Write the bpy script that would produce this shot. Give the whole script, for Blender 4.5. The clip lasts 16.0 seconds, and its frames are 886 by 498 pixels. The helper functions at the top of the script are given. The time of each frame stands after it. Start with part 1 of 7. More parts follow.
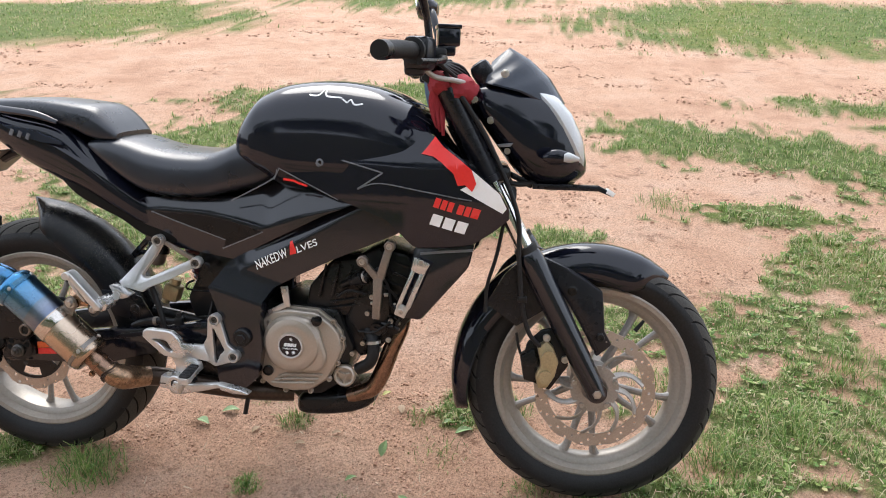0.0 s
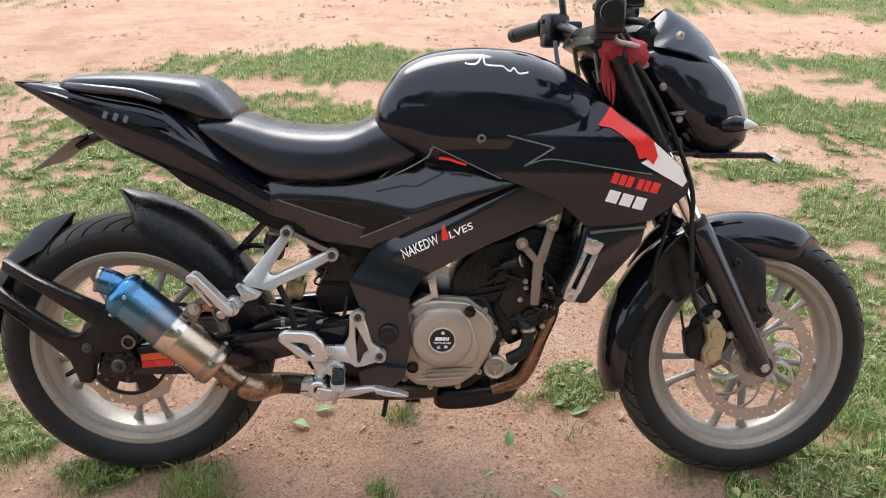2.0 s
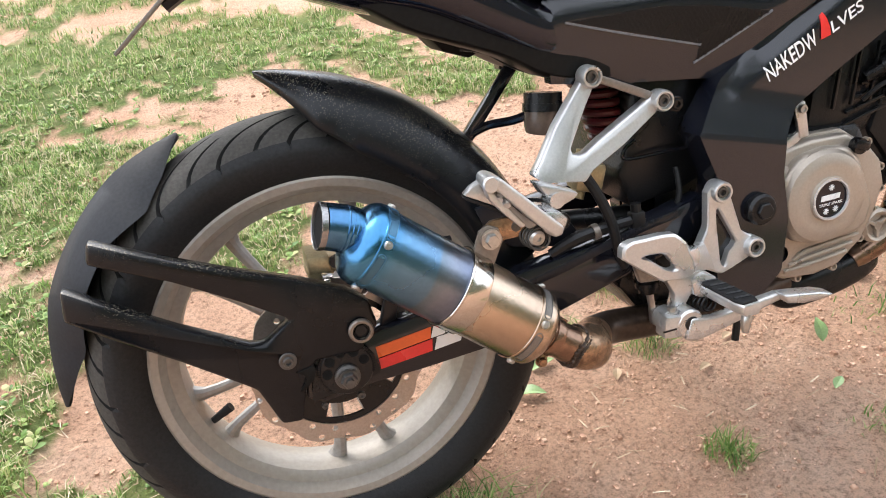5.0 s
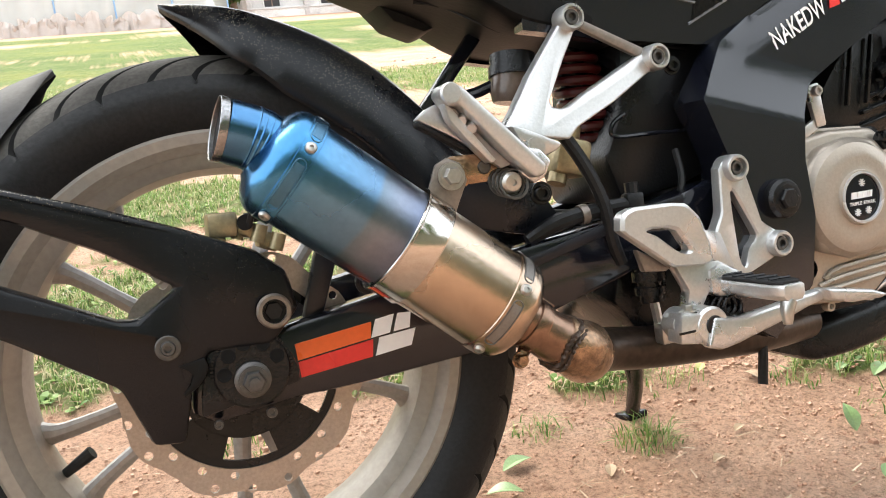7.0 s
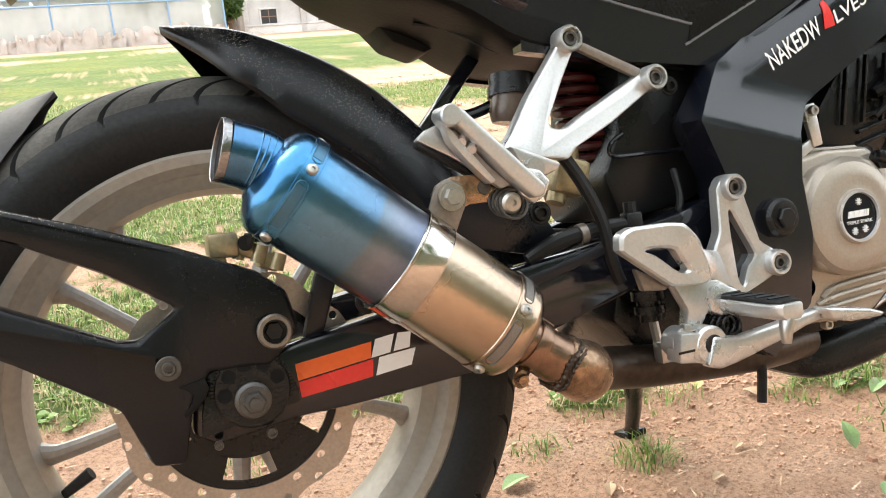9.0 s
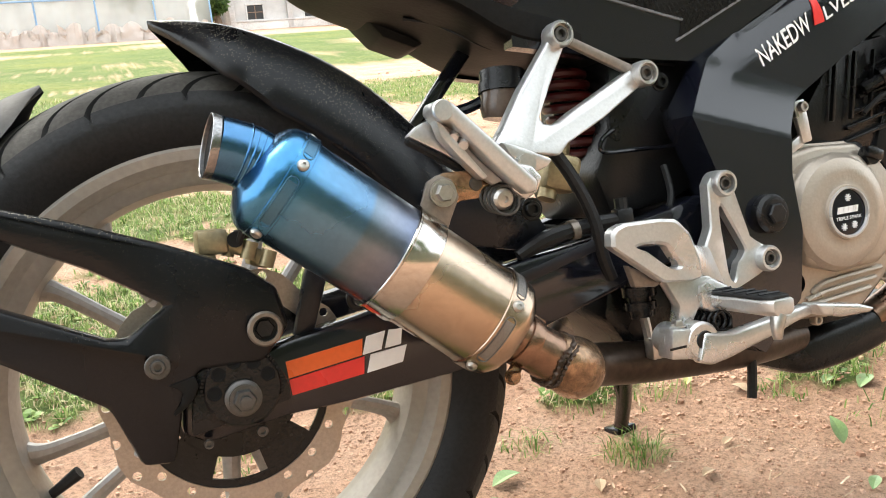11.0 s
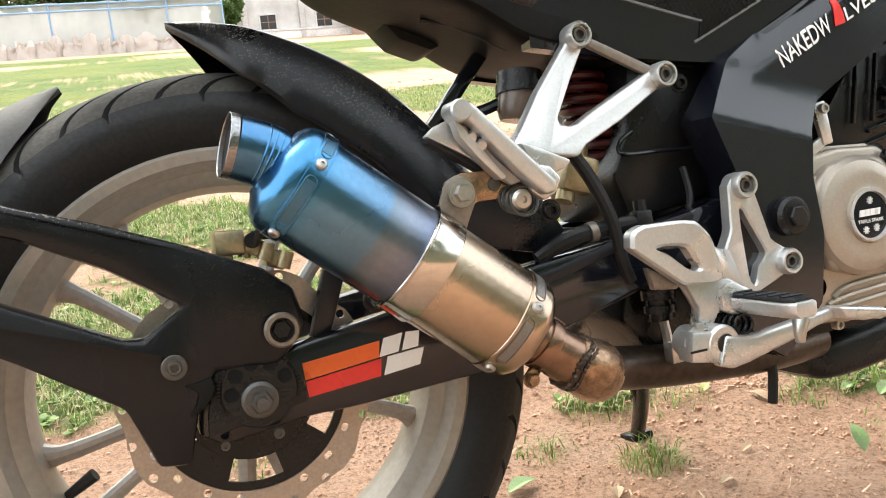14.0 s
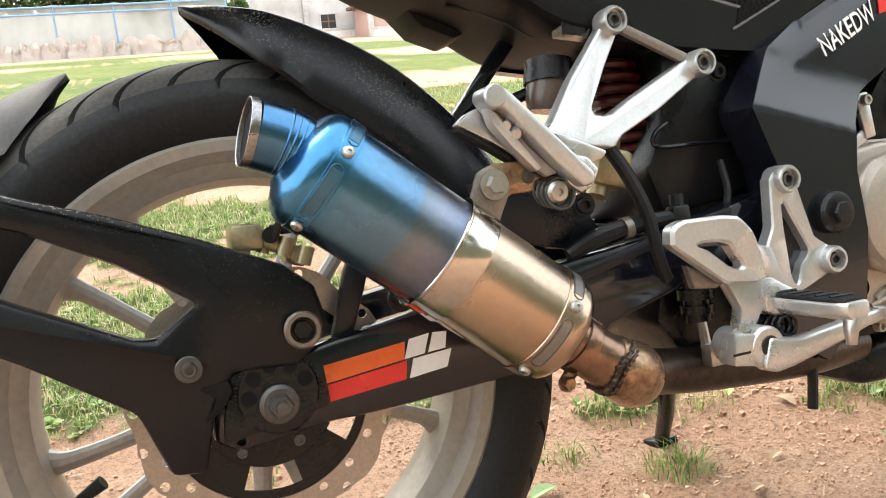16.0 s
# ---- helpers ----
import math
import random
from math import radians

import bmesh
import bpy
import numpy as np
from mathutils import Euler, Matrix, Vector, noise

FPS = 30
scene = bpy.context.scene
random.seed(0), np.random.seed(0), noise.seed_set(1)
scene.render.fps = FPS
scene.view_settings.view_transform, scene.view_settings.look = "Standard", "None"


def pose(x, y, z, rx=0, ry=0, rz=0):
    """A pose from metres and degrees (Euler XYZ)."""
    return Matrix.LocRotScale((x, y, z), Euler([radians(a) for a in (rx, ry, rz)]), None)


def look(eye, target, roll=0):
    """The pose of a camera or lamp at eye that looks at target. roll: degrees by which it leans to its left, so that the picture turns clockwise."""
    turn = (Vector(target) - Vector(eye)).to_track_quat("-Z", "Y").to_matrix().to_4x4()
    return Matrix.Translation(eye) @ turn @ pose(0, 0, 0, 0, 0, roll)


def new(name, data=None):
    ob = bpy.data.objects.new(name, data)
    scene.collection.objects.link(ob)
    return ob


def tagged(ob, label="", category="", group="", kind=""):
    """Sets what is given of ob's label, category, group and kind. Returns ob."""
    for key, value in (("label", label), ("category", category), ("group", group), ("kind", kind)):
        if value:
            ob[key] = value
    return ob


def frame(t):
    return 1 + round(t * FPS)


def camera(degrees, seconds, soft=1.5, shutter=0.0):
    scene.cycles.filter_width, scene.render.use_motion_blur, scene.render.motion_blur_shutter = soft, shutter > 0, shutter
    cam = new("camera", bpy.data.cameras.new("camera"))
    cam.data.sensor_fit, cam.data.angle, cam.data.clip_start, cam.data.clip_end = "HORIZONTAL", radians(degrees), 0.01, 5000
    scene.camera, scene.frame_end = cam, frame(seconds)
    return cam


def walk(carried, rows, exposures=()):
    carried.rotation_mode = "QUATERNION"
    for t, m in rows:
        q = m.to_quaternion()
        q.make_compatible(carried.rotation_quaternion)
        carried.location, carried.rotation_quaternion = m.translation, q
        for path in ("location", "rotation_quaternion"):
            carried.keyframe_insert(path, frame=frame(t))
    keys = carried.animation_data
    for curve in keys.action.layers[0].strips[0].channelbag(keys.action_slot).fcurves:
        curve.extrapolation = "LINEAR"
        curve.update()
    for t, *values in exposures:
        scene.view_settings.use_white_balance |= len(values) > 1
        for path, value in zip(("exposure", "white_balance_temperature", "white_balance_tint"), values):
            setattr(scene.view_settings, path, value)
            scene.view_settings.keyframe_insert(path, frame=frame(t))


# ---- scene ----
cam = camera(56.4, 16.0, soft=1.0)
PATH = [
    (0, (1.212, -1.698, 1.26), (0.999, 0.162, 0.556), 0.5),
    (0.5, (1.006, -1.734, 1.274), (0.877, 0.122, 0.541), 0.9),
    (1, (0.805, -1.756, 1.281), (0.747, 0.093, 0.52), 1.1),
    (1.5, (0.721, -1.65, 1.263), (0.704, 0.189, 0.476), 0.7),
    (2, (0.612, -1.576, 1.242), (0.689, 0.261, 0.455), 0.9),
    (2.5, (0.497, -1.572, 1.221), (0.605, 0.252, 0.409), 0.1),
    (3, (0.357, -1.536, 1.187), (0.49, 0.268, 0.335), -1.7),
    (3.5, (0.234, -1.358, 1.139), (0.439, 0.415, 0.237), -4.1),
    (4, (-0.001, -1.188, 1.13), (0.275, 0.505, 0.103), -6.0),
    (4.5, (-0.102, -1.018, 1.103), (0.267, 0.624, 0.022), -6.7),
    (5, (-0.089, -0.859, 0.912), (0.387, 0.833, -0.042), -7.1),
    (5.2, (-0.079, -0.803, 0.845), (0.435, 0.905, -0.059), -6.7),
    (7.3, (-0.07, -0.736, 0.572), (0.615, 1.095, 0.152), -5.2),
    (7.5, (-0.072, -0.734, 0.574), (0.613, 1.098, 0.158), -5.1),
    (8, (-0.074, -0.736, 0.579), (0.613, 1.098, 0.175), -5.0),
    (8.5, (-0.072, -0.741, 0.581), (0.612, 1.095, 0.182), -5.2),
    (9, (-0.073, -0.74, 0.581), (0.619, 1.091, 0.17), -5.2),
    (11.5, (-0.075, -0.735, 0.58), (0.645, 1.083, 0.158), -5.1),
    (12, (-0.074, -0.735, 0.577), (0.642, 1.086, 0.162), -5.2),
    (12.5, (-0.075, -0.733, 0.575), (0.635, 1.09, 0.161), -5.1),
    (13, (-0.077, -0.73, 0.577), (0.634, 1.092, 0.161), -5.1),
    (13.5, (-0.078, -0.73, 0.574), (0.629, 1.096, 0.169), -5.1),
    (14, (-0.079, -0.729, 0.573), (0.617, 1.103, 0.175), -5.2),
    (14.5, (-0.081, -0.727, 0.576), (0.606, 1.107, 0.168), -5.1),
    (15, (-0.084, -0.724, 0.572), (0.599, 1.11, 0.157), -5.1),
    (15.5, (-0.086, -0.711, 0.565), (0.59, 1.125, 0.153), -5.2),
    (16, (-0.086, -0.684, 0.561), (0.604, 1.152, 0.17), -5.1),
]
walk(cam, [(t, look(eye, target, roll)) for t, eye, target, roll in PATH], [(0.0, 0.74, 6250, 10), (3.5, 1.02, 6300, 11), (5.0, 1.34, 6450, 10), (9.0, 1.46, 6800, 5), (16.0, 1.46, 6800, 5)])

# ---- world and sun: bright, thinly clouded afternoon ----
world = bpy.data.worlds.new("sky")
scene.world = world
world.use_nodes = True
wn, wl = world.node_tree.nodes, world.node_tree.links
sky = wn.new("ShaderNodeTexSky")
sky.sky_type, sky.sun_disc = "NISHITA", False
sky.sun_elevation, sky.sun_rotation, sky.air_density, sky.dust_density = radians(50), radians(342), 1.0, 4.0
veil = wn.new("ShaderNodeHueSaturation")  # thin cloud pales the sky
veil.inputs["Saturation"].default_value = 0.7
wl.new(sky.outputs[0], veil.inputs["Color"])
cloud = wn.new("ShaderNodeMix")  # bright cloud deck overhead
cloud.data_type, cloud.inputs[0].default_value, cloud.inputs[7].default_value = "RGBA", 0.6, (8.6, 9.0, 9.7, 1)
wl.new(veil.outputs[0], cloud.inputs[6])
wl.new(cloud.outputs[2], wn["Background"].inputs[0])
wn["Background"].inputs[1].default_value = 0.15
sun_data = bpy.data.lights.new("sun", "SUN")
sun_data.energy, sun_data.angle, sun_data.color = 1.3, radians(35), (1.0, 0.95, 0.88)
sun = new("sun", sun_data)
sun.matrix_world = look((-4, 12, 15), (0, 0, 0))


# ---- materials ----
def pbr(name, base, rough=0.5, metal=0.0, var=0.12, scale=40.0, bump=0.0, coat=0.0, fine=6.0, rvar=0.12, spec=0.5):
    """Colour with variation at two scales, uneven gloss and a fine relief."""
    m = bpy.data.materials.new(name)
    m.use_nodes = True
    n, l = m.node_tree.nodes, m.node_tree.links
    b = n["Principled BSDF"]
    tc = n.new("ShaderNodeTexCoord")
    a = n.new("ShaderNodeTexNoise")
    a.inputs["Scale"].default_value, a.inputs["Detail"].default_value = scale / fine, 6
    c = n.new("ShaderNodeTexNoise")
    c.inputs["Scale"].default_value, c.inputs["Detail"].default_value = scale * fine, 3
    for x in (a, c):
        l.new(tc.outputs["Object"], x.inputs["Vector"])
    mix = n.new("ShaderNodeMath")
    mix.operation = "ADD"
    l.new(a.outputs["Fac"], mix.inputs[0])
    l.new(c.outputs["Fac"], mix.inputs[1])
    ramp = n.new("ShaderNodeMapRange")
    ramp.inputs["From Min"].default_value, ramp.inputs["From Max"].default_value = 0.6, 1.4
    ramp.inputs["To Min"].default_value, ramp.inputs["To Max"].default_value = 1 - var, 1 + var
    l.new(mix.outputs[0], ramp.inputs["Value"])
    col = n.new("ShaderNodeVectorMath")
    col.operation = "SCALE"
    col.inputs[0].default_value = base
    l.new(ramp.outputs[0], col.inputs["Scale"])
    l.new(col.outputs[0], b.inputs["Base Color"])
    rr = n.new("ShaderNodeMapRange")
    rr.inputs["From Min"].default_value, rr.inputs["From Max"].default_value = 0.3, 0.7
    rr.inputs["To Min"].default_value, rr.inputs["To Max"].default_value = max(0.02, rough - rvar), min(1, rough + rvar)
    l.new(a.outputs["Fac"], rr.inputs["Value"])
    l.new(rr.outputs[0], b.inputs["Roughness"])
    b.inputs["Metallic"].default_value = metal
    b.inputs["Coat Weight"].default_value = coat
    b.inputs["Coat Roughness"].default_value = 0.06
    b.inputs["Specular IOR Level"].default_value = spec
    if bump:
        bp = n.new("ShaderNodeBump")
        bp.inputs["Strength"].default_value, bp.inputs["Distance"].default_value = bump, 0.002
        l.new(c.outputs["Fac"], bp.inputs["Height"])
        l.new(bp.outputs[0], b.inputs["Normal"])
    return m


GLOSS = pbr("dusty_gloss_black_paint", (0.0055, 0.0064, 0.0125), 0.075, var=0.25, coat=0.1, rvar=0.03, spec=0.42, bump=0.008)
SATIN = pbr("satin_black_paint", (0.0068, 0.0078, 0.0125), 0.15, var=0.25, bump=0.03, spec=0.54, coat=0.2, rvar=0.05)
PLASTIC = pbr("black_plastic", (0.0098, 0.0104, 0.0140), 0.28, var=0.35, bump=0.12, scale=60, spec=0.36)
LEATHER = pbr("black_seat_vinyl", (0.009, 0.011, 0.018), 0.30, var=0.2, bump=0.05, scale=120, rvar=0.05, spec=0.66)
RUBBER = pbr("tyre_rubber", (0.014, 0.014, 0.0145), 0.52, var=0.5, bump=0.3, scale=40, spec=0.28)
ALLOY = pbr("dusty_alloy", (0.345, 0.312, 0.272), 0.40, metal=0.35, var=0.16, bump=0.10, scale=25)
SPOKE = pbr("grey_spoke_alloy", (0.34, 0.32, 0.30), 0.45, metal=0.4, var=0.22, bump=0.1, scale=30)
CAST = pbr("cast_aluminium", (0.60, 0.595, 0.585), 0.33, metal=0.75, var=0.12, bump=0.08, scale=60, rvar=0.10)
CASE = pbr("champagne_engine_case", (0.43, 0.375, 0.315), 0.38, metal=0.5, var=0.10, bump=0.12, scale=50)
CHROME = pbr("chrome", (0.75, 0.75, 0.75), 0.12, metal=1.0, var=0.06, rvar=0.06)
STEEL = pbr("bare_steel", (0.50, 0.48, 0.45), 0.34, metal=0.9, var=0.2, bump=0.1)
DISC = pbr("brake_disc_steel", (0.44, 0.375, 0.32), 0.36, metal=0.7, var=0.2, bump=0.10, scale=60)
GOLD = pbr("gold_anodised", (0.42, 0.34, 0.20), 0.38, metal=0.6, var=0.25, bump=0.1)
DARK = pbr("engine_black", (0.0085, 0.0086, 0.0095), 0.28, var=0.4, bump=0.25, scale=50, spec=0.34)
BROWN = pbr("heat_browned_steel", (0.27, 0.170, 0.118), 0.27, metal=0.9, var=0.4, bump=0.10, scale=18, rvar=0.1)
RUST = pbr("scorched_pipe", (0.35, 0.225, 0.140), 0.29, metal=0.8, var=0.75, bump=0.3, scale=26, rvar=0.14)
BRACKET = pbr("brownish_alloy_bracket", (0.24, 0.205, 0.175), 0.40, metal=0.5, var=0.25, bump=0.1)
RED = pbr("red_decal", (0.75, 0.035, 0.03), 0.3, var=0.08)
ORANGE = pbr("orange_decal", (0.80, 0.13, 0.025), 0.3, var=0.08)
WHITE = pbr("white_decal", (0.86, 0.86, 0.85), 0.32, var=0.04)
GREYLINE = pbr("grey_pinstripe", (0.15, 0.16, 0.175), 0.35, var=0.25, scale=20)
SILVERMARK = pbr("silver_badge", (0.62, 0.62, 0.62), 0.3, metal=0.4, var=0.1)
CLOTH = pbr("red_cloth", (0.30, 0.025, 0.035), 0.85, var=0.35, bump=0.6, scale=80)
SMOKE = pbr("smoked_screen", (0.018, 0.024, 0.036), 0.20, var=0.15, coat=0.0, rvar=0.04, spec=0.32)
LENS = pbr("headlamp_lens", (0.66, 0.68, 0.68), 0.08, var=0.12, coat=1.0, rvar=0.05)
LENS.node_tree.nodes["Principled BSDF"].inputs["Transmission Weight"].default_value = 0.35
SPRINGRED = pbr("red_spring", (0.065, 0.005, 0.006), 0.35, var=0.2)
MIRROR = pbr("mirror_glass", (0.9, 0.9, 0.9), 0.03, metal=1.0, var=0.01, rvar=0.01)
PLATEBACK = pbr("bare_plate_back", (0.19, 0.17, 0.15), 0.45, metal=0.3, var=0.3)

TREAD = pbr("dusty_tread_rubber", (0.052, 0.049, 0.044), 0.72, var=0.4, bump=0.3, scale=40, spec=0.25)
# near-black tyre groove rubber, also used inside holes and the outlet bore
GROOVE = pbr("groove_and_hole_black", (0.008, 0.008, 0.008), 0.8, var=0.2, spec=0.2)
FENDER = pbr("scuffed_satin_plastic", (0.015, 0.0165, 0.020), 0.55, var=0.4, bump=0.08, scale=40, spec=0.19)
BAND = pbr("polished_band", (0.62, 0.58, 0.53), 0.15, metal=1.0, var=0.12, rvar=0.06)
TRAY = pbr("dust_greyed_plastic", (0.010, 0.0095, 0.009), 0.5, var=0.3, bump=0.12, scale=30, spec=0.12)
LIPSTEEL = pbr("greyed_steel_lip", (0.33, 0.33, 0.335), 0.30, metal=0.95, var=0.3, bump=0.12, scale=60)
DULLSTEEL = pbr("dull_dark_steel", (0.11, 0.105, 0.10), 0.40, metal=0.7, var=0.3, bump=0.1)
DISCARM = pbr("dull_disc_arm", (0.40, 0.37, 0.34), 0.42, metal=0.7, var=0.2, bump=0.1)


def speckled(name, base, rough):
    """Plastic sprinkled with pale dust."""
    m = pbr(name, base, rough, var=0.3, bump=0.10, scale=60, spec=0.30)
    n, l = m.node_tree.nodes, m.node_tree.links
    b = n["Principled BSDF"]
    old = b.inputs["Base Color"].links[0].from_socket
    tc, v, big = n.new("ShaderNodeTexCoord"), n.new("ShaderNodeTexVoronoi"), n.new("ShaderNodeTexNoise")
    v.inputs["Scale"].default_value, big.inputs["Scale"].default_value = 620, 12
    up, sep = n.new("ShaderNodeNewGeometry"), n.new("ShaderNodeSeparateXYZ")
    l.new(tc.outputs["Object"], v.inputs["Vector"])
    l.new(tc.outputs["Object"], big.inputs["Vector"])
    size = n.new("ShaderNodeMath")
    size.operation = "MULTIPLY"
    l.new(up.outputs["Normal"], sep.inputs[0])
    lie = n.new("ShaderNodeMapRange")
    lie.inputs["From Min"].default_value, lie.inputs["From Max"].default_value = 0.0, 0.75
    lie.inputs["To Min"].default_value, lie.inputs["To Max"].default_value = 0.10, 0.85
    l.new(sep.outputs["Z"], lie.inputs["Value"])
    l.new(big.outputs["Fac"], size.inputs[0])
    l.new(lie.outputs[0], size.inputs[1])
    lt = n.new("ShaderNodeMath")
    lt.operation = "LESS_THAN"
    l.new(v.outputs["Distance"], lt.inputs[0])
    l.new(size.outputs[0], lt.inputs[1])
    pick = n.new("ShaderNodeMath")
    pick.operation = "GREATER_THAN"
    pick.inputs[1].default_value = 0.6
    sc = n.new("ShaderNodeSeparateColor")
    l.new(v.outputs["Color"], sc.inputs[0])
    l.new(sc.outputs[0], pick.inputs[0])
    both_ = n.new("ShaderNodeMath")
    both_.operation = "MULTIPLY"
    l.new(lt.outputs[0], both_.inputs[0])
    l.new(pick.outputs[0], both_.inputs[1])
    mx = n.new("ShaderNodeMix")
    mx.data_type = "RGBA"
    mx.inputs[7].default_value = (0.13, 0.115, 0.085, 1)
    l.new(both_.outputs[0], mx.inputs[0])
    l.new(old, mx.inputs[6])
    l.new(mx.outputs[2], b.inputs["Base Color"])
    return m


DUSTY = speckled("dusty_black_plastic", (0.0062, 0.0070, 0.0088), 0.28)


def titanium(name, stops, rough):
    """Heat-tinted metal; the tint runs along the silencer's axis."""
    m = pbr(name, (0.5, 0.5, 0.5), rough, metal=1.0, var=0.12, bump=0.06, scale=30, rvar=0.08)
    n, l = m.node_tree.nodes, m.node_tree.links
    b = n["Principled BSDF"]
    old = b.inputs["Base Color"].links[0].from_node
    tc = n.new("ShaderNodeTexCoord")
    dot = n.new("ShaderNodeVectorMath")
    dot.operation = "DOT_PRODUCT"
    dot.inputs[1].default_value = (0.755, 0.0, -0.656)
    l.new(tc.outputs["Object"], dot.inputs[0])
    wob = n.new("ShaderNodeTexNoise")
    wob.inputs["Scale"].default_value = 14
    l.new(tc.outputs["Object"], wob.inputs["Vector"])
    w2 = n.new("ShaderNodeMath")
    w2.operation = "MULTIPLY_ADD"
    w2.inputs[1].default_value = 0.02
    l.new(wob.outputs["Fac"], w2.inputs[0])
    l.new(dot.outputs["Value"], w2.inputs[2])
    mr = n.new("ShaderNodeMapRange")
    mr.inputs["From Min"].default_value, mr.inputs["From Max"].default_value = -0.31, -0.02
    l.new(w2.outputs[0], mr.inputs["Value"])
    cr = n.new("ShaderNodeValToRGB")
    e = cr.color_ramp.elements
    while len(e) < len(stops):
        e.new(0.5)
    for k, (p, c) in enumerate(stops):
        e[k].position, e[k].color = p, (*c, 1)
    l.new(mr.outputs[0], cr.inputs[0])
    l.new(cr.outputs[0], old.inputs[0])
    return m


TITAN = titanium("heat_blued_titanium", [(0.0, (0.085, 0.20, 0.36)), (0.16, (0.065, 0.23, 0.42)), (0.22, (0.115, 0.25, 0.40)), (0.375, (0.13, 0.23, 0.35)),
                                         (0.39, (0.16, 0.21, 0.26)), (0.44, (0.21, 0.24, 0.30)), (0.51, (0.16, 0.19, 0.27)), (1.0, (0.42, 0.36, 0.29))], 0.28)
STRAW = titanium("straw_titanium", [(0.0, (0.55, 0.46, 0.38)), (0.6, (0.57, 0.455, 0.35)), (0.85, (0.47, 0.36, 0.27)), (1.0, (0.52, 0.42, 0.33))], 0.26)
SLOT = pbr("dark_slot_mesh", (0.26, 0.24, 0.22), 0.4, metal=0.8, var=0.3, bump=0.5, scale=120)
BLUESLOT = pbr("dark_blue_slot_mesh", (0.075, 0.17, 0.26), 0.33, metal=0.9, var=0.2, bump=0.2, scale=120)
SOOT = pbr("sooted_pipe", (0.055, 0.038, 0.028), 0.36, metal=0.6, var=0.5, bump=0.15, scale=20)
TINTED = pbr("brown_tinted_plastic", (0.12, 0.085, 0.065), 0.18, var=0.2)


# ---- mesh builders ----
def finish(bm, sharp=32.0):
    bmesh.ops.recalc_face_normals(bm, faces=bm.faces)
    lim = radians(sharp)
    for f in bm.faces:
        f.smooth = True
    for e in bm.edges:
        if len(e.link_faces) == 2 and e.calc_face_angle(0.0) > lim:
            e.smooth = False
    return bm


def part(name, bm, material, parent=None, label="", m=None, sharp=32.0):
    """Links a bmesh as one mesh object under a thing or a part."""
    if m is not None:
        bm.transform(m)
    finish(bm, sharp)
    me = bpy.data.meshes.new(name)
    bm.to_mesh(me)
    bm.free()
    me.materials.append(material)
    ob = new(name, me)
    if parent is not None:
        ob.parent = parent
    if label:
        tagged(ob, label)
    return ob


def flipped(bm):
    out = bm.copy()
    for v in out.verts:
        v.co.y = -v.co.y
    return out


def both(name, bm, material, parent, label="", m=None):
    """A part and its mirror image on the other flank."""
    part(name, flipped(bm), material, parent, label, m)
    return part(name, bm, material, parent, label, m)


def bevel_all(bm, width, seg=2, angle=25):
    bmesh.ops.recalc_face_normals(bm, faces=bm.faces)
    es = [e for e in bm.edges if len(e.link_faces) == 2 and e.calc_face_angle(0.0) > radians(angle)]
    bmesh.ops.bevel(bm, geom=es, offset=width, segments=seg, affect="EDGES", clamp_overlap=True, profile=0.5)
    return bm


def prism(outline, y0, y1, bevel=0.0, seg=2):
    bm = bmesh.new()
    a = [bm.verts.new((x, y0, z)) for x, z in outline]
    b = [bm.verts.new((x, y1, z)) for x, z in outline]
    n = len(a)
    bm.faces.new(a)
    bm.faces.new(b[::-1])
    for i in range(n):
        bm.faces.new((a[i], b[i], b[(i + 1) % n], a[(i + 1) % n]))
    if bevel:
        bevel_all(bm, bevel, seg)
    return bm


def box(cx, cy, cz, sx, sy, sz, bevel=0.0, rot=None):
    bm = bmesh.new()
    bmesh.ops.create_cube(bm, size=1.0, matrix=Matrix.Diagonal((sx, sy, sz, 1)))
    if bevel:
        bevel_all(bm, bevel)
    bm.transform(Matrix.Translation((cx, cy, cz)) @ (pose(0, 0, 0, *rot) if rot else Matrix.Identity(4)))
    return bm


def spline(pts, steps):
    p = [Vector(q) for q in pts]
    if len(p) < 3 or steps < 2:
        return p
    out = []
    for i in range(len(p) - 1):
        a, b, c, d = p[max(i - 1, 0)], p[i], p[i + 1], p[min(i + 2, len(p) - 1)]
        for k in range(steps):
            t = k / steps
            out.append(0.5 * ((2 * b) + (c - a) * t + (2 * a - 5 * b + 4 * c - d) * t * t + (3 * b - a - 3 * c + d) * t ** 3))
    out.append(p[-1])
    return out


def loft(rings, cap=True, closed=True):
    bm = bmesh.new()
    vs = [[bm.verts.new(p) for p in r] for r in rings]
    n = len(vs[0])
    for a, b in zip(vs, vs[1:]):
        for i in range(n if closed else n - 1):
            bm.faces.new((a[i], a[(i + 1) % n], b[(i + 1) % n], b[i]))
    if cap and closed:
        bm.faces.new(vs[0][::-1])
        bm.faces.new(vs[-1])
    return bm


def frames(p):
    t = [(p[min(i + 1, len(p) - 1)] - p[max(i - 1, 0)]).normalized() for i in range(len(p))]
    u = t[0].orthogonal().normalized()
    out = []
    for d in t:
        u = (u - d * u.dot(d)).normalized()
        out.append((u, d.cross(u)))
    return out


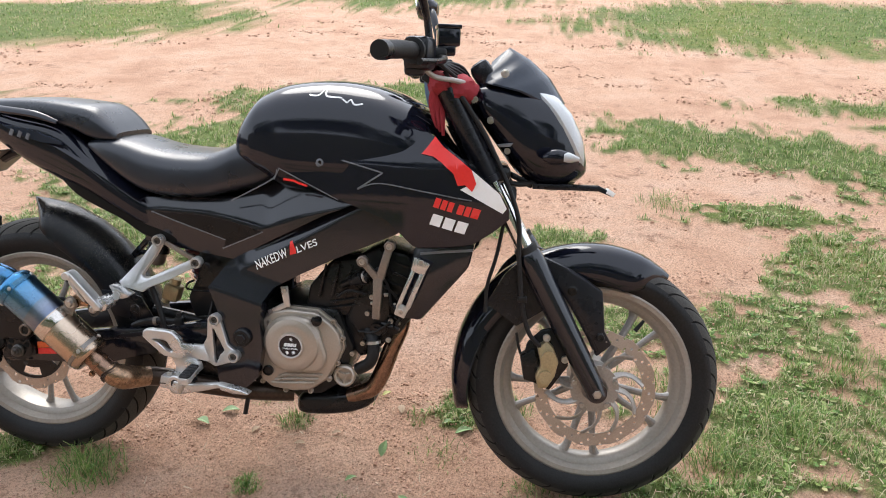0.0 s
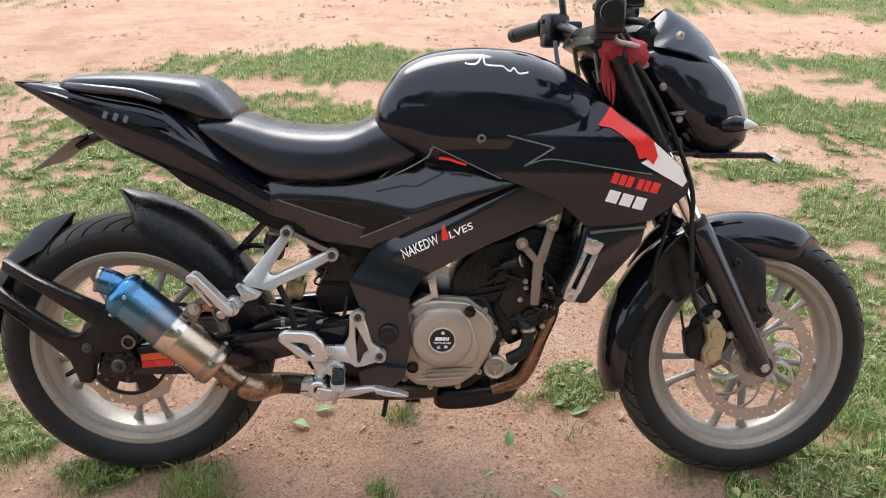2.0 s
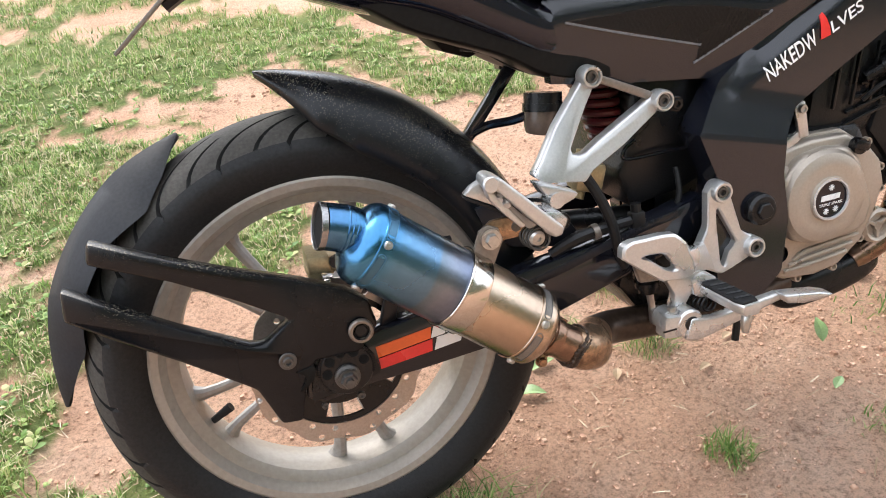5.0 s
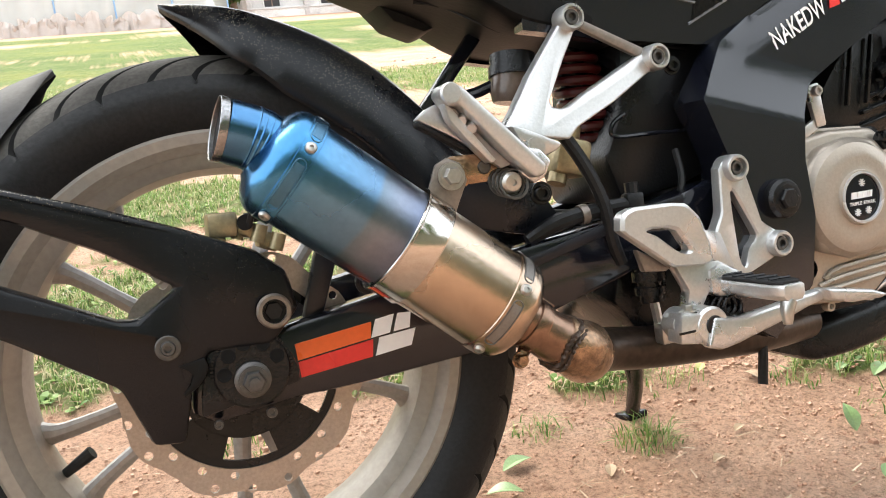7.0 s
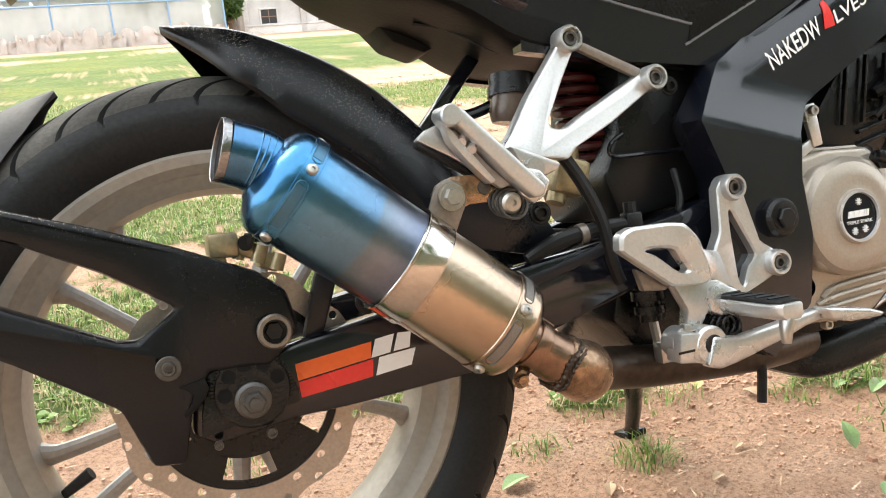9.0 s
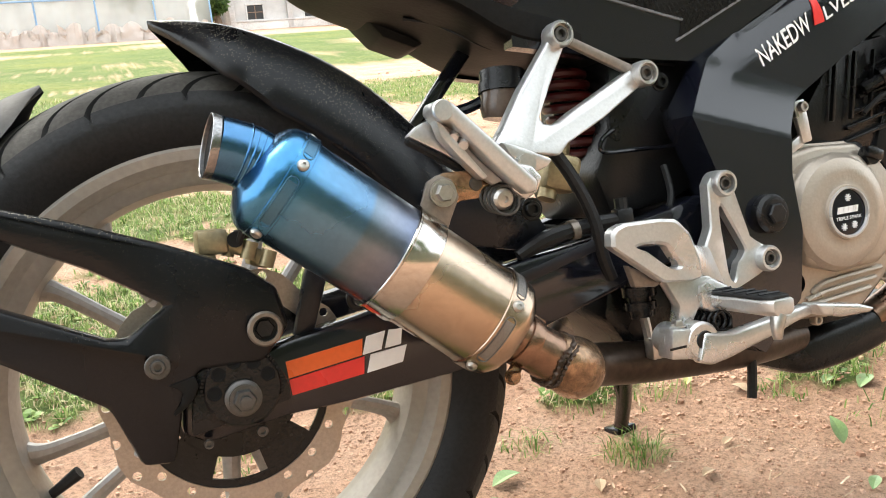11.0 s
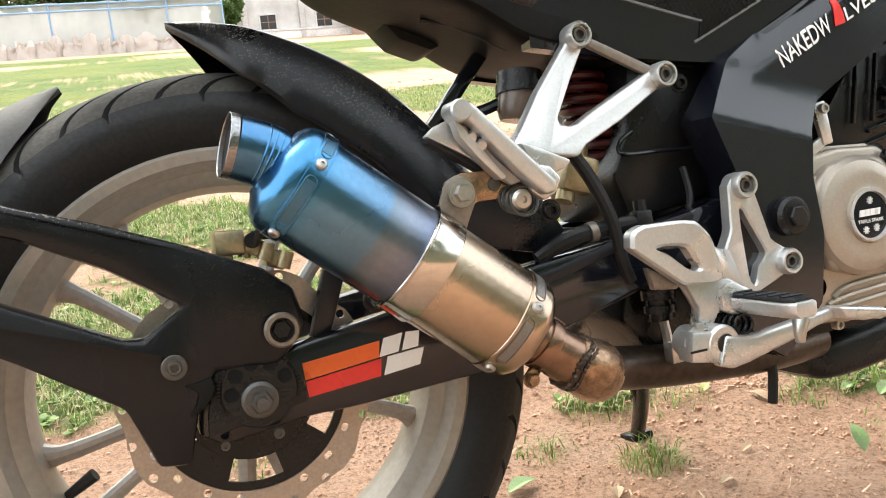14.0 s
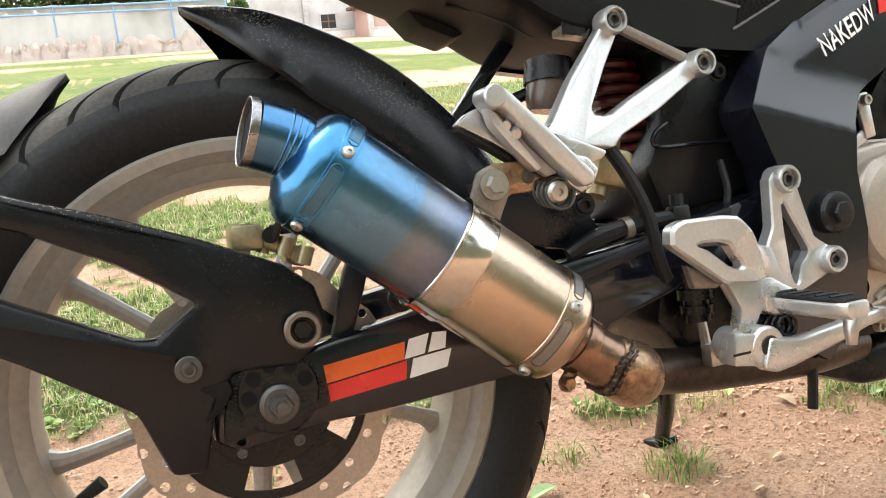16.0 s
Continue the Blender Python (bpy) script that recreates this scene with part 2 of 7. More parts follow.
def tube(pts, r, n=12, steps=5, flat=1.0):
    """A round (or flattened) bar along a smooth line; r may be a list, one a point."""
    p = spline(pts, steps)
    rs = list(r) if isinstance(r, (list, tuple)) else [r] * len(pts)
    k = (len(p) - 1) / max(1, len(pts) - 1)
    rings = []
    for i, (c, (u, v)) in enumerate(zip(p, frames(p))):
        f = i / k if k else 0
        j = min(int(f), len(rs) - 2) if len(rs) > 1 else 0
        rad = rs[j] + (rs[j + 1] - rs[j]) * (f - j) if len(rs) > 1 else rs[0]
        rings.append([c + u * math.cos(2 * math.pi * q / n) * rad + v * math.sin(2 * math.pi * q / n) * rad * flat for q in range(n)])
    return loft(rings)


def lathe(profile, centre=(0, 0, 0), axis=(0, 1, 0), n=48, closed=False):
    """profile: (radius, way along the axis)."""
    a = Vector(axis).normalized()
    u = a.orthogonal().normalized()
    if abs(a.y) > 0.9:
        u = Vector((1, 0, 0))
    v = a.cross(u)
    c = Vector(centre)
    rings = [[c + a * s + (u * math.cos(2 * math.pi * k / n) + v * math.sin(2 * math.pi * k / n)) * max(r, 1e-5) for k in range(n)] for r, s in profile]
    if closed:
        rings.append(rings[0])
    bm = loft(rings, cap=not closed)
    if closed:
        bmesh.ops.remove_doubles(bm, verts=bm.verts, dist=1e-6)
    return bm


def merge(*bms):
    out = bms[0]
    for b in bms[1:]:
        me = bpy.data.meshes.new("tmp")
        b.to_mesh(me)
        out.from_mesh(me)
        bpy.data.meshes.remove(me)
        b.free()
    return out


def along(poly, n):
    """n points evenly spaced along a polyline in (x, z)."""
    p = [Vector(q) for q in poly]
    d = [0.0]
    for a, b in zip(p, p[1:]):
        d.append(d[-1] + (b - a).length)
    out = []
    for k in range(n):
        s = d[-1] * k / (n - 1)
        i = max(j for j in range(len(d) - 1) if d[j] <= s + 1e-9)
        f = (s - d[i]) / max(1e-9, d[i + 1] - d[i])
        out.append(p[i].lerp(p[i + 1], min(1, f)))
    return out


def skin(top, bottom, yf, n=28, m=8, thick=0.004):
    """A curved panel between two lines in (x, z); yf gives its depth; it has a thickness and a turned-in rim."""
    a, b = along(top, n), along(bottom, n)
    rows = []
    for i in range(n):
        row = []
        for j in range(m + 1):
            q = a[i].lerp(b[i], j / m)
            row.append(Vector((q.x, yf(q.x, q.y), q.y)))
        row = [row[0] + Vector((0, thick, 0))] + row + [row[-1] + Vector((0, thick, 0))]
        rows.append(row)
    ring0 = [p + Vector((0, thick, 0)) for p in rows[0]]
    ring1 = [p + Vector((0, thick, 0)) for p in rows[-1]]
    bm = loft([ring0] + rows + [ring1], cap=False, closed=False)
    bmesh.ops.remove_doubles(bm, verts=bm.verts, dist=1e-6)
    return bm


def strip(pts, yf, width, off=0.0015, steps=6):
    """A thin raised line on a flank."""
    p = spline([Vector((x, 0, z)) for x, z in pts], steps if len(pts) > 2 else 1)
    if len(p) == 2:
        p = [p[0].lerp(p[1], k / 8) for k in range(9)]
    rings = []
    for i, c in enumerate(p):
        d = (p[min(i + 1, len(p) - 1)] - p[max(i - 1, 0)]).normalized()
        s = Vector((-d.z, 0, d.x)) * width * 0.5
        q = []
        for w, o in ((1, 0), (0.8, off), (-0.8, off), (-1, 0)):
            c2 = c + s * w
            q.append(Vector((c2.x, yf(c2.x, c2.z) - o, c2.z)))
        rings.append(q)
    return loft(rings)


def bolt(c, axis=(0, -1, 0), r=0.008, h=0.006, collar=0.0):
    """A cap screw with a socket, on a collar if given."""
    prof = [(0.0, 0.0)]
    if collar:
        prof += [(collar, 0.0), (collar, h * 0.3), (collar * 0.93, h * 0.42), (r * 1.05, h * 0.42)]
    else:
        prof += [(r, 0.0)]
    prof += [(r, h * 0.8), (r * 0.88, h), (r * 0.55, h), (r * 0.5, h * 0.45), (0.0, h * 0.45)]
    return lathe(prof, c, axis, 18)


def hexnut(c, axis=(0, -1, 0), r=0.012, h=0.01):
    return merge(lathe([(0, 0), (r, 0), (r, h * 0.75), (r * 0.86, h), (0, h)], c, axis, 6), lathe([(0, 0), (r * 1.3, 0), (r * 1.3, h * 0.2), (0, h * 0.2)], c, axis, 24))


# ---- ground ----
def rise(x, y):
    """The field lies level round the motorcycle and climbs gently behind it."""
    d, e = max(0.0, y - 0.4), max(0.0, y - 10.0)
    return 0.0628 * d * d / (d + 1.0) + 0.0245 * e * e / (e + 4.0)


GRASS = [  # centre, half axes and turn of the grassed patches
    (-4.6, 7.2, 3.3, 1.9, 18), (-9, 12, 6, 4, 10), (-0.6, 10.4, 2.6, 2.2, 0), (3.9, 8.0, 2.9, 2.1, 6), (6.5, 6.4, 3.2, 1.3, -4), (12, 10, 6, 3.5, 0),
    (0.0, 4.05, 1.25, 0.55, 6), (-0.55, 2.65, 0.95, 0.85, 20), (0.15, 2.75, 0.65, 0.55, 15), (-0.7, 1.6, 0.5, 0.55, 0), (-0.2, 1.5, 0.45, 0.35, 0), (-3.0, 3.0, 1.4, 1.0, 10),
    (-1.35, 1.0, 0.55, 0.5, 0), (0.45, 2.15, 0.5, 0.3, 20), (0.8, 1.8, 0.3, 0.2, 0), (-0.6, 0.8, 0.3, 0.3, 0), (-0.1, 1.0, 0.3, 0.22, 0),
    (2.35, 3.2, 1.15, 0.48, -14), (3.3, 2.75, 0.95, 0.62, -20), (2.3, 2.08, 0.45, 0.16, 5), (2.6, 1.45, 0.5, 0.5, 20), (2.05, 0.95, 0.38, 0.32, 10), (1.95, 0.4, 0.42, 0.4, 10), (2.5, 0.3, 0.8, 0.6, 0), (1.35, 1.65, 0.22, 0.18, 0),
    (1.07, 0.36, 0.12, 0.09, 40), (1.62, -0.05, 0.35, 0.22, 10), (-0.62, 0.45, 0.2, 0.28, 0), (-0.45, 0.15, 0.22, 0.16, 0), (0.66, 0.44, 0.10, 0.06, 0),
    (-0.12, -0.02, 0.12, 0.08, 0), (0.35, 0.66, 0.18, 0.08, 10), (1.5, 0.9, 0.25, 0.2, 0), (0.25, 1.5, 0.3, 0.2, 0),
    (5.0, 3.8, 2.5, 0.7, -8), (-0.05, 16.0, 30, 4.5, 0), (0, 27, 90, 15.0, 0), (-14, 4, 8, 3, 0), (15, 4.5, 9, 2.5, 0),
]
patch_rng = random.Random(5)
for _ in range(70):  # scattered patches on the near side and to either hand
    y = patch_rng.uniform(-11, -1.0)
    GRASS.append((patch_rng.uniform(-12, 13), y, patch_rng.uniform(0.2, 0.5 - 0.09 * y), patch_rng.uniform(0.15, 0.35 - 0.06 * y), patch_rng.uniform(-40, 40)))
for _ in range(40):
    side = patch_rng.choice((-1, 1))
    GRASS.append((side * patch_rng.uniform(4.5, 14) + 0.5, patch_rng.uniform(-1, 7), patch_rng.uniform(0.4, 1.5), patch_rng.uniform(0.3, 0.9), patch_rng.uniform(-40, 40)))


def patches(x, y):
    """How deep inside the nearest patch; takes arrays."""
    x, y = np.asarray(x, float), np.asarray(y, float)
    best = np.full(x.shape, -1e9)
    for cx, cy, rx, ry, turn in GRASS:
        c, s = math.cos(radians(turn)), math.sin(radians(turn))
        u, v = ((x - cx) * c + (y - cy) * s) / rx, (-(x - cx) * s + (y - cy) * c) / ry
        best = np.maximum(best, 1.0 - np.sqrt(u * u + v * v))
    return best


def grass_at(x, y, best=None):
    """How grassy the soil is, from 0 to 1."""
    if best is None:
        best = float(patches(x, y))
    if best < -0.9:
        return 0.0
    fine = min(1.0, 5.0 / (1.0 + abs(x) * 0.5 + abs(y)))  # far off only the broad patches are told apart
    n = noise.noise((x * 1.7, y * 1.7, 3.0)) * 0.6 * min(1.0, fine * 2) + fine * (noise.noise((x * 5.3, y * 5.3, 7.0)) + noise.noise((x * 15, y * 15, 1.0))) * 0.9
    n += min(1.0, max(0.0, y - 8.0) * 0.1) * (1.3 * noise.noise((x * 0.16, y * 0.28, 2.0)) - 0.30)
    return min(1.0, max(0.0, (min(best, 0.62) * 1.7 + n * 1.0 + 0.04) * 1.5))


def relief(x, y):
    return 0.006 * noise.noise((x * 3.1, y * 3.1, 0.0)) + 0.005 * noise.noise((x * 9, y * 9, 5.0)) + 0.006 * noise.noise((x * 27, y * 27, 9.0))


def steps(near0, near1, fine, far0, far1):
    a = list(np.arange(near0, near1, fine))
    s, v = fine, near1
    while v < far1:
        a.append(v)
        s *= 1.09
        v += s
    a.append(far1)
    s, v, b = fine, near0, []
    while v > far0:
        s *= 1.09
        v -= s
        b.append(max(v, far0))
    return sorted(set(round(q, 4) for q in b + a))


xs, ys = steps(-1.3, 2.6, 0.018, -150, 150), steps(-0.35, 2.2, 0.018, -60, 120)
verts, gmask = [], []
inside = patches(*np.meshgrid(xs, ys))
for j, y in enumerate(ys):
    for i, x in enumerate(xs):
        near = min(1.0, 6.0 / (1.0 + abs(x) + abs(y)))
        g = grass_at(x, y, inside[j, i])
        verts.append((x, y, rise(x, y) + relief(x, y) * near + 0.012 * g - 0.004))
        gmask.append(g)
nx = len(xs)
faces = [(j * nx + i, j * nx + i + 1, (j + 1) * nx + i + 1, (j + 1) * nx + i) for j in range(len(ys) - 1) for i in range(nx - 1)]
gm = bpy.data.meshes.new("ground")
gm.from_pydata(verts, [], faces)
gm.attributes.new("grass", "FLOAT", "POINT").data.foreach_set("value", gmask)
gm.polygons.foreach_set("use_smooth", [True] * len(faces))


def soil():
    m = bpy.data.materials.new("red_soil_and_grass")
    m.use_nodes = True
    n, l = m.node_tree.nodes, m.node_tree.links
    b = n["Principled BSDF"]
    tc = n.new("ShaderNodeTexCoord")

    def nz(scale, detail=8, rough=0.6):
        q = n.new("ShaderNodeTexNoise")
        q.inputs["Scale"].default_value, q.inputs["Detail"].default_value, q.inputs["Roughness"].default_value = scale, detail, rough
        l.new(tc.outputs["Object"], q.inputs["Vector"])
        return q.outputs["Fac"]

    def ramp(fac, *stops):
        r = n.new("ShaderNodeValToRGB")
        e = r.color_ramp.elements
        while len(e) < len(stops):
            e.new(0.5)
        for k, (p, c) in enumerate(stops):
            e[k].position, e[k].color = p, (*c, 1)
        l.new(fac, r.inputs[0])
        return r.outputs[0]

    def mixc(f, a, c, mode="MIX"):
        q = n.new("ShaderNodeMix")
        q.data_type, q.blend_type = "RGBA", mode
        if isinstance(f, float):
            q.inputs[0].default_value = f
        else:
            l.new(f, q.inputs[0])
        l.new(a, q.inputs[6])
        l.new(c, q.inputs[7])
        return q.outputs[2]

    earth = ramp(nz(2.2, 12, 0.7), (0.28, (0.48, 0.275, 0.178)), (0.5, (0.62, 0.390, 0.268)), (0.72, (0.68, 0.475, 0.355)))
    grit = ramp(nz(120, 8, 0.8), (0.34, (0.34, 0.29, 0.26)), (0.5, (1, 1, 1)), (0.75, (1.25, 1.22, 1.2)))
    earth = mixc(1.0, earth, grit, "MULTIPLY")
    grain = ramp(nz(420, 4, 0.7), (0.30, (0.42, 0.37, 0.34)), (0.42, (1, 1, 1)), (0.8, (1.15, 1.13, 1.11)))
    earth = mixc(1.0, earth, grain, "MULTIPLY")
    scuff = ramp(nz(7, 12, 0.8), (0.37, (0.45, 0.38, 0.35)), (0.435, (1, 1, 1)), (0.7, (1.06, 1.05, 1.04)))
    earth = mixc(0.8, earth, scuff, "MULTIPLY")
    turf = ramp(nz(9, 12, 0.8), (0.30, (0.06, 0.10, 0.022)), (0.48, (0.140, 0.190, 0.050)), (0.60, (0.225, 0.240, 0.090)), (0.72, (0.34, 0.26, 0.155)))
    swathe = ramp(nz(0.45, 8, 0.65), (0.36, (0.72, 0.80, 0.70)), (0.5, (1, 1, 1)), (0.64, (1.25, 1.10, 0.95)))
    turf = mixc(1.0, turf, swathe, "MULTIPLY")
    blades = ramp(nz(60, 6, 0.8), (0.3, (0.45, 0.45, 0.4)), (0.55, (1, 1, 1)), (0.8, (1.35, 1.3, 1.15)))
    turf = mixc(1.0, turf, blades, "MULTIPLY")
    at = n.new("ShaderNodeAttribute")
    at.attribute_name = "grass"
    ad = n.new("ShaderNodeMath")
    ad.operation = "MULTIPLY_ADD"
    ad.inputs[1].default_value = 0.7
    l.new(nz(34, 9, 0.8), ad.inputs[0])
    l.new(at.outputs["Fac"], ad.inputs[2])
    mr = n.new("ShaderNodeMapRange")
    mr.inputs["From Min"].default_value, mr.inputs["From Max"].default_value = 0.62, 1.22
    l.new(ad.outputs[0], mr.inputs["Value"])
    l.new(mixc(mr.outputs[0], earth, turf), b.inputs["Base Color"])
    b.inputs["Roughness"].default_value = 0.9
    b.inputs["Specular IOR Level"].default_value = 0.2
    bp = n.new("ShaderNodeBump")
    bp.inputs["Strength"].default_value, bp.inputs["Distance"].default_value = 1.0, 0.018
    l.new(nz(90, 10, 0.82), bp.inputs["Height"])
    l.new(bp.outputs[0], b.inputs["Normal"])
    return m


gm.materials.append(soil())
ground = tagged(new("ground", gm), "red sandy soil with patches of short worn grass", "ground", kind="structure")

# ---- motorcycle: X forward, Y to its left, Z up; it leans on its side stand ----
bike = tagged(new("motorcycle"), "black naked sports motorcycle leaning on its side stand on bare soil", "motorcycle")
bike.matrix_world = pose(0, 0.04, 0, -8.5, 0, -1.4)
RW, FW = Vector((0, 0, 0.304)), Vector((1.363, 0, 0.295))
RAKE, STEER = radians(28), 6.0
HEAD = Vector((1.0, 0, 0.95))
TURNED = Matrix.Translation(HEAD) @ Matrix.Rotation(radians(STEER), 4, Vector((-math.sin(RAKE), 0, math.cos(RAKE)))) @ Matrix.Translation(-HEAD)


def sub(name, ob_parent, bm, material, label="", m=None):
    return part(name, bm, material, ob_parent, label, m)


def crown(s):
    return 0.24 * abs(s) ** 2 + 0.10 * abs(s) ** 4 + 0.10 * abs(s) ** 8


def tyre_mesh(c, R, half, bead, pitch):
    """A tyre whose mesh follows the sweep of its V-cut tread grooves."""
    m, per = 26, 28
    n = pitch * per
    wall = [(bead - 0.006, -half * 0.60), (bead + 0.003, -half * 0.76), (bead + (R - bead) * 0.22, -half * 0.93), (bead + (R - bead) * 0.45, -half * 1.01)]
    rings = []
    for k in range(n):
        out = []
        a0 = 2 * math.pi * k / n
        for r, y in wall:
            out.append((r, y, a0))
        for j in range(m + 1):
            s = -1 + 2 * j / m
            r = R - (R - bead) * crown(s)
            long_ = (k + (per // 2 if s > 0 else 0)) % per == 0 and 0.08 < abs(s) < 0.96
            short = (k + (per // 2 if s > 0 else 0)) % per == 13 and 0.42 < abs(s) < 0.90
            if long_ or short:
                r -= 0.0060 if long_ else 0.0040
            sweep = 2 * math.pi / pitch * 1.25 * (1 - min(1.0, abs(s) / 0.96)) ** 1.25
            out.append((r, half * s * (1 - 0.02 * abs(s)), a0 - sweep))
        for r, y in wall[::-1]:
            out.append((r, -y, a0))
        rings.append([c + Vector((math.cos(a) * r, y, math.sin(a) * r)) for r, y, a in out])
    rings.append(rings[0])
    bm = loft(rings, cap=False, closed=False)
    bmesh.ops.remove_doubles(bm, verts=bm.verts, dist=1e-6)
    return bm


def perforated(c, r0, r1, y, thick, cells, lanes, hole, wave=0.0, waves=10, only=None):
    """A drilled ring disc; the holes go through."""
    bm = bmesh.new()
    inner = []
    cache = {}

    def vert(r, a, yy):
        key = (round(r, 6), round(a % (2 * math.pi), 5), yy)
        if key not in cache:
            rr = r
            if wave and r > r1 - 1e-6:
                rr = r - wave * (0.5 + 0.5 * max(-1, min(1, 3 * math.sin(waves * a))))
            cache[key] = bm.verts.new(c + Vector((math.cos(a) * rr, yy, math.sin(a) * rr)))
        return cache[key]

    dr, da = (r1 - r0) / lanes, 2 * math.pi / cells
    for i in range(cells):
        for j in range(lanes):
            ra, rb, a0, a1 = r0 + j * dr, r0 + (j + 1) * dr, i * da, (i + 1) * da
            corners = [(ra, a0), (ra, (a0 + a1) / 2), (ra, a1), ((ra + rb) / 2, a1), (rb, a1), (rb, (a0 + a1) / 2), (rb, a0), ((ra + rb) / 2, a0)]
            drilled = hole > 0 and (i + j) % lanes == 0 and (only is None or (i % only) != 0)
            for yy, flip in ((y, False), (y + thick, True)):
                o = [vert(r, a, yy) for r, a in corners]
                if drilled:
                    am, rm = (a0 + a1) / 2, (ra + rb) / 2
                    cen = c + Vector((math.cos(am) * rm, yy, math.sin(am) * rm))
                    er, et = Vector((math.cos(am), 0, math.sin(am))), Vector((-math.sin(am), 0, math.cos(am)))
                    h = [bm.verts.new(cen + er * hole * u + et * hole * v) for u, v in ((-0.7, -0.7), (-1, 0), (-0.7, 0.7), (0, 1), (0.7, 0.7), (1, 0), (0.7, -0.7), (0, -1))]
                    for k in range(8):
                        f = (o[k], o[(k + 1) % 8], h[(k + 1) % 8], h[k])
                        bm.faces.new(f[::-1] if flip else f)
                    inner.append(h)
                else:
                    bm.faces.new(o[::-1] if flip else o)
    for a, b in zip(inner[0::2], inner[1::2]):
        for k in range(8):
            bm.faces.new((a[k], a[(k + 1) % 8], b[(k + 1) % 8], b[k]))
    for r in (r0, r1):
        m = cells * 2
        for k in range(m):
            a0, a1 = k * da / 2, (k + 1) * da / 2
            q = [vert(r, a0, y), vert(r, a1, y), vert(r, a1, y + thick), vert(r, a0, y + thick)]
            bm.faces.new(q if r == r1 else q[::-1])
    return bm


def wheel(name, c, R, half, rim_half, first, m, pitch):
    w = new(name)
    w.parent = bike
    tagged(w, "ten-spoke grey alloy wheel with a black road tyre")
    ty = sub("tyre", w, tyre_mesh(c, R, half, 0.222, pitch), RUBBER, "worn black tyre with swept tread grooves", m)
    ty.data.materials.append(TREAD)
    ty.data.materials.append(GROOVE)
    back = m.inverted() if m is not None else Matrix.Identity(4)
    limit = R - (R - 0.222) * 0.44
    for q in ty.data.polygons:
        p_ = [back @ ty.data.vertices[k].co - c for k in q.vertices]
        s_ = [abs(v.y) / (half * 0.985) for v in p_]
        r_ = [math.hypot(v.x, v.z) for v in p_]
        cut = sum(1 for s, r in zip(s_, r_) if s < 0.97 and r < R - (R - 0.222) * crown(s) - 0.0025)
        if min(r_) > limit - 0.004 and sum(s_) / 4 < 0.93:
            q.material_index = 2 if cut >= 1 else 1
    h = rim_half
    half_prof = [(0.2285, h - 0.004), (0.2285, h), (0.2235, h + 0.003), (0.214, h + 0.001), (0.2085, h - 0.006), (0.205, h - 0.012), (0.196, h - 0.015),
                 (0.1905, h - 0.019), (0.187, h * 0.35), (0.1855, 0.004)]
    prof = [(r, -y) for r, y in half_prof] + half_prof[::-1] + [(0.2, 0.0)]
    sub("rim", w, lathe(prof, c, (0, 1, 0), 128, closed=True), ALLOY, "dusty grey cast rim", m)
    sub("hub", w, lathe([(0.018, -0.062), (0.030, -0.062), (0.040, -0.045), (0.052, -0.03), (0.052, 0.03), (0.040, 0.045), (0.030, 0.062), (0.018, 0.062)], c, (0, 1, 0), 32), SPOKE, "", m)
    for k in range(5):
        for side in (-1, 1):
            a0, a1, am = first + 72 * k + side * 5, first + 72 * k + side * 10.5, first + 72 * k + side * 10.0
            p = [c + Vector((math.cos(radians(a)) * r, y, math.sin(radians(a)) * r)) for a, r, y in ((a0, 0.042, -0.012), (am, 0.085, -0.014), (am, 0.13, -0.01), (a1, 0.172, -0.004), (a1 + side * 1.5, 0.192, 0.0))]
            sub("spoke", w, tube(p, [0.0105, 0.0080, 0.0068, 0.0078, 0.013], 10, 4, 1.25), SPOKE, "", m)
    return w


rear = wheel("rear_wheel", RW, 0.302, 0.066, 0.050, -85, None, 20)
front = wheel("front_wheel", FW, 0.293, 0.051, 0.040, -95, TURNED, 20)

# brake discs
sub("brake_disc", rear, perforated(RW, 0.088, 0.114, -0.090, 0.004, 40, 2, 0.0042, 0.005, 10, 5), DISC, "drilled wavy brake disc")
CW = RW + Vector((0, -0.088, 0))
sub("carrier_hub", rear, lathe([(0.03, 0), (0.060, 0), (0.060, 0.004), (0.03, 0.004)], CW, (0, 1, 0), 40, closed=True), DARK)
sub("carrier_ring", rear, lathe([(0.081, 0), (0.088, 0), (0.088, 0.004), (0.081, 0.004)], CW, (0, 1, 0), 60, closed=True), DARK)
for k in range(5):
    a0 = -76 + 72 * k
    sub("carrier_web", rear, prism([(CW.x + r * math.cos(radians(a)), CW.z + r * math.sin(radians(a))) for r, a in [(0.059, a0 + 4 * q) for q in range(10)] + [(0.0815, a0 + 36 - 4 * q) for q in range(10)]], CW.y, CW.y + 0.004), DARK)
sub("brake_disc", front, perforated(FW, 0.108, 0.138, -0.078, 0.0045, 60, 3, 0.0032, 0.0025, 12), DISC, "drilled brake disc with a browned face", TURNED)
for k in range(10):
    a = radians(36 * k)
    p = [FW + Vector((math.cos(a + t) * r, -0.076, math.sin(a + t) * r)) for r, t in ((0.048, 0.0), (0.07, -0.10), (0.09, -0.28), (0.110, -0.52))]
    sub("disc_arm", front, tube(p, [0.0085, 0.0070, 0.0065, 0.0085], 8, 4, 0.4), DISCARM, "", TURNED)
sub("disc_carrier", front, lathe([(0.03, 0), (0.055, 0), (0.055, 0.006), (0.03, 0.006)], FW + Vector((0, -0.080, 0)), (0, 1, 0), 32, closed=True), DISCARM, "", TURNED)
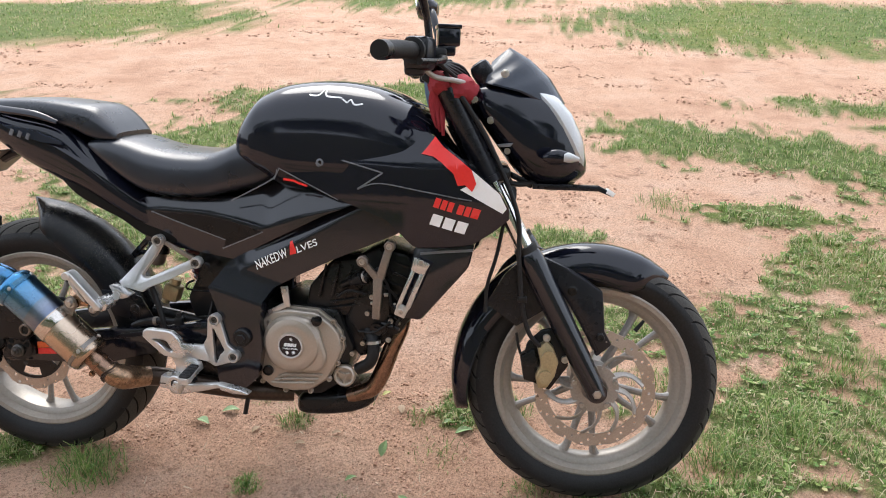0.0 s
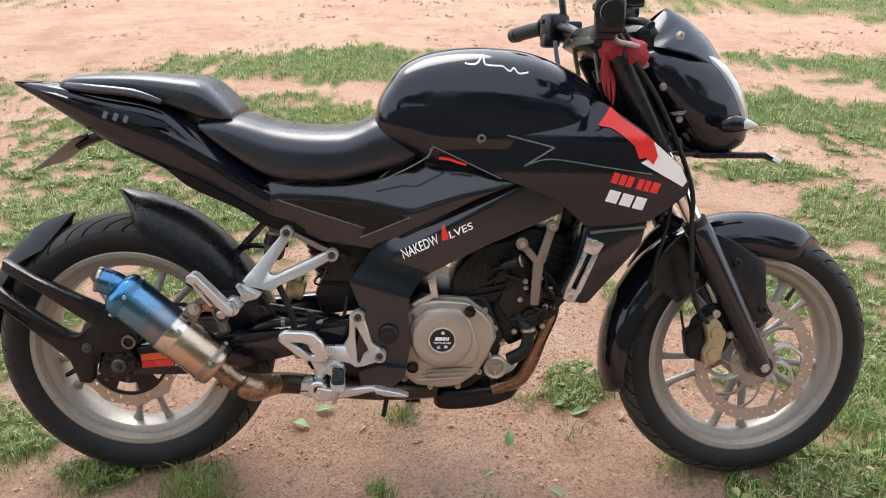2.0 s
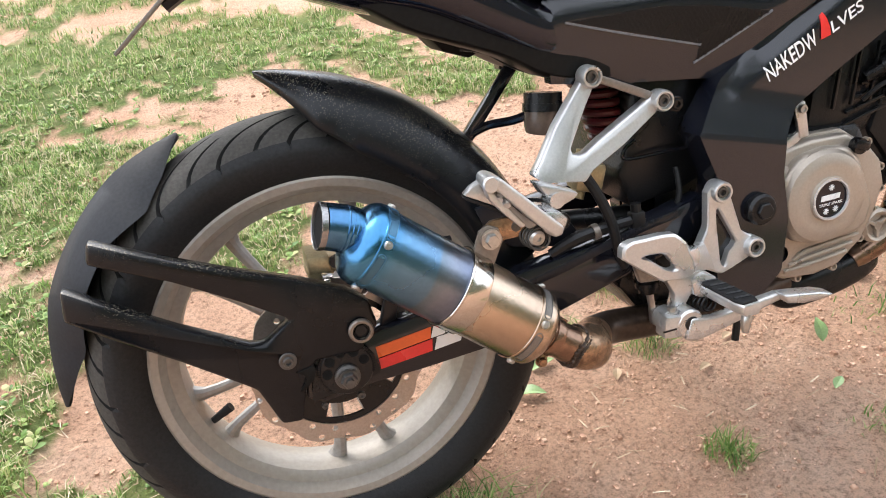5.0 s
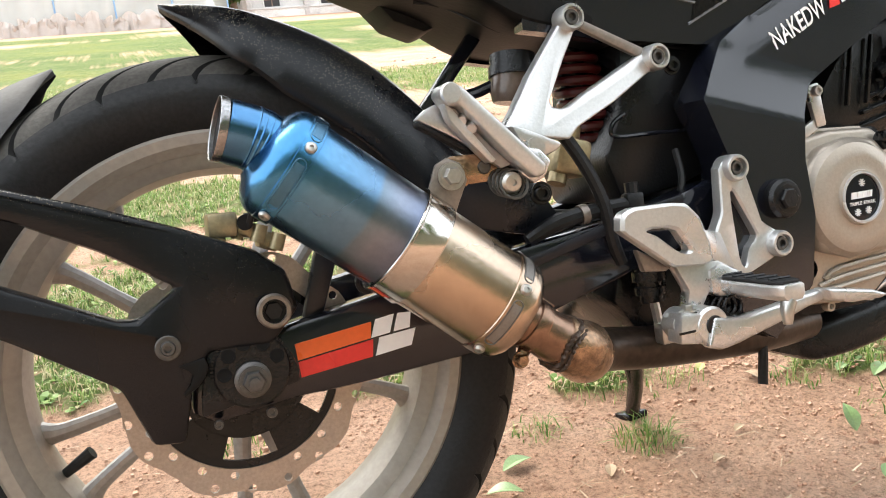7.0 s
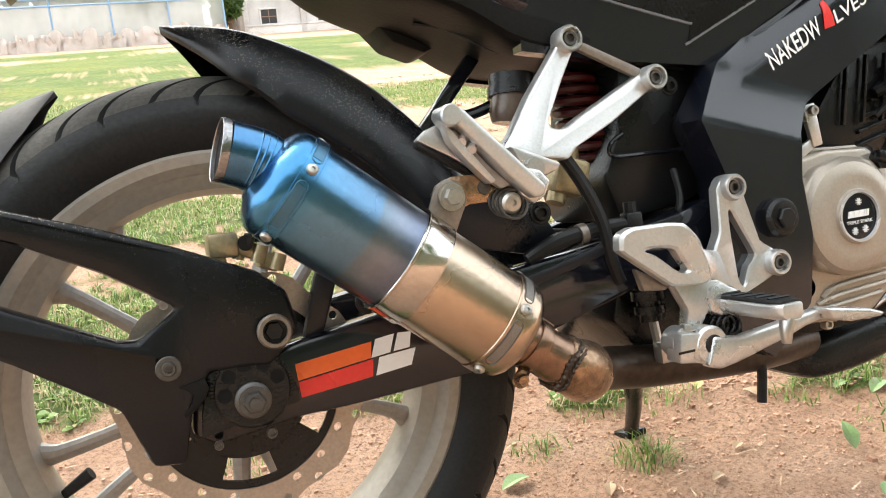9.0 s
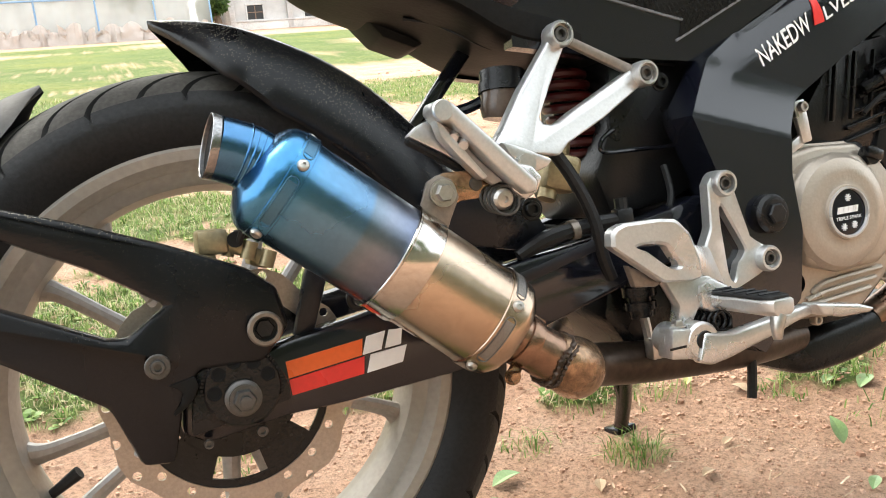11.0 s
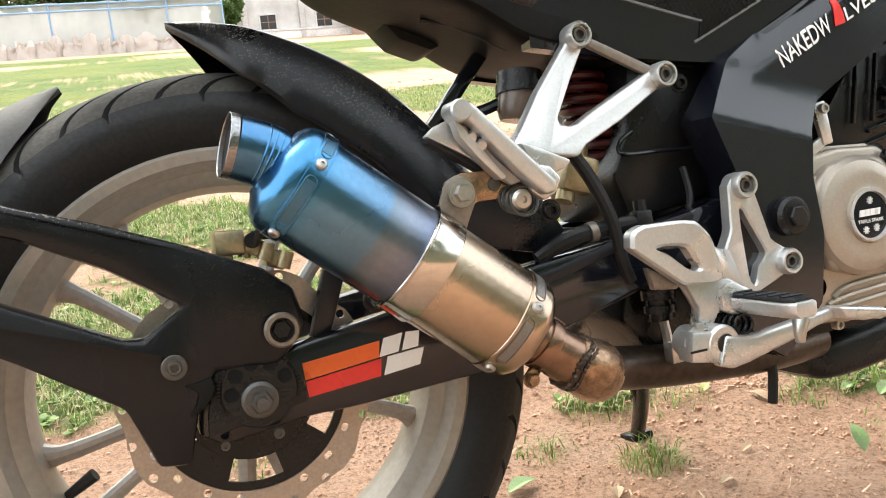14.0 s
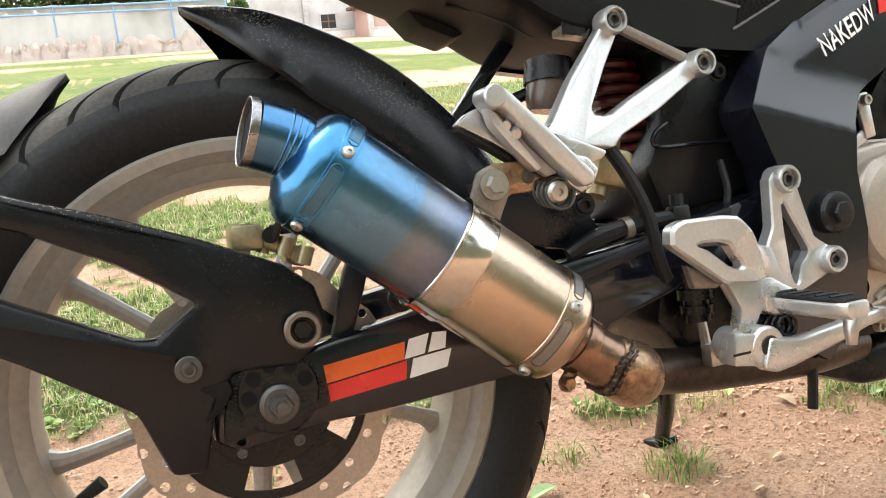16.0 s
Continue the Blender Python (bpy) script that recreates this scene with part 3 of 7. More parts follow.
for k in range(5):
    a = radians(72 * k + 20)
    sub("disc_bolt", front, bolt(FW + Vector((math.cos(a) * 0.048, -0.080, math.sin(a) * 0.048)), r=0.006, h=0.006), STEEL, "", TURNED)
p = RW + Vector((math.cos(radians(204)) * 0.19, -0.012, math.sin(radians(204)) * 0.19))
sub("valve", rear, tube([p, p + Vector((0.030, -0.006, 0.018))], [0.0045, 0.0065], 10, 1), RUBBER)
p = FW + Vector((math.cos(radians(52)) * 0.185, -0.010, math.sin(radians(52)) * 0.185))
sub("valve", front, tube([p, p + Vector((-0.020, -0.006, -0.024))], [0.004, 0.0055], 10, 1), RUBBER, "", TURNED)


# ---- bodywork ----
def flank(x, z):
    """Depth of the right flank of tank, shroud and side cover."""
    w = np.interp(x, [0.30, 0.50, 0.65, 0.80, 0.95, 1.05, 1.17], [0.118, 0.124, 0.142, 0.152, 0.172, 0.178, 0.160])
    lean = max(0.0, z - 0.80) * 0.55 + max(0.0, 0.72 - z) * 0.10
    return -(w - lean)


def body(stations, n=28, power=0.62, under=0.25):
    """A closed loft along X; stations: x, top, bottom, half width."""
    rings = []
    total = 8 * (len(stations) - 1)
    for k in range(total + 1):
        f = k / total * (len(stations) - 1)
        i = min(int(f), len(stations) - 2)
        t = f - i
        q = []
        for c in range(4):
            a, b, cc, d = (stations[max(i - 1, 0)][c], stations[i][c], stations[i + 1][c], stations[min(i + 2, len(stations) - 1)][c])
            lo, hi = min(b, cc), max(b, cc)
            v = 0.5 * (2 * b + (cc - a) * t + (2 * a - 5 * b + 4 * cc - d) * t * t + (3 * b - a - 3 * cc + d) * t ** 3)
            q.append(min(max(v, lo - 0.006), hi + 0.006))
        x, zt, zb, w = q
        ring = []
        for j in range(n):
            a = 2 * math.pi * j / n
            cy, cz = math.sin(a), math.cos(a)
            y = w * math.copysign(abs(cy) ** power, cy)
            zm = zb + (zt - zb) * under
            z = zm + (zt - zm) * abs(cz) ** power if cz > 0 else zm - (zm - zb) * abs(cz) ** power
            ring.append(Vector((x, y, z)))
        rings.append(ring)
    return loft(rings)


tank = part("fuel_tank", body([(0.538, 0.838, 0.80, 0.085), (0.550, 0.872, 0.775, 0.112), (0.58, 0.916, 0.76, 0.130), (0.61, 0.938, 0.745, 0.138), (0.66, 0.955, 0.72, 0.146),
                               (0.75, 0.964, 0.71, 0.150), (0.84, 0.956, 0.71, 0.156), (0.90, 0.938, 0.71, 0.158), (0.95, 0.913, 0.71, 0.156), (0.985, 0.882, 0.71, 0.148), (1.015, 0.84, 0.72, 0.11), (1.05, 0.79, 0.72, 0.075), (1.07, 0.76, 0.73, 0.05)], 40, 0.66, 0.35),
            GLOSS, bike, "gloss black fuel tank")
both("tank_shroud", skin([(0.652, 0.797), (0.711, 0.812), (0.80, 0.842), (0.90, 0.868), (0.985, 0.866), (1.066, 0.811), (1.145, 0.744), (1.163, 0.712)],
                         [(0.652, 0.775), (0.789, 0.716), (0.901, 0.676), (0.963, 0.620), (1.03, 0.626), (1.09, 0.634), (1.135, 0.665), (1.163, 0.69)], flank, 44, 14, 0.012),
     GLOSS, bike, "gloss black tank shroud with decals")
def cover_depth(x, z):
    """The cover folds inwards above its grille."""
    fold = np.interp(x, [0.30, 0.345, 0.463, 0.529, 0.61, 0.70, 0.83], [0.655, 0.662, 0.659, 0.650, 0.632, 0.665, 0.70])
    t = max(0.0, z - fold)
    return flank(x, z) + 0.006 + 0.62 * t * t / (t + 0.008)


both("side_cover", skin([(0.318, 0.688), (0.436, 0.694), (0.541, 0.697), (0.600, 0.738), (0.646, 0.776), (0.72, 0.745), (0.79, 0.713), (0.826, 0.704)],
                        [(0.318, 0.589), (0.40, 0.574), (0.498, 0.561), (0.535, 0.556), (0.60, 0.593), (0.678, 0.634), (0.75, 0.672), (0.826, 0.704)], cover_depth, 48, 20, 0.02),
     SATIN, bike, "satin black side cover folded above a mesh grille")
seat = part("rider_seat", body([(0.185, 0.815, 0.795, 0.095), (0.22, 0.824, 0.765, 0.108), (0.27, 0.819, 0.728, 0.118), (0.33, 0.804, 0.697, 0.126), (0.40, 0.796, 0.690, 0.130), (0.47, 0.797, 0.694, 0.130),
                                (0.51, 0.810, 0.703, 0.128), (0.55, 0.828, 0.712, 0.124), (0.60, 0.825, 0.728, 0.117), (0.642, 0.79, 0.756, 0.10)], 36, 0.55, 0.3), LEATHER, bike, "black vinyl rider seat with a dipped top")
part("pillion_seat", body([(-0.105, 0.888, 0.872, 0.045), (-0.07, 0.898, 0.866, 0.065), (0.05, 0.903, 0.856, 0.085), (0.14, 0.898, 0.835, 0.098), (0.19, 0.890, 0.815, 0.102), (0.225, 0.862, 0.812, 0.10), (0.25, 0.832, 0.815, 0.085)], 32, 0.5, 0.3),
     LEATHER, bike, "raised black vinyl pillion seat")
part("tail_cowl", body([(-0.208, 0.884, 0.876, 0.018), (-0.17, 0.882, 0.856, 0.035), (-0.11, 0.879, 0.823, 0.060), (0.0, 0.866, 0.757, 0.088), (0.11, 0.848, 0.706, 0.104), (0.18, 0.792, 0.684, 0.112), (0.25, 0.738, 0.648, 0.114),
                        (0.32, 0.690, 0.612, 0.108), (0.36, 0.68, 0.612, 0.09)], 32, 0.5, 0.55), GLOSS, bike, "pointed gloss black tail cowl")
TAILX = [-0.205, -0.11, 0.0, 0.11, 0.18, 0.25, 0.318]


def tail_facet(x, z):
    """The upper edge of the tail's flank leans in, below a sharp crease."""
    w, lo, hi = (np.interp(x, TAILX, q) for q in ([0.022, 0.064, 0.094, 0.110, 0.117, 0.119, 0.121], [0.879, 0.862, 0.832, 0.797, 0.762, 0.722, 0.685], [0.884, 0.881, 0.868, 0.846, 0.800, 0.745, 0.692]))
    return -w + 0.034 * max(0.0, min(1.0, (z - lo) / max(0.004, hi - lo)))


both("tail_facet", skin(list(zip(TAILX, [0.884, 0.881, 0.868, 0.846, 0.800, 0.745, 0.692])), list(zip(TAILX, [0.879, 0.862, 0.832, 0.797, 0.762, 0.722, 0.685])), tail_facet, 30, 5, 0.02), GLOSS, bike)
both("grab_rail", tube([(-0.085, -0.062, 0.880), (-0.03, -0.088, 0.876), (0.06, -0.100, 0.868), (0.118, -0.104, 0.852)], [0.007, 0.010, 0.010, 0.006], 10, 5, 0.7), GLOSS, bike)
both("tail_inlet", skin([(-0.02, 0.842), (0.05, 0.834), (0.13, 0.808)], [(0.03, 0.818), (0.08, 0.806), (0.13, 0.802)], lambda x, z: -0.108 - 0.04 * max(0, x), 12, 4, 0.01), SMOKE, bike)
part("under_tray", body([(0.07, 0.75, 0.737, 0.06), (0.12, 0.735, 0.705, 0.09), (0.165, 0.71, 0.674, 0.100), (0.258, 0.67, 0.632, 0.104), (0.32, 0.64, 0.594, 0.104), (0.40, 0.61, 0.578, 0.102), (0.52, 0.57, 0.555, 0.085)], 24, 0.3, 0.5), TRAY, bike, "dusty black plastic under-seat tray")
part("tray_box", prism([(0.195, 0.675), (0.228, 0.634), (0.263, 0.619), (0.286, 0.627), (0.31, 0.66)], 0.035, 0.105, 0.004), TRAY, bike, "boxy foot of the tray")
part("tray_wire", tube([(0.235, -0.02, 0.640), (0.262, -0.03, 0.632), (0.285, -0.045, 0.615), (0.315, -0.05, 0.598), (0.345, -0.05, 0.590)], 0.0022, 6, 4), RUBBER, bike)
part("plate_bracket", tube([(-0.02, 0, 0.78), (-0.07, 0.0, 0.765), (-0.10, 0, 0.75)], 0.012, 8, 3), PLASTIC, bike)
part("number_plate", box(-0.115, 0.0, 0.742, 0.004, 0.17, 0.105, 0.001, (0, -128, 0)), PLATEBACK, bike, "metal plate seen from behind")

# pinstripes and badges: brand marks are plain shapes
def on_flank(o=0.0):
    return lambda x, z: flank(x, z) - o


def decal(name, outline, yf, material, label="", off=0.0015):
    bm = bmesh.new()
    a = [bm.verts.new((x, yf(x, z) - off, z)) for x, z in outline]
    bm.faces.new(a)
    bmesh.ops.triangulate(bm, faces=bm.faces)
    bmesh.ops.subdivide_edges(bm, edges=bm.edges, cuts=3, use_grid_fill=True)
    for v in bm.verts:
        v.co.y = yf(v.co.x, v.co.z) - off
    g = bmesh.ops.extrude_face_region(bm, geom=bm.faces[:])
    for v in [q for q in g["geom"] if isinstance(q, bmesh.types.BMVert)]:
        v.co.y += 0.001
    return part(name, bm, material, bike, label)


for line, w in (([(0.655, 0.797), (0.711, 0.811), (0.752, 0.811)], 0.0045), ([(0.752, 0.811), (0.83, 0.793), (0.892, 0.778)], 0.0045), ([(0.892, 0.778), (0.836, 0.740)], 0.005),
                ([(0.836, 0.740), (0.885, 0.755), (0.98, 0.744), (1.085, 0.729)], 0.0035), ([(0.655, 0.776), (0.72, 0.746), (0.792, 0.713)], 0.003), ([(0.652, 0.772), (0.637, 0.748), (0.54, 0.696)], 0.004),
                ([(0.66, 0.780), (0.645, 0.75)], 0.0025)):
    part("pinstripe", strip(line, on_flank(), w * 0.7, 0.0015), GREYLINE, bike)
GRILLE = [(0.347, 0.6575), (0.463, 0.656), (0.529, 0.6465), (0.608, 0.627), (0.512, 0.583), (0.516, 0.602)]
decal("grille_back", GRILLE, cover_depth, DARK, "", 0.0008)
bm = bmesh.new()
for turn in (0, 60, 120):  # woven mesh, cut to the outline of the opening
    c, q = math.cos(radians(turn)), math.sin(radians(turn))
    for k in range(-40, 41):
        o = Vector((0.48 - q * k * 0.0052, 0.62 + c * k * 0.0052))
        hits = []
        for a, b in zip(GRILLE, GRILLE[1:] + GRILLE[:1]):
            ex, ez = b[0] - a[0], b[1] - a[1]
            den = c * ez - q * ex
            if abs(den) < 1e-9:
                continue
            u = (c * (o.y - a[1]) - q * (o.x - a[0])) / den
            if 0 <= u <= 1:
                hits.append((a[0] + ex * u, a[1] + ez * u))
        hits.sort()
        for a, b in zip(hits[::2], hits[1::2]):
            n_ = max(2, int(math.dist(a, b) / 0.02))
            row = [(a[0] + (b[0] - a[0]) * i / n_, a[1] + (b[1] - a[1]) * i / n_) for i in range(n_ + 1)]
            vs = [[bm.verts.new((x - q * w, cover_depth(x, z) - 0.0022, z + c * w)) for w in (-0.0005, 0.0005)] for x, z in row]
            for i in range(n_):
                bm.faces.new((vs[i][0], vs[i + 1][0], vs[i + 1][1], vs[i][1]))
part("grille_mesh", bm, DARK, bike, "fine black mesh grille")
for line, w in (([(0.340, 0.658), (0.42, 0.631), (0.517, 0.601)], 0.003), ([(0.508, 0.580), (0.56, 0.604), (0.610, 0.627)], 0.003)):
    part("pinstripe", strip(line, cover_depth, w, 0.002), GREYLINE, bike)
decal("white_flash", [(1.060, 0.752), (1.150, 0.703), (1.158, 0.714), (1.142, 0.745), (1.075, 0.800), (1.085, 0.765)], on_flank(), WHITE)
decal("red_emblem", [(0.975, 0.822), (0.992, 0.845), (1.000, 0.858), (1.020, 0.838), (1.055, 0.815), (1.082, 0.795), (1.093, 0.765), (1.085, 0.748), (1.070, 0.762), (1.055, 0.760), (1.045, 0.785), (1.020, 0.806), (1.000, 0.818)], on_flank(), RED, "red emblem on the shroud's nose", 0.003)
WORD = Vector((0.972, -0.236)).normalized()  # the words run down along the shroud's edge
for d0, w_, h_ in ((0.000, 0.0125, 0.0215), (0.0155, 0.0115, 0.0215), (0.0300, 0.0115, 0.0215), (0.0510, 0.0125, 0.0215), (0.0665, 0.0115, 0.0215), (0.0810, 0.0165, 0.0215)):
    q = Vector((1.0030, 0.7125)) + WORD * d0
    up_ = Vector((-WORD.y, WORD.x)) + WORD * 0.10
    decal("red_bar", [tuple(q), tuple(q + WORD * w_), tuple(q + WORD * w_ + up_ * h_), tuple(q + up_ * h_)], on_flank(), RED)
for k in range(3):
    q = Vector((0.9960, 0.6745)) + WORD * (0.0275 * k)
    decal("white_bar", [tuple(q), tuple(q + WORD * 0.0225), tuple(q + WORD * 0.0225 + up_ * 0.0250), tuple(q + up_ * 0.0250)], on_flank(), WHITE)

# ---- frame and swing arm ----
FRAME = [(0.487, 0.497), (0.531, 0.556), (0.600, 0.594), (0.678, 0.635), (0.821, 0.706), (0.925, 0.68), (0.915, 0.642), (0.77, 0.573), (0.635, 0.502), (0.612, 0.465), (0.606, 0.421), (0.612, 0.36), (0.600, 0.288), (0.545, 0.238),
         (0.512, 0.25), (0.500, 0.338), (0.515, 0.43)]
fr = prism(FRAME, -0.116, -0.085, 0.008, 2)


def spar_depth(x, z):
    """The spar folds: its upper strip leans in to the sky; at the bend a sloping ledge ends in a crease above the pivot plate."""
    s_ = (z - 0.50) * 0.87 - (x - 0.56) * 0.492
    up = max(0.0, s_ - 0.030) * (lambda q: q * q * (3 - 2 * q))(min(1.0, max(0.0, (x - 0.49) / 0.13)))
    crease = 0.5000 - 0.30 * (x - 0.485)
    t = max(0.0, min(1.0, (crease + 0.062 - z) / 0.062))
    return -0.1285 + 0.75 * up * up / (up + 0.006) - 0.017 * t ** 1.35


both("frame_skin", skin([(0.545, 0.2375), (0.508, 0.262), (0.499, 0.34), (0.512, 0.43), (0.487, 0.497), (0.531, 0.5565), (0.600, 0.594), (0.678, 0.635), (0.821, 0.706), (0.93, 0.68)],
                        [(0.5455, 0.2365), (0.601, 0.287), (0.613, 0.36), (0.607, 0.421), (0.6125, 0.4665), (0.636, 0.501), (0.70, 0.536), (0.77, 0.572), (0.92, 0.641)], spar_depth, 110, 26, 0.035), SATIN, bike, "folded satin black outer face of the frame")
both("frame_spar", fr, SATIN, bike, "satin black perimeter frame spar")



def lettering(text, a, b, height, yf, material, label="", owner=None, weight=0.012):
    """Slanted capitals between two places on a flank."""
    cu = bpy.data.curves.new("lettering", "FONT")
    cu.body, cu.size, cu.shear, cu.offset = text, 1.0, 0.12, weight
    tmp = bpy.data.objects.new("lettering", cu)
    me = bpy.data.meshes.new_from_object(tmp)
    bpy.data.objects.remove(tmp)
    bm = bmesh.new()
    bm.from_mesh(me)
    x0, x1 = min(v.co.x for v in bm.verts), max(v.co.x for v in bm.verts)
    z1 = max(v.co.y for v in bm.verts)
    d = Vector((b[0] - a[0], b[1] - a[1]))
    n_ = Vector((-d.y, d.x)).normalized() * height
    for v in bm.verts:
        p_ = Vector(a) + d * ((v.co.x - x0) / (x1 - x0)) + n_ * (v.co.y / z1)
        v.co = Vector((p_.x, yf(p_.x, p_.y) - 0.0012, p_.y))
    return part("lettering", bm, material, owner or bike, label)


lettering("NAKEDW", (0.5985, 0.5410), (0.6735, 0.5770), 0.0205, spar_depth, WHITE, "white capital lettering")
lettering("LVES", (0.6930, 0.5850), (0.7410, 0.6070), 0.0150, spar_depth, WHITE, "white capital lettering")
decal("red_mark", [(0.6755, 0.580), (0.690, 0.5835), (0.6885, 0.594), (0.684, 0.600), (0.680, 0.613), (0.675, 0.609), (0.6755, 0.592)], spar_depth, RED, "small red figure between the letters", 0.0016)
SWING = [(0.02, 0.341), (0.055, 0.3475), (0.152, 0.3605), (0.255, 0.3755), (0.380, 0.390), (0.50, 0.415), (0.52, 0.40), (0.50, 0.36), (0.395, 0.334), (0.282, 0.305), (0.221, 0.286), (0.10, 0.280), (0.037, 0.280), (-0.03, 0.272), (-0.05, 0.285), (-0.045, 0.325), (-0.01, 0.335)]
both("swing_arm", prism(SWING, -0.130, -0.096, 0.006, 2), SATIN, bike, "black box-section swing arm with a sticker")
on_arm = lambda x, z: -0.130
decal("orange_stripe", [(0.0448, 0.3134), (0.0441, 0.3283), (0.1150, 0.3352), (0.1125, 0.3205)], on_arm, ORANGE)
decal("red_stripe", [(0.0450, 0.3120), (0.0457, 0.2980), (0.1120, 0.3035), (0.1145, 0.3190)], on_arm, RED)
for q in ([(0.1130, 0.3205), (0.1190, 0.3365), (0.1370, 0.3385), (0.1310, 0.3222)], [(0.1345, 0.3225), (0.1405, 0.3385), (0.1530, 0.3375), (0.1500, 0.3235)], [(0.1150, 0.3036), (0.1205, 0.3195), (0.1555, 0.3220), (0.1495, 0.3070)]):
    decal("white_mark", q, on_arm, WHITE)

# mudguard carrier with two arms, and the split mudguard behind the tyre
CARRIER = [(0.051, 0.362), (0.045, 0.396), (0.022, 0.416), (-0.038, 0.445), (-0.10, 0.471), (-0.158, 0.492), (-0.200, 0.509), (-0.238, 0.524), (-0.246, 0.498), (-0.21, 0.485), (-0.161, 0.467), (-0.10, 0.434), (-0.046, 0.396), (-0.08, 0.374), (-0.096, 0.377),
           (-0.17, 0.413), (-0.225, 0.441), (-0.284, 0.471), (-0.291, 0.432), (-0.235, 0.401), (-0.176, 0.370), (-0.101, 0.321), (-0.083, 0.269), (-0.058, 0.266), (-0.044, 0.317), (-0.028, 0.338), (0.024, 0.334)]
bm = prism(CARRIER, -0.146, -0.122, 0.005, 2)
for v in bm.verts:
    v.co.y += 0.075 * max(0.0, min(1.0, (-0.10 - v.co.x) / 0.2)) ** 1.3
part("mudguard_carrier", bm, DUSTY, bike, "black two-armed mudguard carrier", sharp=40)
rings = []
for k in range(29):
    f = k / 28
    d = 112 + 69 * f
    a = radians(d)
    crest = np.interp(d, [112, 127, 145, 157, 168, 181], [0.326, 0.338, 0.341, 0.344, 0.340, 0.338])
    edge = np.interp(d, [112, 119, 127, 137, 150, 165, 176, 181], [0.323, 0.301, 0.287, 0.300, 0.302, 0.293, 0.318, 0.334])
    wid = np.interp(d, [112, 119, 130, 150, 160, 172, 181], [0.006, 0.040, 0.066, 0.068, 0.060, 0.034, 0.006])
    ring = []
    for s, th in ((-1, 0), (-0.8, 0), (-0.45, 0), (0, 0), (0.45, 0), (0.8, 0), (1, 0), (0.78, 1), (0.44, 1), (0, 1), (-0.44, 1), (-0.78, 1)):
        r = crest + (edge - crest) * abs(s) ** 1.5 - 0.005 * th
        ring.append(RW + Vector((math.cos(a) * r, s * wid, math.sin(a) * r)))
    rings.append(ring)
part("rear_mudguard", loft(rings), FENDER, bike, "dusty black split mudguard behind the tyre", sharp=50)
# hugger over the tyre
rings = []
for k in range(33):
    f = k / 32
    a = 93 - 80 * f
    crest = np.interp(a, [13, 30, 45, 60, 75, 93], [0.320, 0.318, 0.323, 0.332, 0.342, 0.356])
    edge = np.interp(a, [13, 30, 45, 60, 72, 83, 93], [0.235, 0.235, 0.243, 0.250, 0.262, 0.292, 0.352])
    w = 0.082 * min(1.0, f / 0.14 + 0.04)
    ring = []
    prof = [(0.0, 0.0), (0.35, 0.05), (0.62, 0.16), (0.82, 0.38), (0.95, 0.7), (1.0, 1.0)]
    prof = [(-s, d) for s, d in prof[:0:-1]] + prof
    outer = [RW + Vector((math.cos(radians(a)) * (crest + (edge - crest) * d), s * w, math.sin(radians(a)) * (crest + (edge - crest) * d))) for s, d in prof]
    inner = [RW + Vector((math.cos(radians(a)) * (crest - 0.004 + (edge - crest) * d), s * (w - 0.004), math.sin(radians(a)) * (crest - 0.004 + (edge - crest) * d))) for s, d in prof[::-1]]
    rings.append(outer + inner)
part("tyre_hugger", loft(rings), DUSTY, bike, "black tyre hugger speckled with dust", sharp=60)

# axle, adjuster, caliper
part("axle_adjuster", merge(prism([(-0.0330, 0.3290), (-0.0300, 0.3360), (-0.0180, 0.3425), (-0.0060, 0.3450), (0.0080, 0.3445), (0.0200, 0.3400), (0.0310, 0.3320), (0.0400, 0.3220), (0.0440, 0.3080), (0.0430, 0.2970), (-0.0100, 0.2880), (-0.0420, 0.2830), (-0.0400, 0.3000)], -0.1390, -0.130, 0.0015),
                            lathe([(0.006, 0), (0.033, 0), (0.033, 0.004), (0.031, 0.006), (0.006, 0.006)], RW + Vector((0.004, -0.138, 0.012)), (0, -1, 0), 44)), DARK, bike, "black chain adjuster plate")
part("adjuster_notch", prism([(-0.0550, 0.3310), (-0.0330, 0.3345), (-0.0310, 0.3260), (-0.0350, 0.3180), (-0.0420, 0.3110), (-0.0530, 0.3050), (-0.0540, 0.3075), (-0.0470, 0.3140), (-0.0440, 0.3220), (-0.0470, 0.3260)], -0.1475, -0.138, 0.0008), TRAY, bike, "scuffed stop of the chain adjuster")
for k in range(40):
    a = radians(-20 + 5.2 * k)
    part("adjuster_tooth", box(0.004 + 0.0335 * math.cos(a), -0.1415, 0.316 + 0.0335 * math.sin(a), 0.0026, 0.0050, 0.0018, 0.0, (0, -math.degrees(a), 0)), DARK, bike)
for k in range(5):
    a = radians(20 + 40 * k)
    # shallow dishes coloured near-black for the shade inside the plate's holes
    part("cam_hole_black", lathe([(0, 0), (0.0062, 0), (0.0062, 0.0010), (0.0048, 0.0010), (0.0048, 0.0002), (0, 0.0002)], RW + Vector((0.004 + 0.0235 * math.cos(a), -0.144, 0.012 + 0.0235 * math.sin(a))), (0, -1, 0), 14), GROOVE, bike)
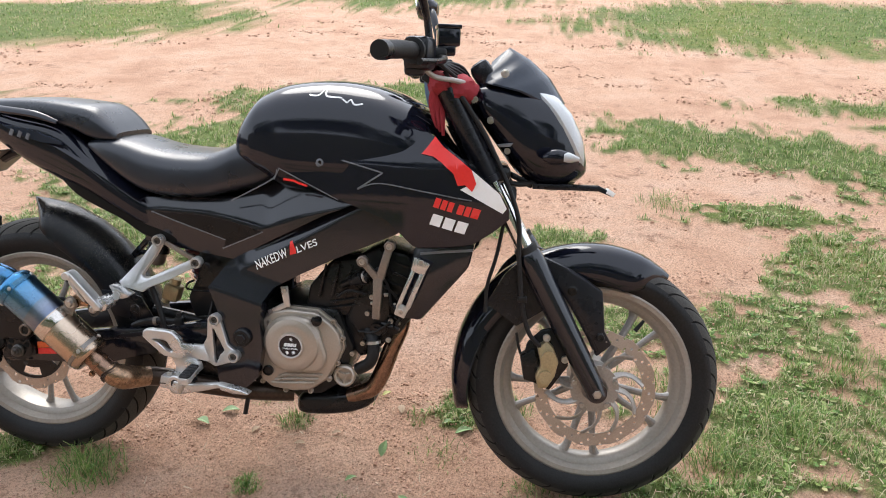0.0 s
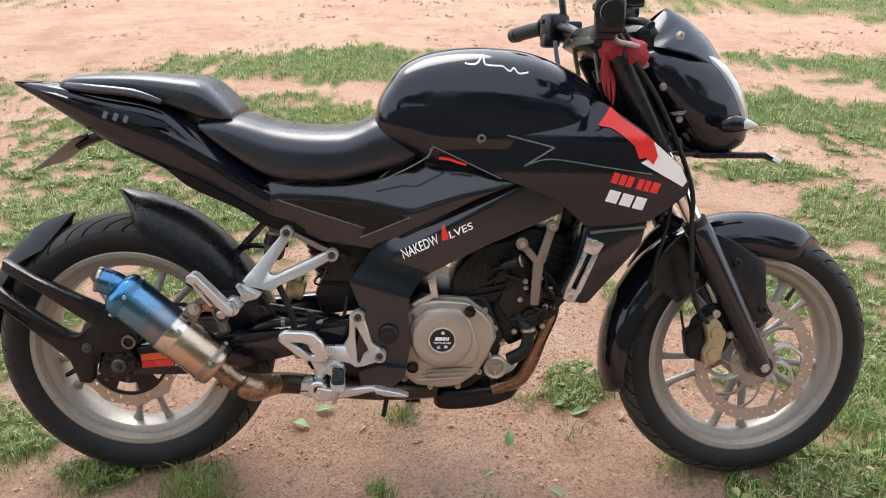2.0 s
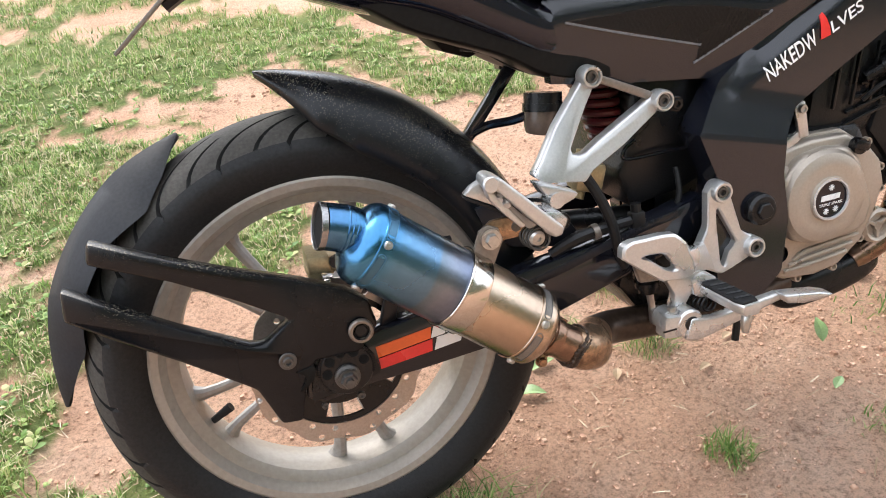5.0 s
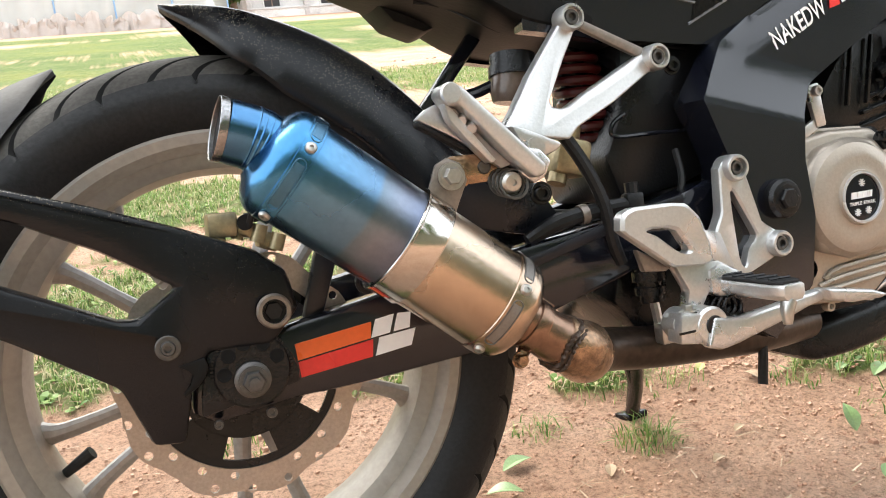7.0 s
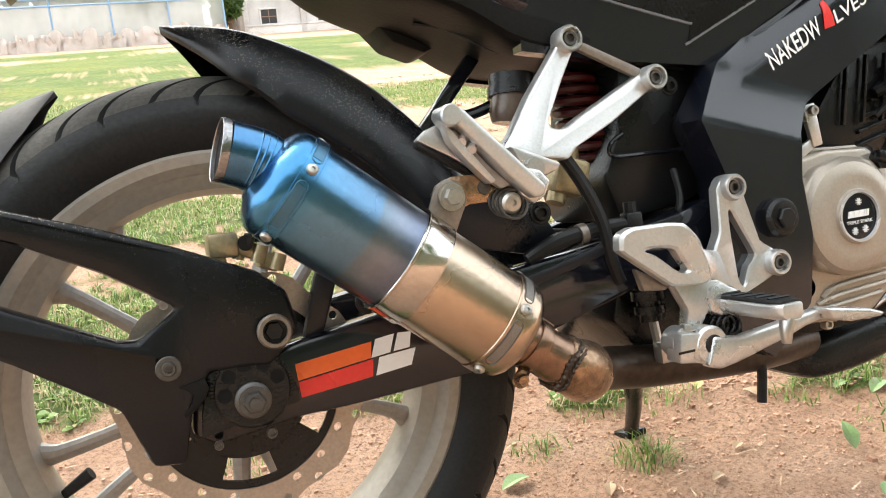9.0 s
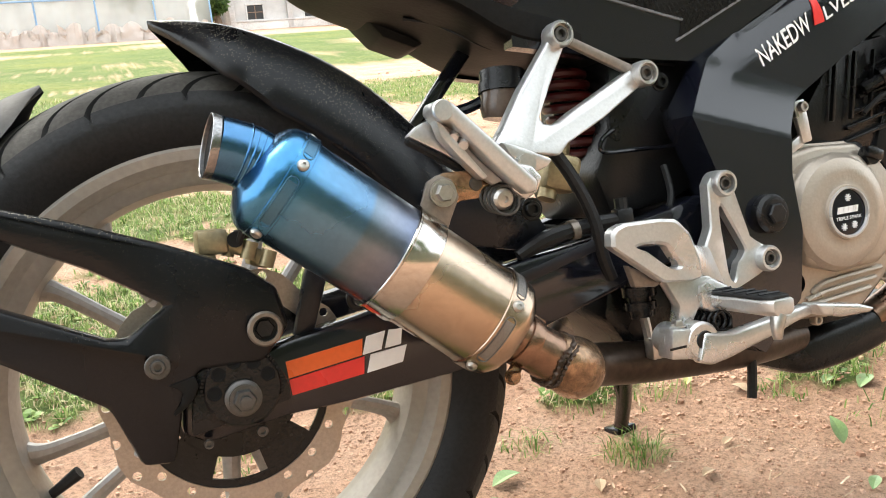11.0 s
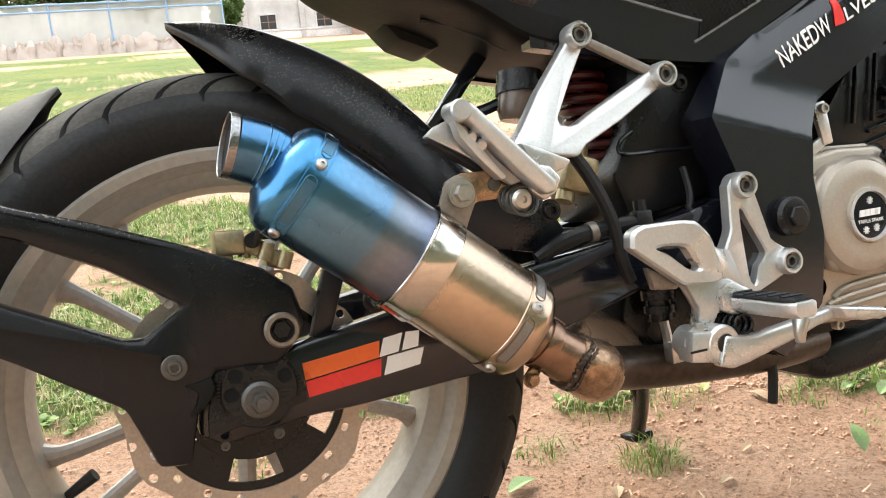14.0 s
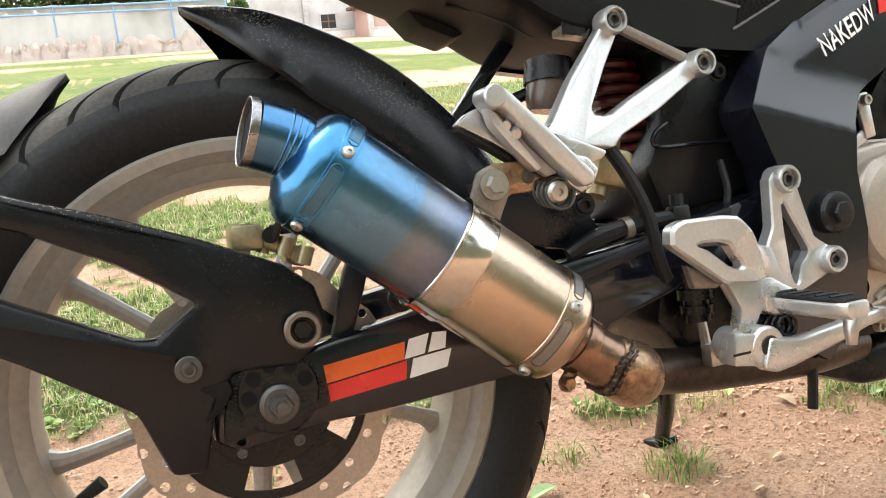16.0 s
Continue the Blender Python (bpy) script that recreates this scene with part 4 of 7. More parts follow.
part("axle_nut", merge(lathe([(0, 0), (0.0155, 0), (0.0155, 0.004), (0.0120, 0.006), (0.0120, 0.011), (0, 0.011)], RW + Vector((0.003, -0.144, 0.004)), (0, -1, 0), 32), hexnut(RW + Vector((0.003, -0.152, 0.004)), r=0.0100, h=0.009), lathe([(0, 0), (0.0052, 0), (0.0048, 0.006), (0, 0.0065)], RW + Vector((0.003, -0.160, 0.004)), (0, -1, 0), 18)), DULLSTEEL, bike, "axle nut of dull steel")
part("bush", lathe([(0.0105, 0), (0.0150, 0), (0.0150, 0.004), (0.0135, 0.006), (0.0105, 0.006)], (0.029, -0.148, 0.363), (0, -1, 0), 36, closed=True), BRACKET, bike, "brownish steel collar")
part("bush_nut", hexnut((0.029, -0.1465, 0.363), r=0.0085, h=0.004), DARK, bike)
part("carrier_bolt", bolt((-0.060, -0.146, 0.348), r=0.006, h=0.006, collar=0.0105), DULLSTEEL, bike)
part("carrier_bolt", bolt((0.015, -0.136, 0.275), r=0.0048, h=0.005), DULLSTEEL, bike)
part("carrier_bolt", bolt((-0.030, -0.136, 0.274), r=0.004, h=0.004), DULLSTEEL, bike)
part("carrier_bolt", bolt((-0.222, -0.098, 0.502), r=0.006, h=0.006), STEEL, bike)
part("rear_caliper", merge(box(0.001, -0.088, 0.4405, 0.026, 0.050, 0.022, 0.003, (0, 4, 0)), box(-0.006, -0.088, 0.4270, 0.016, 0.046, 0.014, 0.003), box(0.022, -0.090, 0.4330, 0.020, 0.040, 0.014, 0.003, (0, 22, 0)), box(0.040, -0.090, 0.4200, 0.018, 0.038, 0.016, 0.003, (0, 24, 0)),
                                    tube([(0.028, -0.108, 0.4210), (0.034, -0.108, 0.4360)], 0.0068, 14, 1), tube([(0.043, -0.108, 0.4120), (0.049, -0.108, 0.4260)], 0.0068, 14, 1), tube([(0.012, -0.104, 0.4260), (0.016, -0.104, 0.4380)], 0.0055, 12, 1)), GOLD, bike, "dull gold rear brake caliper")
part("bleed_nipple", tube([(0.022, -0.112, 0.436), (0.028, -0.116, 0.449)], 0.0035, 8, 1), DARK, bike)
part("banjo", lathe([(0, 0), (0.007, 0), (0.007, 0.007), (0, 0.007)], (0.020, -0.108, 0.440), (0, -1, 0), 16), DARK, bike)
part("rear_hose", tube([(0.02, -0.11, 0.444), (0.05, -0.112, 0.442), (0.10, -0.10, 0.43), (0.17, -0.075, 0.42)], 0.0045, 8, 5), RUBBER, bike)
part("torque_arm", prism([(0.055, 0.34), (0.075, 0.345), (0.105, 0.42), (0.09, 0.43), (0.075, 0.40)], -0.118, -0.104, 0.003), PLASTIC, bike)
part("carrier_bolt", bolt((0.118, -0.128, 0.372), r=0.008, h=0.006, collar=0.012), DARK, bike)

# chain on the far side
link = None
for k in range(34):
    f = k / 33
    q = Vector((0.05 + 0.42 * f, 0.072, 0.237 + 0.030 * f))
    if link is None:
        bm = merge(prism([(-0.0075, 0.0), (-0.005, 0.0045), (0.0, 0.0028), (0.005, 0.0045), (0.0075, 0.0), (0.005, -0.0045), (0.0, -0.0028), (-0.005, -0.0045)], -0.006, 0.006, 0.0), tube([(-0.005, -0.007, 0), (-0.005, 0.007, 0)], 0.0022, 6, 1), tube([(0.005, -0.007, 0), (0.005, 0.007, 0)], 0.0022, 6, 1))
        link = part("chain_link", bm, DULLSTEEL, bike)
        ob = link
    else:
        ob = new("chain_link", link.data)
        ob.parent = bike
    ob.location = q
    ob.rotation_euler = (0, radians(-4.1), 0)

# ---- silencer ----
A0, A1 = Vector((0.040, -0.198, 0.489)), Vector((0.224, -0.200, 0.331))
AX = (A1 - A0).normalized()
LEN = (A1 - A0).length
R_CAN = 0.0450
sil = new("silencer")
sil.parent = bike
tagged(sil, "short heat-blued slip-on silencer")
def can(prof, n=64):
    return lathe(prof, A0, AX, n)


sub("can_body", sil, can([(R_CAN - 0.004, 0.012), (R_CAN, 0.012), (R_CAN, 0.121), (R_CAN - 0.004, 0.121)]), TITAN, "titanium sleeve blued by heat")
sub("lower_sleeve", sil, can([(R_CAN - 0.002, 0.120), (R_CAN + 0.0006, 0.120), (R_CAN + 0.0006, LEN - 0.016), (R_CAN - 0.002, LEN - 0.016)]), STRAW, "straw-tinted steel sleeve")
sub("end_cap", sil, can([(0.0235, -0.0125), (0.0250, -0.0125), (0.0275, -0.0105), (0.0345, -0.0075), (0.0405, -0.0035), (0.0440, 0.001), (R_CAN + 0.0010, 0.0055), (R_CAN + 0.0012, 0.0105), (R_CAN + 0.0020, 0.0110), (R_CAN + 0.0020, 0.0240), (R_CAN + 0.0010, 0.0246), (R_CAN - 0.003, 0.0246)]), TITAN, "blued end cap")
sub("front_cap", sil, can([(R_CAN - 0.003, LEN - 0.0265), (R_CAN + 0.0012, LEN - 0.0262), (R_CAN + 0.0020, LEN - 0.0255), (R_CAN + 0.0020, LEN - 0.0110), (R_CAN + 0.0010, LEN - 0.0104), (R_CAN + 0.0010, LEN - 0.0055), (R_CAN - 0.0008, LEN - 0.0015), (0.0400, LEN + 0.003), (0.0360, LEN + 0.004), (0.0240, LEN + 0.0045)]), STRAW, "straw-tinted front cap")
sub("clamp_band", sil, can([(R_CAN, 0.1185), (R_CAN + 0.0026, 0.1185), (R_CAN + 0.0036, 0.1192), (R_CAN + 0.0036, 0.1205), (R_CAN + 0.0028, 0.1215), (R_CAN + 0.0028, 0.1450), (R_CAN + 0.0022, 0.1460), (R_CAN, 0.1460)]), BAND, "polished clamp band")
U = AX.cross(Vector((0, 1, 0))).normalized()
if U.z < 0:
    U = -U
V = Vector((0, -1, 0))
V = (V - AX * V.dot(AX)).normalized()


def on_can(s, ang, r=R_CAN):
    d = U * math.sin(radians(ang)) + V * math.cos(radians(ang))
    return A0 + AX * s + d * r, d


for s, base, mat_ in ((0.0175, 0, TITAN), (LEN - 0.0182, 0, STRAW)):
    for ang in (20, -64, 100):
        c, d = on_can(s, ang, R_CAN + 0.0021)
        sub("rivet", sil, lathe([(0, 0), (0.0048, 0), (0.0048, 0.0015), (0.0036, 0.0032), (0.0016, 0.0034), (0.0014, 0.0015), (0, 0.0015)], c, d, 16), STEEL)
    for a0, a1 in ((2, -46), (34, 82)):
        loop = []
        for k in range(13):
            loop.append(on_can(s - 0.0046, a0 + (a1 - a0) * k / 12, R_CAN + 0.0022)[0])
        for k in range(5):
            q = k / 4 * math.pi
            loop.append(on_can(s - 0.0046 * math.cos(q), a1 + math.copysign(5, a1 - a0) * math.sin(q), R_CAN + 0.0022)[0])
        for k in range(13):
            loop.append(on_can(s + 0.0046, a1 + (a0 - a1) * k / 12, R_CAN + 0.0022)[0])
        for k in range(5):
            q = k / 4 * math.pi
            loop.append(on_can(s + 0.0046 * math.cos(q), a0 - math.copysign(5, a1 - a0) * math.sin(q), R_CAN + 0.0022)[0])
        loop.append(loop[0])
        sub("pressed_slot", sil, tube(loop, 0.0005, 6, 1), DULLSTEEL if mat_ is STRAW else BLUESLOT)
        inner = [on_can(s + dz, a0 + (a1 - a0) * k / 12, R_CAN + 0.0023)[0] for dz, ks in ((-0.0038, range(13)), (0.0038, range(12, -1, -1))) for k in ks]
        b2 = bmesh.new()
        vs = [b2.verts.new(q) for q in inner]
        for k in range(12):
            b2.faces.new((vs[k], vs[k + 1], vs[24 - k], vs[25 - k]))
        sub("slot_mesh", sil, b2, SLOT if mat_ is STRAW else BLUESLOT)
# outlet
LIP = Vector((0.0016, -0.2040, 0.5155))
OD = Vector((-0.950, -0.085, 0.30)).normalized()
sub("outlet_neck", sil, tube([(0.0420, -0.1995, 0.4935), (0.0370, -0.2000, 0.4985), (0.0285, -0.2010, 0.5050), LIP - OD * 0.005], [0.0236, 0.0258, 0.0254, 0.0249], 56, 6), TITAN, "blued bent outlet pipe")
for k in range(3):  # ribbed weld round the bend
    c_ = Vector((0.0330, -0.2005, 0.5018)).lerp(Vector((0.0255, -0.2014, 0.5064)), k / 2)
    sub("neck_weld", sil, lathe([(0.0240, -0.0009), (0.0254, -0.0009), (0.02595, 0.0), (0.0254, 0.0009), (0.0240, 0.0009)], c_, (-0.82 - 0.03 * k, -0.09, 0.56 - 0.05 * k), 56, closed=True), TITAN)
sub("outlet_lip", sil, lathe([(0.0241, -0.0050), (0.0241, 0.0008), (0.0247, 0.0016), (0.0254, 0.0014), (0.0257, 0.0002), (0.0255, -0.0050), (0.0248, -0.0054)], LIP, OD, 56, closed=True), LIPSTEEL, "bright rolled lip")
# shallow near-black disc paints the dark depth of the sooty pipe
sub("outlet_bore", sil, lathe([(0, 0), (0.0242, 0), (0.0242, 0.0008), (0, 0.0008)], LIP - OD * 0.0030, OD, 32), GROOVE, "near-black disc for the sooty, shaded bore")
# link pipe with elbow
pp = [A1 + AX * 0.002, Vector((0.246, -0.200, 0.313)), Vector((0.2640, -0.200, 0.2985)), Vector((0.2800, -0.197, 0.2880)), Vector((0.2940, -0.186, 0.2800)), Vector((0.3040, -0.165, 0.2735)), Vector((0.3250, -0.135, 0.2660)),
      Vector((0.36, -0.115, 0.258)), Vector((0.43, -0.105, 0.246)), Vector((0.56, -0.09, 0.232)), Vector((0.66, -0.06, 0.225))]
sub("link_pipe", sil, tube(pp[:4], [0.0215, 0.0218, 0.0228, 0.0240], 36, 4), BROWN, "browned link pipe")
sub("elbow", sil, tube(pp[2:7], [0.0236, 0.0268, 0.0290, 0.0275, 0.0235], 36, 6), RUST, "scorched welded elbow")
loop = [pp[2] + AX * (0.004 + 0.0030 * math.sin(3 * q) + 0.0008 * math.sin(29 * q)) + (U * math.cos(q) + V * math.sin(q)) * (0.0243 + 0.0004 * math.sin(37 * q)) for q in [2 * math.pi * k / 90 for k in range(91)]]
sub("weld_bead", sil, merge(tube(loop, [0.0024 + 0.0005 * math.sin(5.3 * k) for k in range(91)], 7, 1), tube([p_ + AX * 0.005 for p_ in loop], [0.0018 + 0.0005 * math.sin(4.1 * k) for k in range(91)], 7, 1)), SOOT, "black lumpy weld")
part("exhaust_pipe", tube(pp[5:], [0.0240, 0.0232, 0.0225, 0.0225, 0.0225, 0.0225], 24, 5), SOOT, bike, "dull brown exhaust pipe")
sub("pipe_clamp", sil, lathe([(0.0216, -0.006), (0.0236, -0.006), (0.0242, -0.004), (0.0242, 0.004), (0.0236, 0.006), (0.0216, 0.006)], pp[0].lerp(pp[1], 0.80), AX, 32, closed=True), BROWN)
sub("clamp_lug", sil, merge(tube([pp[1] - U * 0.022, pp[1] - U * 0.034], 0.0055, 6, 1), hexnut(pp[1] - U * 0.032 + V * 0.002, (0, -1, 0), 0.0058, 0.008)), RUST)
sub("clamp_lug", sil, box(pp[1].x + 0.012, -0.199, pp[1].z + 0.019, 0.014, 0.006, 0.006, 0.001, (0, 40, 0)), BROWN)
# hanger tab
HB = Vector((0.184, -0.200, 0.455))
sub("hanger_tab", sil, prism([(0.158, 0.432), (0.166, 0.452), (0.172, 0.466), (0.183, 0.471), (0.195, 0.465), (0.199, 0.450), (0.190, 0.434), (0.180, 0.414)], -0.203, -0.198, 0.0015), BRACKET)
sub("hanger_bolt", sil, merge(hexnut(HB + Vector((0, -0.0065, 0)), r=0.0080, h=0.007), lathe([(0, 0), (0.0118, 0), (0.0118, 0.0022), (0, 0.0022)], HB + Vector((0, -0.0045, 0)), (0, -1, 0), 24)), STEEL)
part("silencer_stay", prism([(0.178, 0.465), (0.190, 0.472), (0.210, 0.4715), (0.232, 0.468), (0.262, 0.462), (0.262, 0.440), (0.230, 0.446), (0.203, 0.446), (0.188, 0.440)], -0.195, -0.189, 0.0015), RUST, bike, "browned silencer stay")
part("stay_rivet", lathe([(0, 0), (0.0062, 0), (0.0055, 0.0015), (0, 0.002)], (0.2185, -0.195, 0.4590), (0, -1, 0), 18), DULLSTEEL, bike)


# ---- pillion hanger and folded peg ----
def bar(a, b, wa, wb, t=0.012, bevel=0.003):
    """A tapered flat bar between two places on the flank; widths in the XZ plane."""
    a, b = Vector(a), Vector(b)
    d = Vector((b.x - a.x, 0, b.z - a.z)).normalized()
    s = Vector((-d.z, 0, d.x))
    h = Vector((0, t / 2, 0))
    bm = loft([[a + s * wa - h, a + s * wa + h, a - s * wa + h, a - s * wa - h], [b + s * wb - h, b + s * wb + h, b - s * wb + h, b - s * wb - h]])
    return bevel_all(bm, bevel) if bevel else bm


hang = new("pillion_hanger")
hang.parent = bike
tagged(hang, "cast aluminium pillion peg hanger")
HA, HBt = Vector((0.359, -0.116, 0.593)), Vector((0.4505, -0.118, 0.5465))


def hanger_lean(bm):
    """The hanger leans outwards towards the peg."""
    for v in bm.verts:
        v.co.y -= 0.45 * max(0.0, 0.540 - v.co.z)
    return bm


sub("arm", hang, hanger_lean(bevel_all(prism([(0.3470, 0.588), (0.3520, 0.600), (0.3660, 0.600), (0.3700, 0.590), (0.3480, 0.5530), (0.3215, 0.5135), (0.3225, 0.5075), (0.3305, 0.5055), (0.3390, 0.5065), (0.3600, 0.5170), (0.4380, 0.5525), (0.4500, 0.5560), (0.4570, 0.5480), (0.4530, 0.5380),
                                              (0.3900, 0.5055), (0.3420, 0.4850), (0.3290, 0.4745), (0.3000, 0.4800), (0.2790, 0.4835), (0.2660, 0.4940), (0.2800, 0.5080), (0.3090, 0.5420)], -0.120, -0.102, 0.0), 0.0042, 3)), CAST, "forked cast arm")
sub("knuckle", hang, merge(prism([(0.2590, 0.4930), (0.2740, 0.4880), (0.3090, 0.4715), (0.3020, 0.4655), (0.2865, 0.4605), (0.2680, 0.4760)], -0.172, -0.140, 0.003), tube([(0.279, -0.176, 0.470), (0.279, -0.150, 0.470)], 0.0095, 20, 1)), CAST)
sub("tie_bar", hang, bar(HA + Vector((0.010, 0.002, -0.004)), HBt + Vector((-0.010, 0.004, 0.006)), 0.0048, 0.0055, 0.008, 0.002), BRACKET)
for q in (HA, HBt):
    sub("boss", hang, lathe([(0.007, -0.008), (0.0128, -0.008), (0.0135, -0.004), (0.0135, 0.011), (0.0118, 0.014), (0.0098, 0.014), (0.0092, 0.009), (0.007, 0.009)], q, (0, -1, 0), 32, closed=True), CAST)
    sub("boss_bolt", hang, bolt(q + Vector((0, -0.003, 0)), r=0.0078, h=0.009), DULLSTEEL)
peg = new("pillion_peg")
peg.parent = bike
tagged(peg, "folded aluminium pillion footpeg")
sub("peg_bar", peg, bevel_all(prism([(0.1795, 0.5225), (0.1825, 0.5300), (0.1895, 0.5315), (0.1985, 0.5265), (0.2220, 0.5015), (0.2450, 0.4765), (0.2655, 0.4545), (0.2630, 0.4455), (0.2540, 0.4440), (0.2330, 0.4655), (0.2100, 0.4935), (0.1940, 0.5125), (0.1860, 0.5120)], -0.2215, -0.190, 0.0), 0.0030, 3), CAST, "upper rail of the folded peg")
sub("peg_rail", peg, bevel_all(prism([(0.1835, 0.5160), (0.1900, 0.5110), (0.2050, 0.4900), (0.2200, 0.4690), (0.2245, 0.4635), (0.2190, 0.4610), (0.2000, 0.4830), (0.1870, 0.5010)], -0.2120, -0.196, 0.0), 0.0020, 2), CAST)
sub("peg_web", peg, prism([(0.1870, 0.5120), (0.1950, 0.5110), (0.2200, 0.4790), (0.2400, 0.4580), (0.2300, 0.4560), (0.2200, 0.4640), (0.2000, 0.4880)], -0.2060, -0.198, 0.0015), SPOKE, "recessed web of the peg")
sub("peg_end", peg, lathe([(0, -0.006), (0.0080, -0.006), (0.0092, 0.0), (0.0092, 0.005), (0.0080, 0.0068), (0, 0.0072)], (0.1870, -0.2180, 0.5215), (0, -1, 0), 28), CAST)
sub("peg_stub", peg, tube([(0.2080, -0.206, 0.4960), (0.2045, -0.2135, 0.4915)], [0.0050, 0.0042], 12, 1), CAST)
sub("peg_stub", peg, tube([(0.2010, -0.206, 0.5020), (0.1975, -0.2120, 0.4990)], [0.0045, 0.0038], 12, 1), CAST)
sub("heel_plate", peg, bevel_all(prism([(0.1655, 0.5060), (0.1760, 0.5140), (0.1870, 0.5180), (0.1970, 0.5120), (0.2090, 0.4940), (0.2235, 0.4690), (0.2100, 0.4780), (0.1930, 0.4895)], -0.190, -0.176, 0.0), 0.0018, 2), CAST, "bright heel plate")
sub("heel_rubber", peg, prism([(0.1660, 0.5045), (0.1930, 0.4885), (0.2230, 0.4680), (0.2200, 0.4640), (0.1900, 0.4855), (0.1665, 0.5005)], -0.189, -0.174, 0.0012), RUBBER)
for k in range(4):
    c_ = Vector((0.2370, -0.200, 0.4430)) + Vector((0.0022, -0.0030, -0.0012)) * (k - 1.5)
    sub("spring_coil", peg, tube([c_ + Vector((0.0125 * math.cos(q), 0.002 * math.sin(q), 0.0125 * math.sin(q))) for q in [2 * math.pi * j / 18 for j in range(19)]], 0.0014, 6, 1), DULLSTEEL)
sub("peg_pin", peg, lathe([(0, -0.012), (0.0095, -0.012), (0.0095, 0.004), (0.0072, 0.0065), (0.003, 0.007), (0.0028, 0.004), (0, 0.004)], (0.2370, -0.2020, 0.4430), (0.18, -0.97, -0.1), 20), STEEL)
sub("hinge_block", peg, bevel_all(prism([(0.2420, 0.4650), (0.2520, 0.4720), (0.2680, 0.4680), (0.2770, 0.4570), (0.2700, 0.4440), (0.2580, 0.4390), (0.2470, 0.4480)], -0.208, -0.160, 0.0), 0.0030, 2), CAST)
part("mount_bolt", bolt((0.2996, -0.130, 0.4270), r=0.008, h=0.007, collar=0.0115), DARK, bike)
part("hugger_stay", prism([(0.20, 0.46), (0.25, 0.462), (0.30, 0.45), (0.33, 0.40), (0.30, 0.385), (0.24, 0.40), (0.21, 0.43)], -0.105, -0.098, 0.002), PLASTIC, bike)
part("battery_box", prism([(0.44, 0.600), (0.545, 0.600), (0.56, 0.50), (0.56, 0.43), (0.50, 0.41), (0.42, 0.40), (0.405, 0.45), (0.43, 0.50)], -0.080, 0.088, 0.01), DARK, bike, "black plastic inner cover")
part("cover_rib", tube([(0.428, -0.089, 0.495), (0.412, -0.090, 0.486), (0.413, -0.090, 0.473), (0.460, -0.090, 0.471), (0.505, -0.090, 0.470)], 0.0025, 8, 5), SATIN, bike)
part("mount_bolt", bolt((0.472, -0.118, 0.537), r=0.007, h=0.006, collar=0.010), DARK, bike)
# added dark filler that stops bright ground showing through the gap
part("inner_filler", prism([(0.335, 0.640), (0.560, 0.600), (0.560, 0.430), (0.500, 0.420), (0.450, 0.520), (0.400, 0.560), (0.345, 0.585)], 0.030, 0.050, 0.006), DARK, bike, "black filler panel added behind the shock absorber")
# shock absorber with remote reservoir and red spring
shock = new("shock_absorber")
shock.parent = bike
tagged(shock, "gas shock absorber with a red spring")
sub("reservoir", shock, tube([(0.322, -0.052, 0.552), (0.318, -0.053, 0.532), (0.316, -0.053, 0.522)], [0.0225, 0.0225, 0.019], 24, 2), TINTED, "brown-tinted fluid cup")
sub("reservoir_cap", shock, merge(tube([(0.326, -0.050, 0.572), (0.323, -0.052, 0.551)], 0.0245, 24, 1), tube([(0.3245, -0.051, 0.559), (0.323, -0.052, 0.549)], 0.0265, 24, 1)), DARK)
sub("coil_spring", shock, tube([Vector((0.405 + 0.028 * math.cos(q) + 0.004 * q / 6.28, -0.02 + 0.026 * math.sin(q), 0.575 - 0.013 * q / 6.28)) for q in [2 * math.pi * k / 14 for k in range(14 * 8 + 1)]], 0.0055, 8, 1), SPRINGRED, "red coil spring")
sub("damper_body", shock, tube([(0.400, -0.02, 0.59), (0.45, -0.01, 0.40)], 0.017, 16, 1), DARK)
sub("gold_canister", shock, merge(box(0.365, -0.070, 0.458, 0.040, 0.036, 0.040, 0.007, (0, 18, 0)), tube([(0.372, -0.066, 0.49), (0.366, -0.068, 0.47)], 0.014, 14, 1), tube([(0.352, -0.072, 0.444), (0.346, -0.074, 0.432)], 0.010, 12, 1)), GOLD, "gold gas canister")
part("rear_subframe", bar((0.308, 0.0, 0.606), (0.225, 0.0, 0.515), 0.0075, 0.0075, 0.014, 0.002), SATIN, bike, "black subframe bar")
part("subframe_brace", tube([(0.236, 0.0, 0.526), (0.262, -0.01, 0.536), (0.29, -0.03, 0.540), (0.312, -0.045, 0.548)], 0.006, 10, 4), SATIN, bike)
part("pivot_link", tube([(0.30, -0.04, 0.40), (0.45, -0.04, 0.375)], 0.014, 12, 1), DARK, bike)

# ---- rider foot controls ----
foot = new("rider_foot_control")
foot.parent = bike
tagged(foot, "cast aluminium rear-set plate with heel guard")
FA, FB = Vector((0.505, -0.150, 0.4240)), Vector((0.549, -0.152, 0.3395))


def pierced(outer, hole, y0, y1, bevel):
    """A plate with one opening through it; both outlines run the same way and start side by side."""
    n_ = 48
    a = along(outer + outer[:1], n_ + 1)[:-1]
    b = along(hole + hole[:1], n_ + 1)[:-1]
    rings = [[Vector((q.x, y, q.y)) for q in lane] for lane, y in ((a, y1), (a, y0 + bevel), ([p_.lerp(q_, 0.12) for p_, q_ in zip(a, b)], y0), ([p_.lerp(q_, 0.88) for p_, q_ in zip(a, b)], y0), (b, y0 + bevel), (b, y1))]
    rings.append(rings[0])
    bm = loft(rings, cap=False)
    bmesh.ops.remove_doubles(bm, verts=bm.verts, dist=1e-6)
    return bm


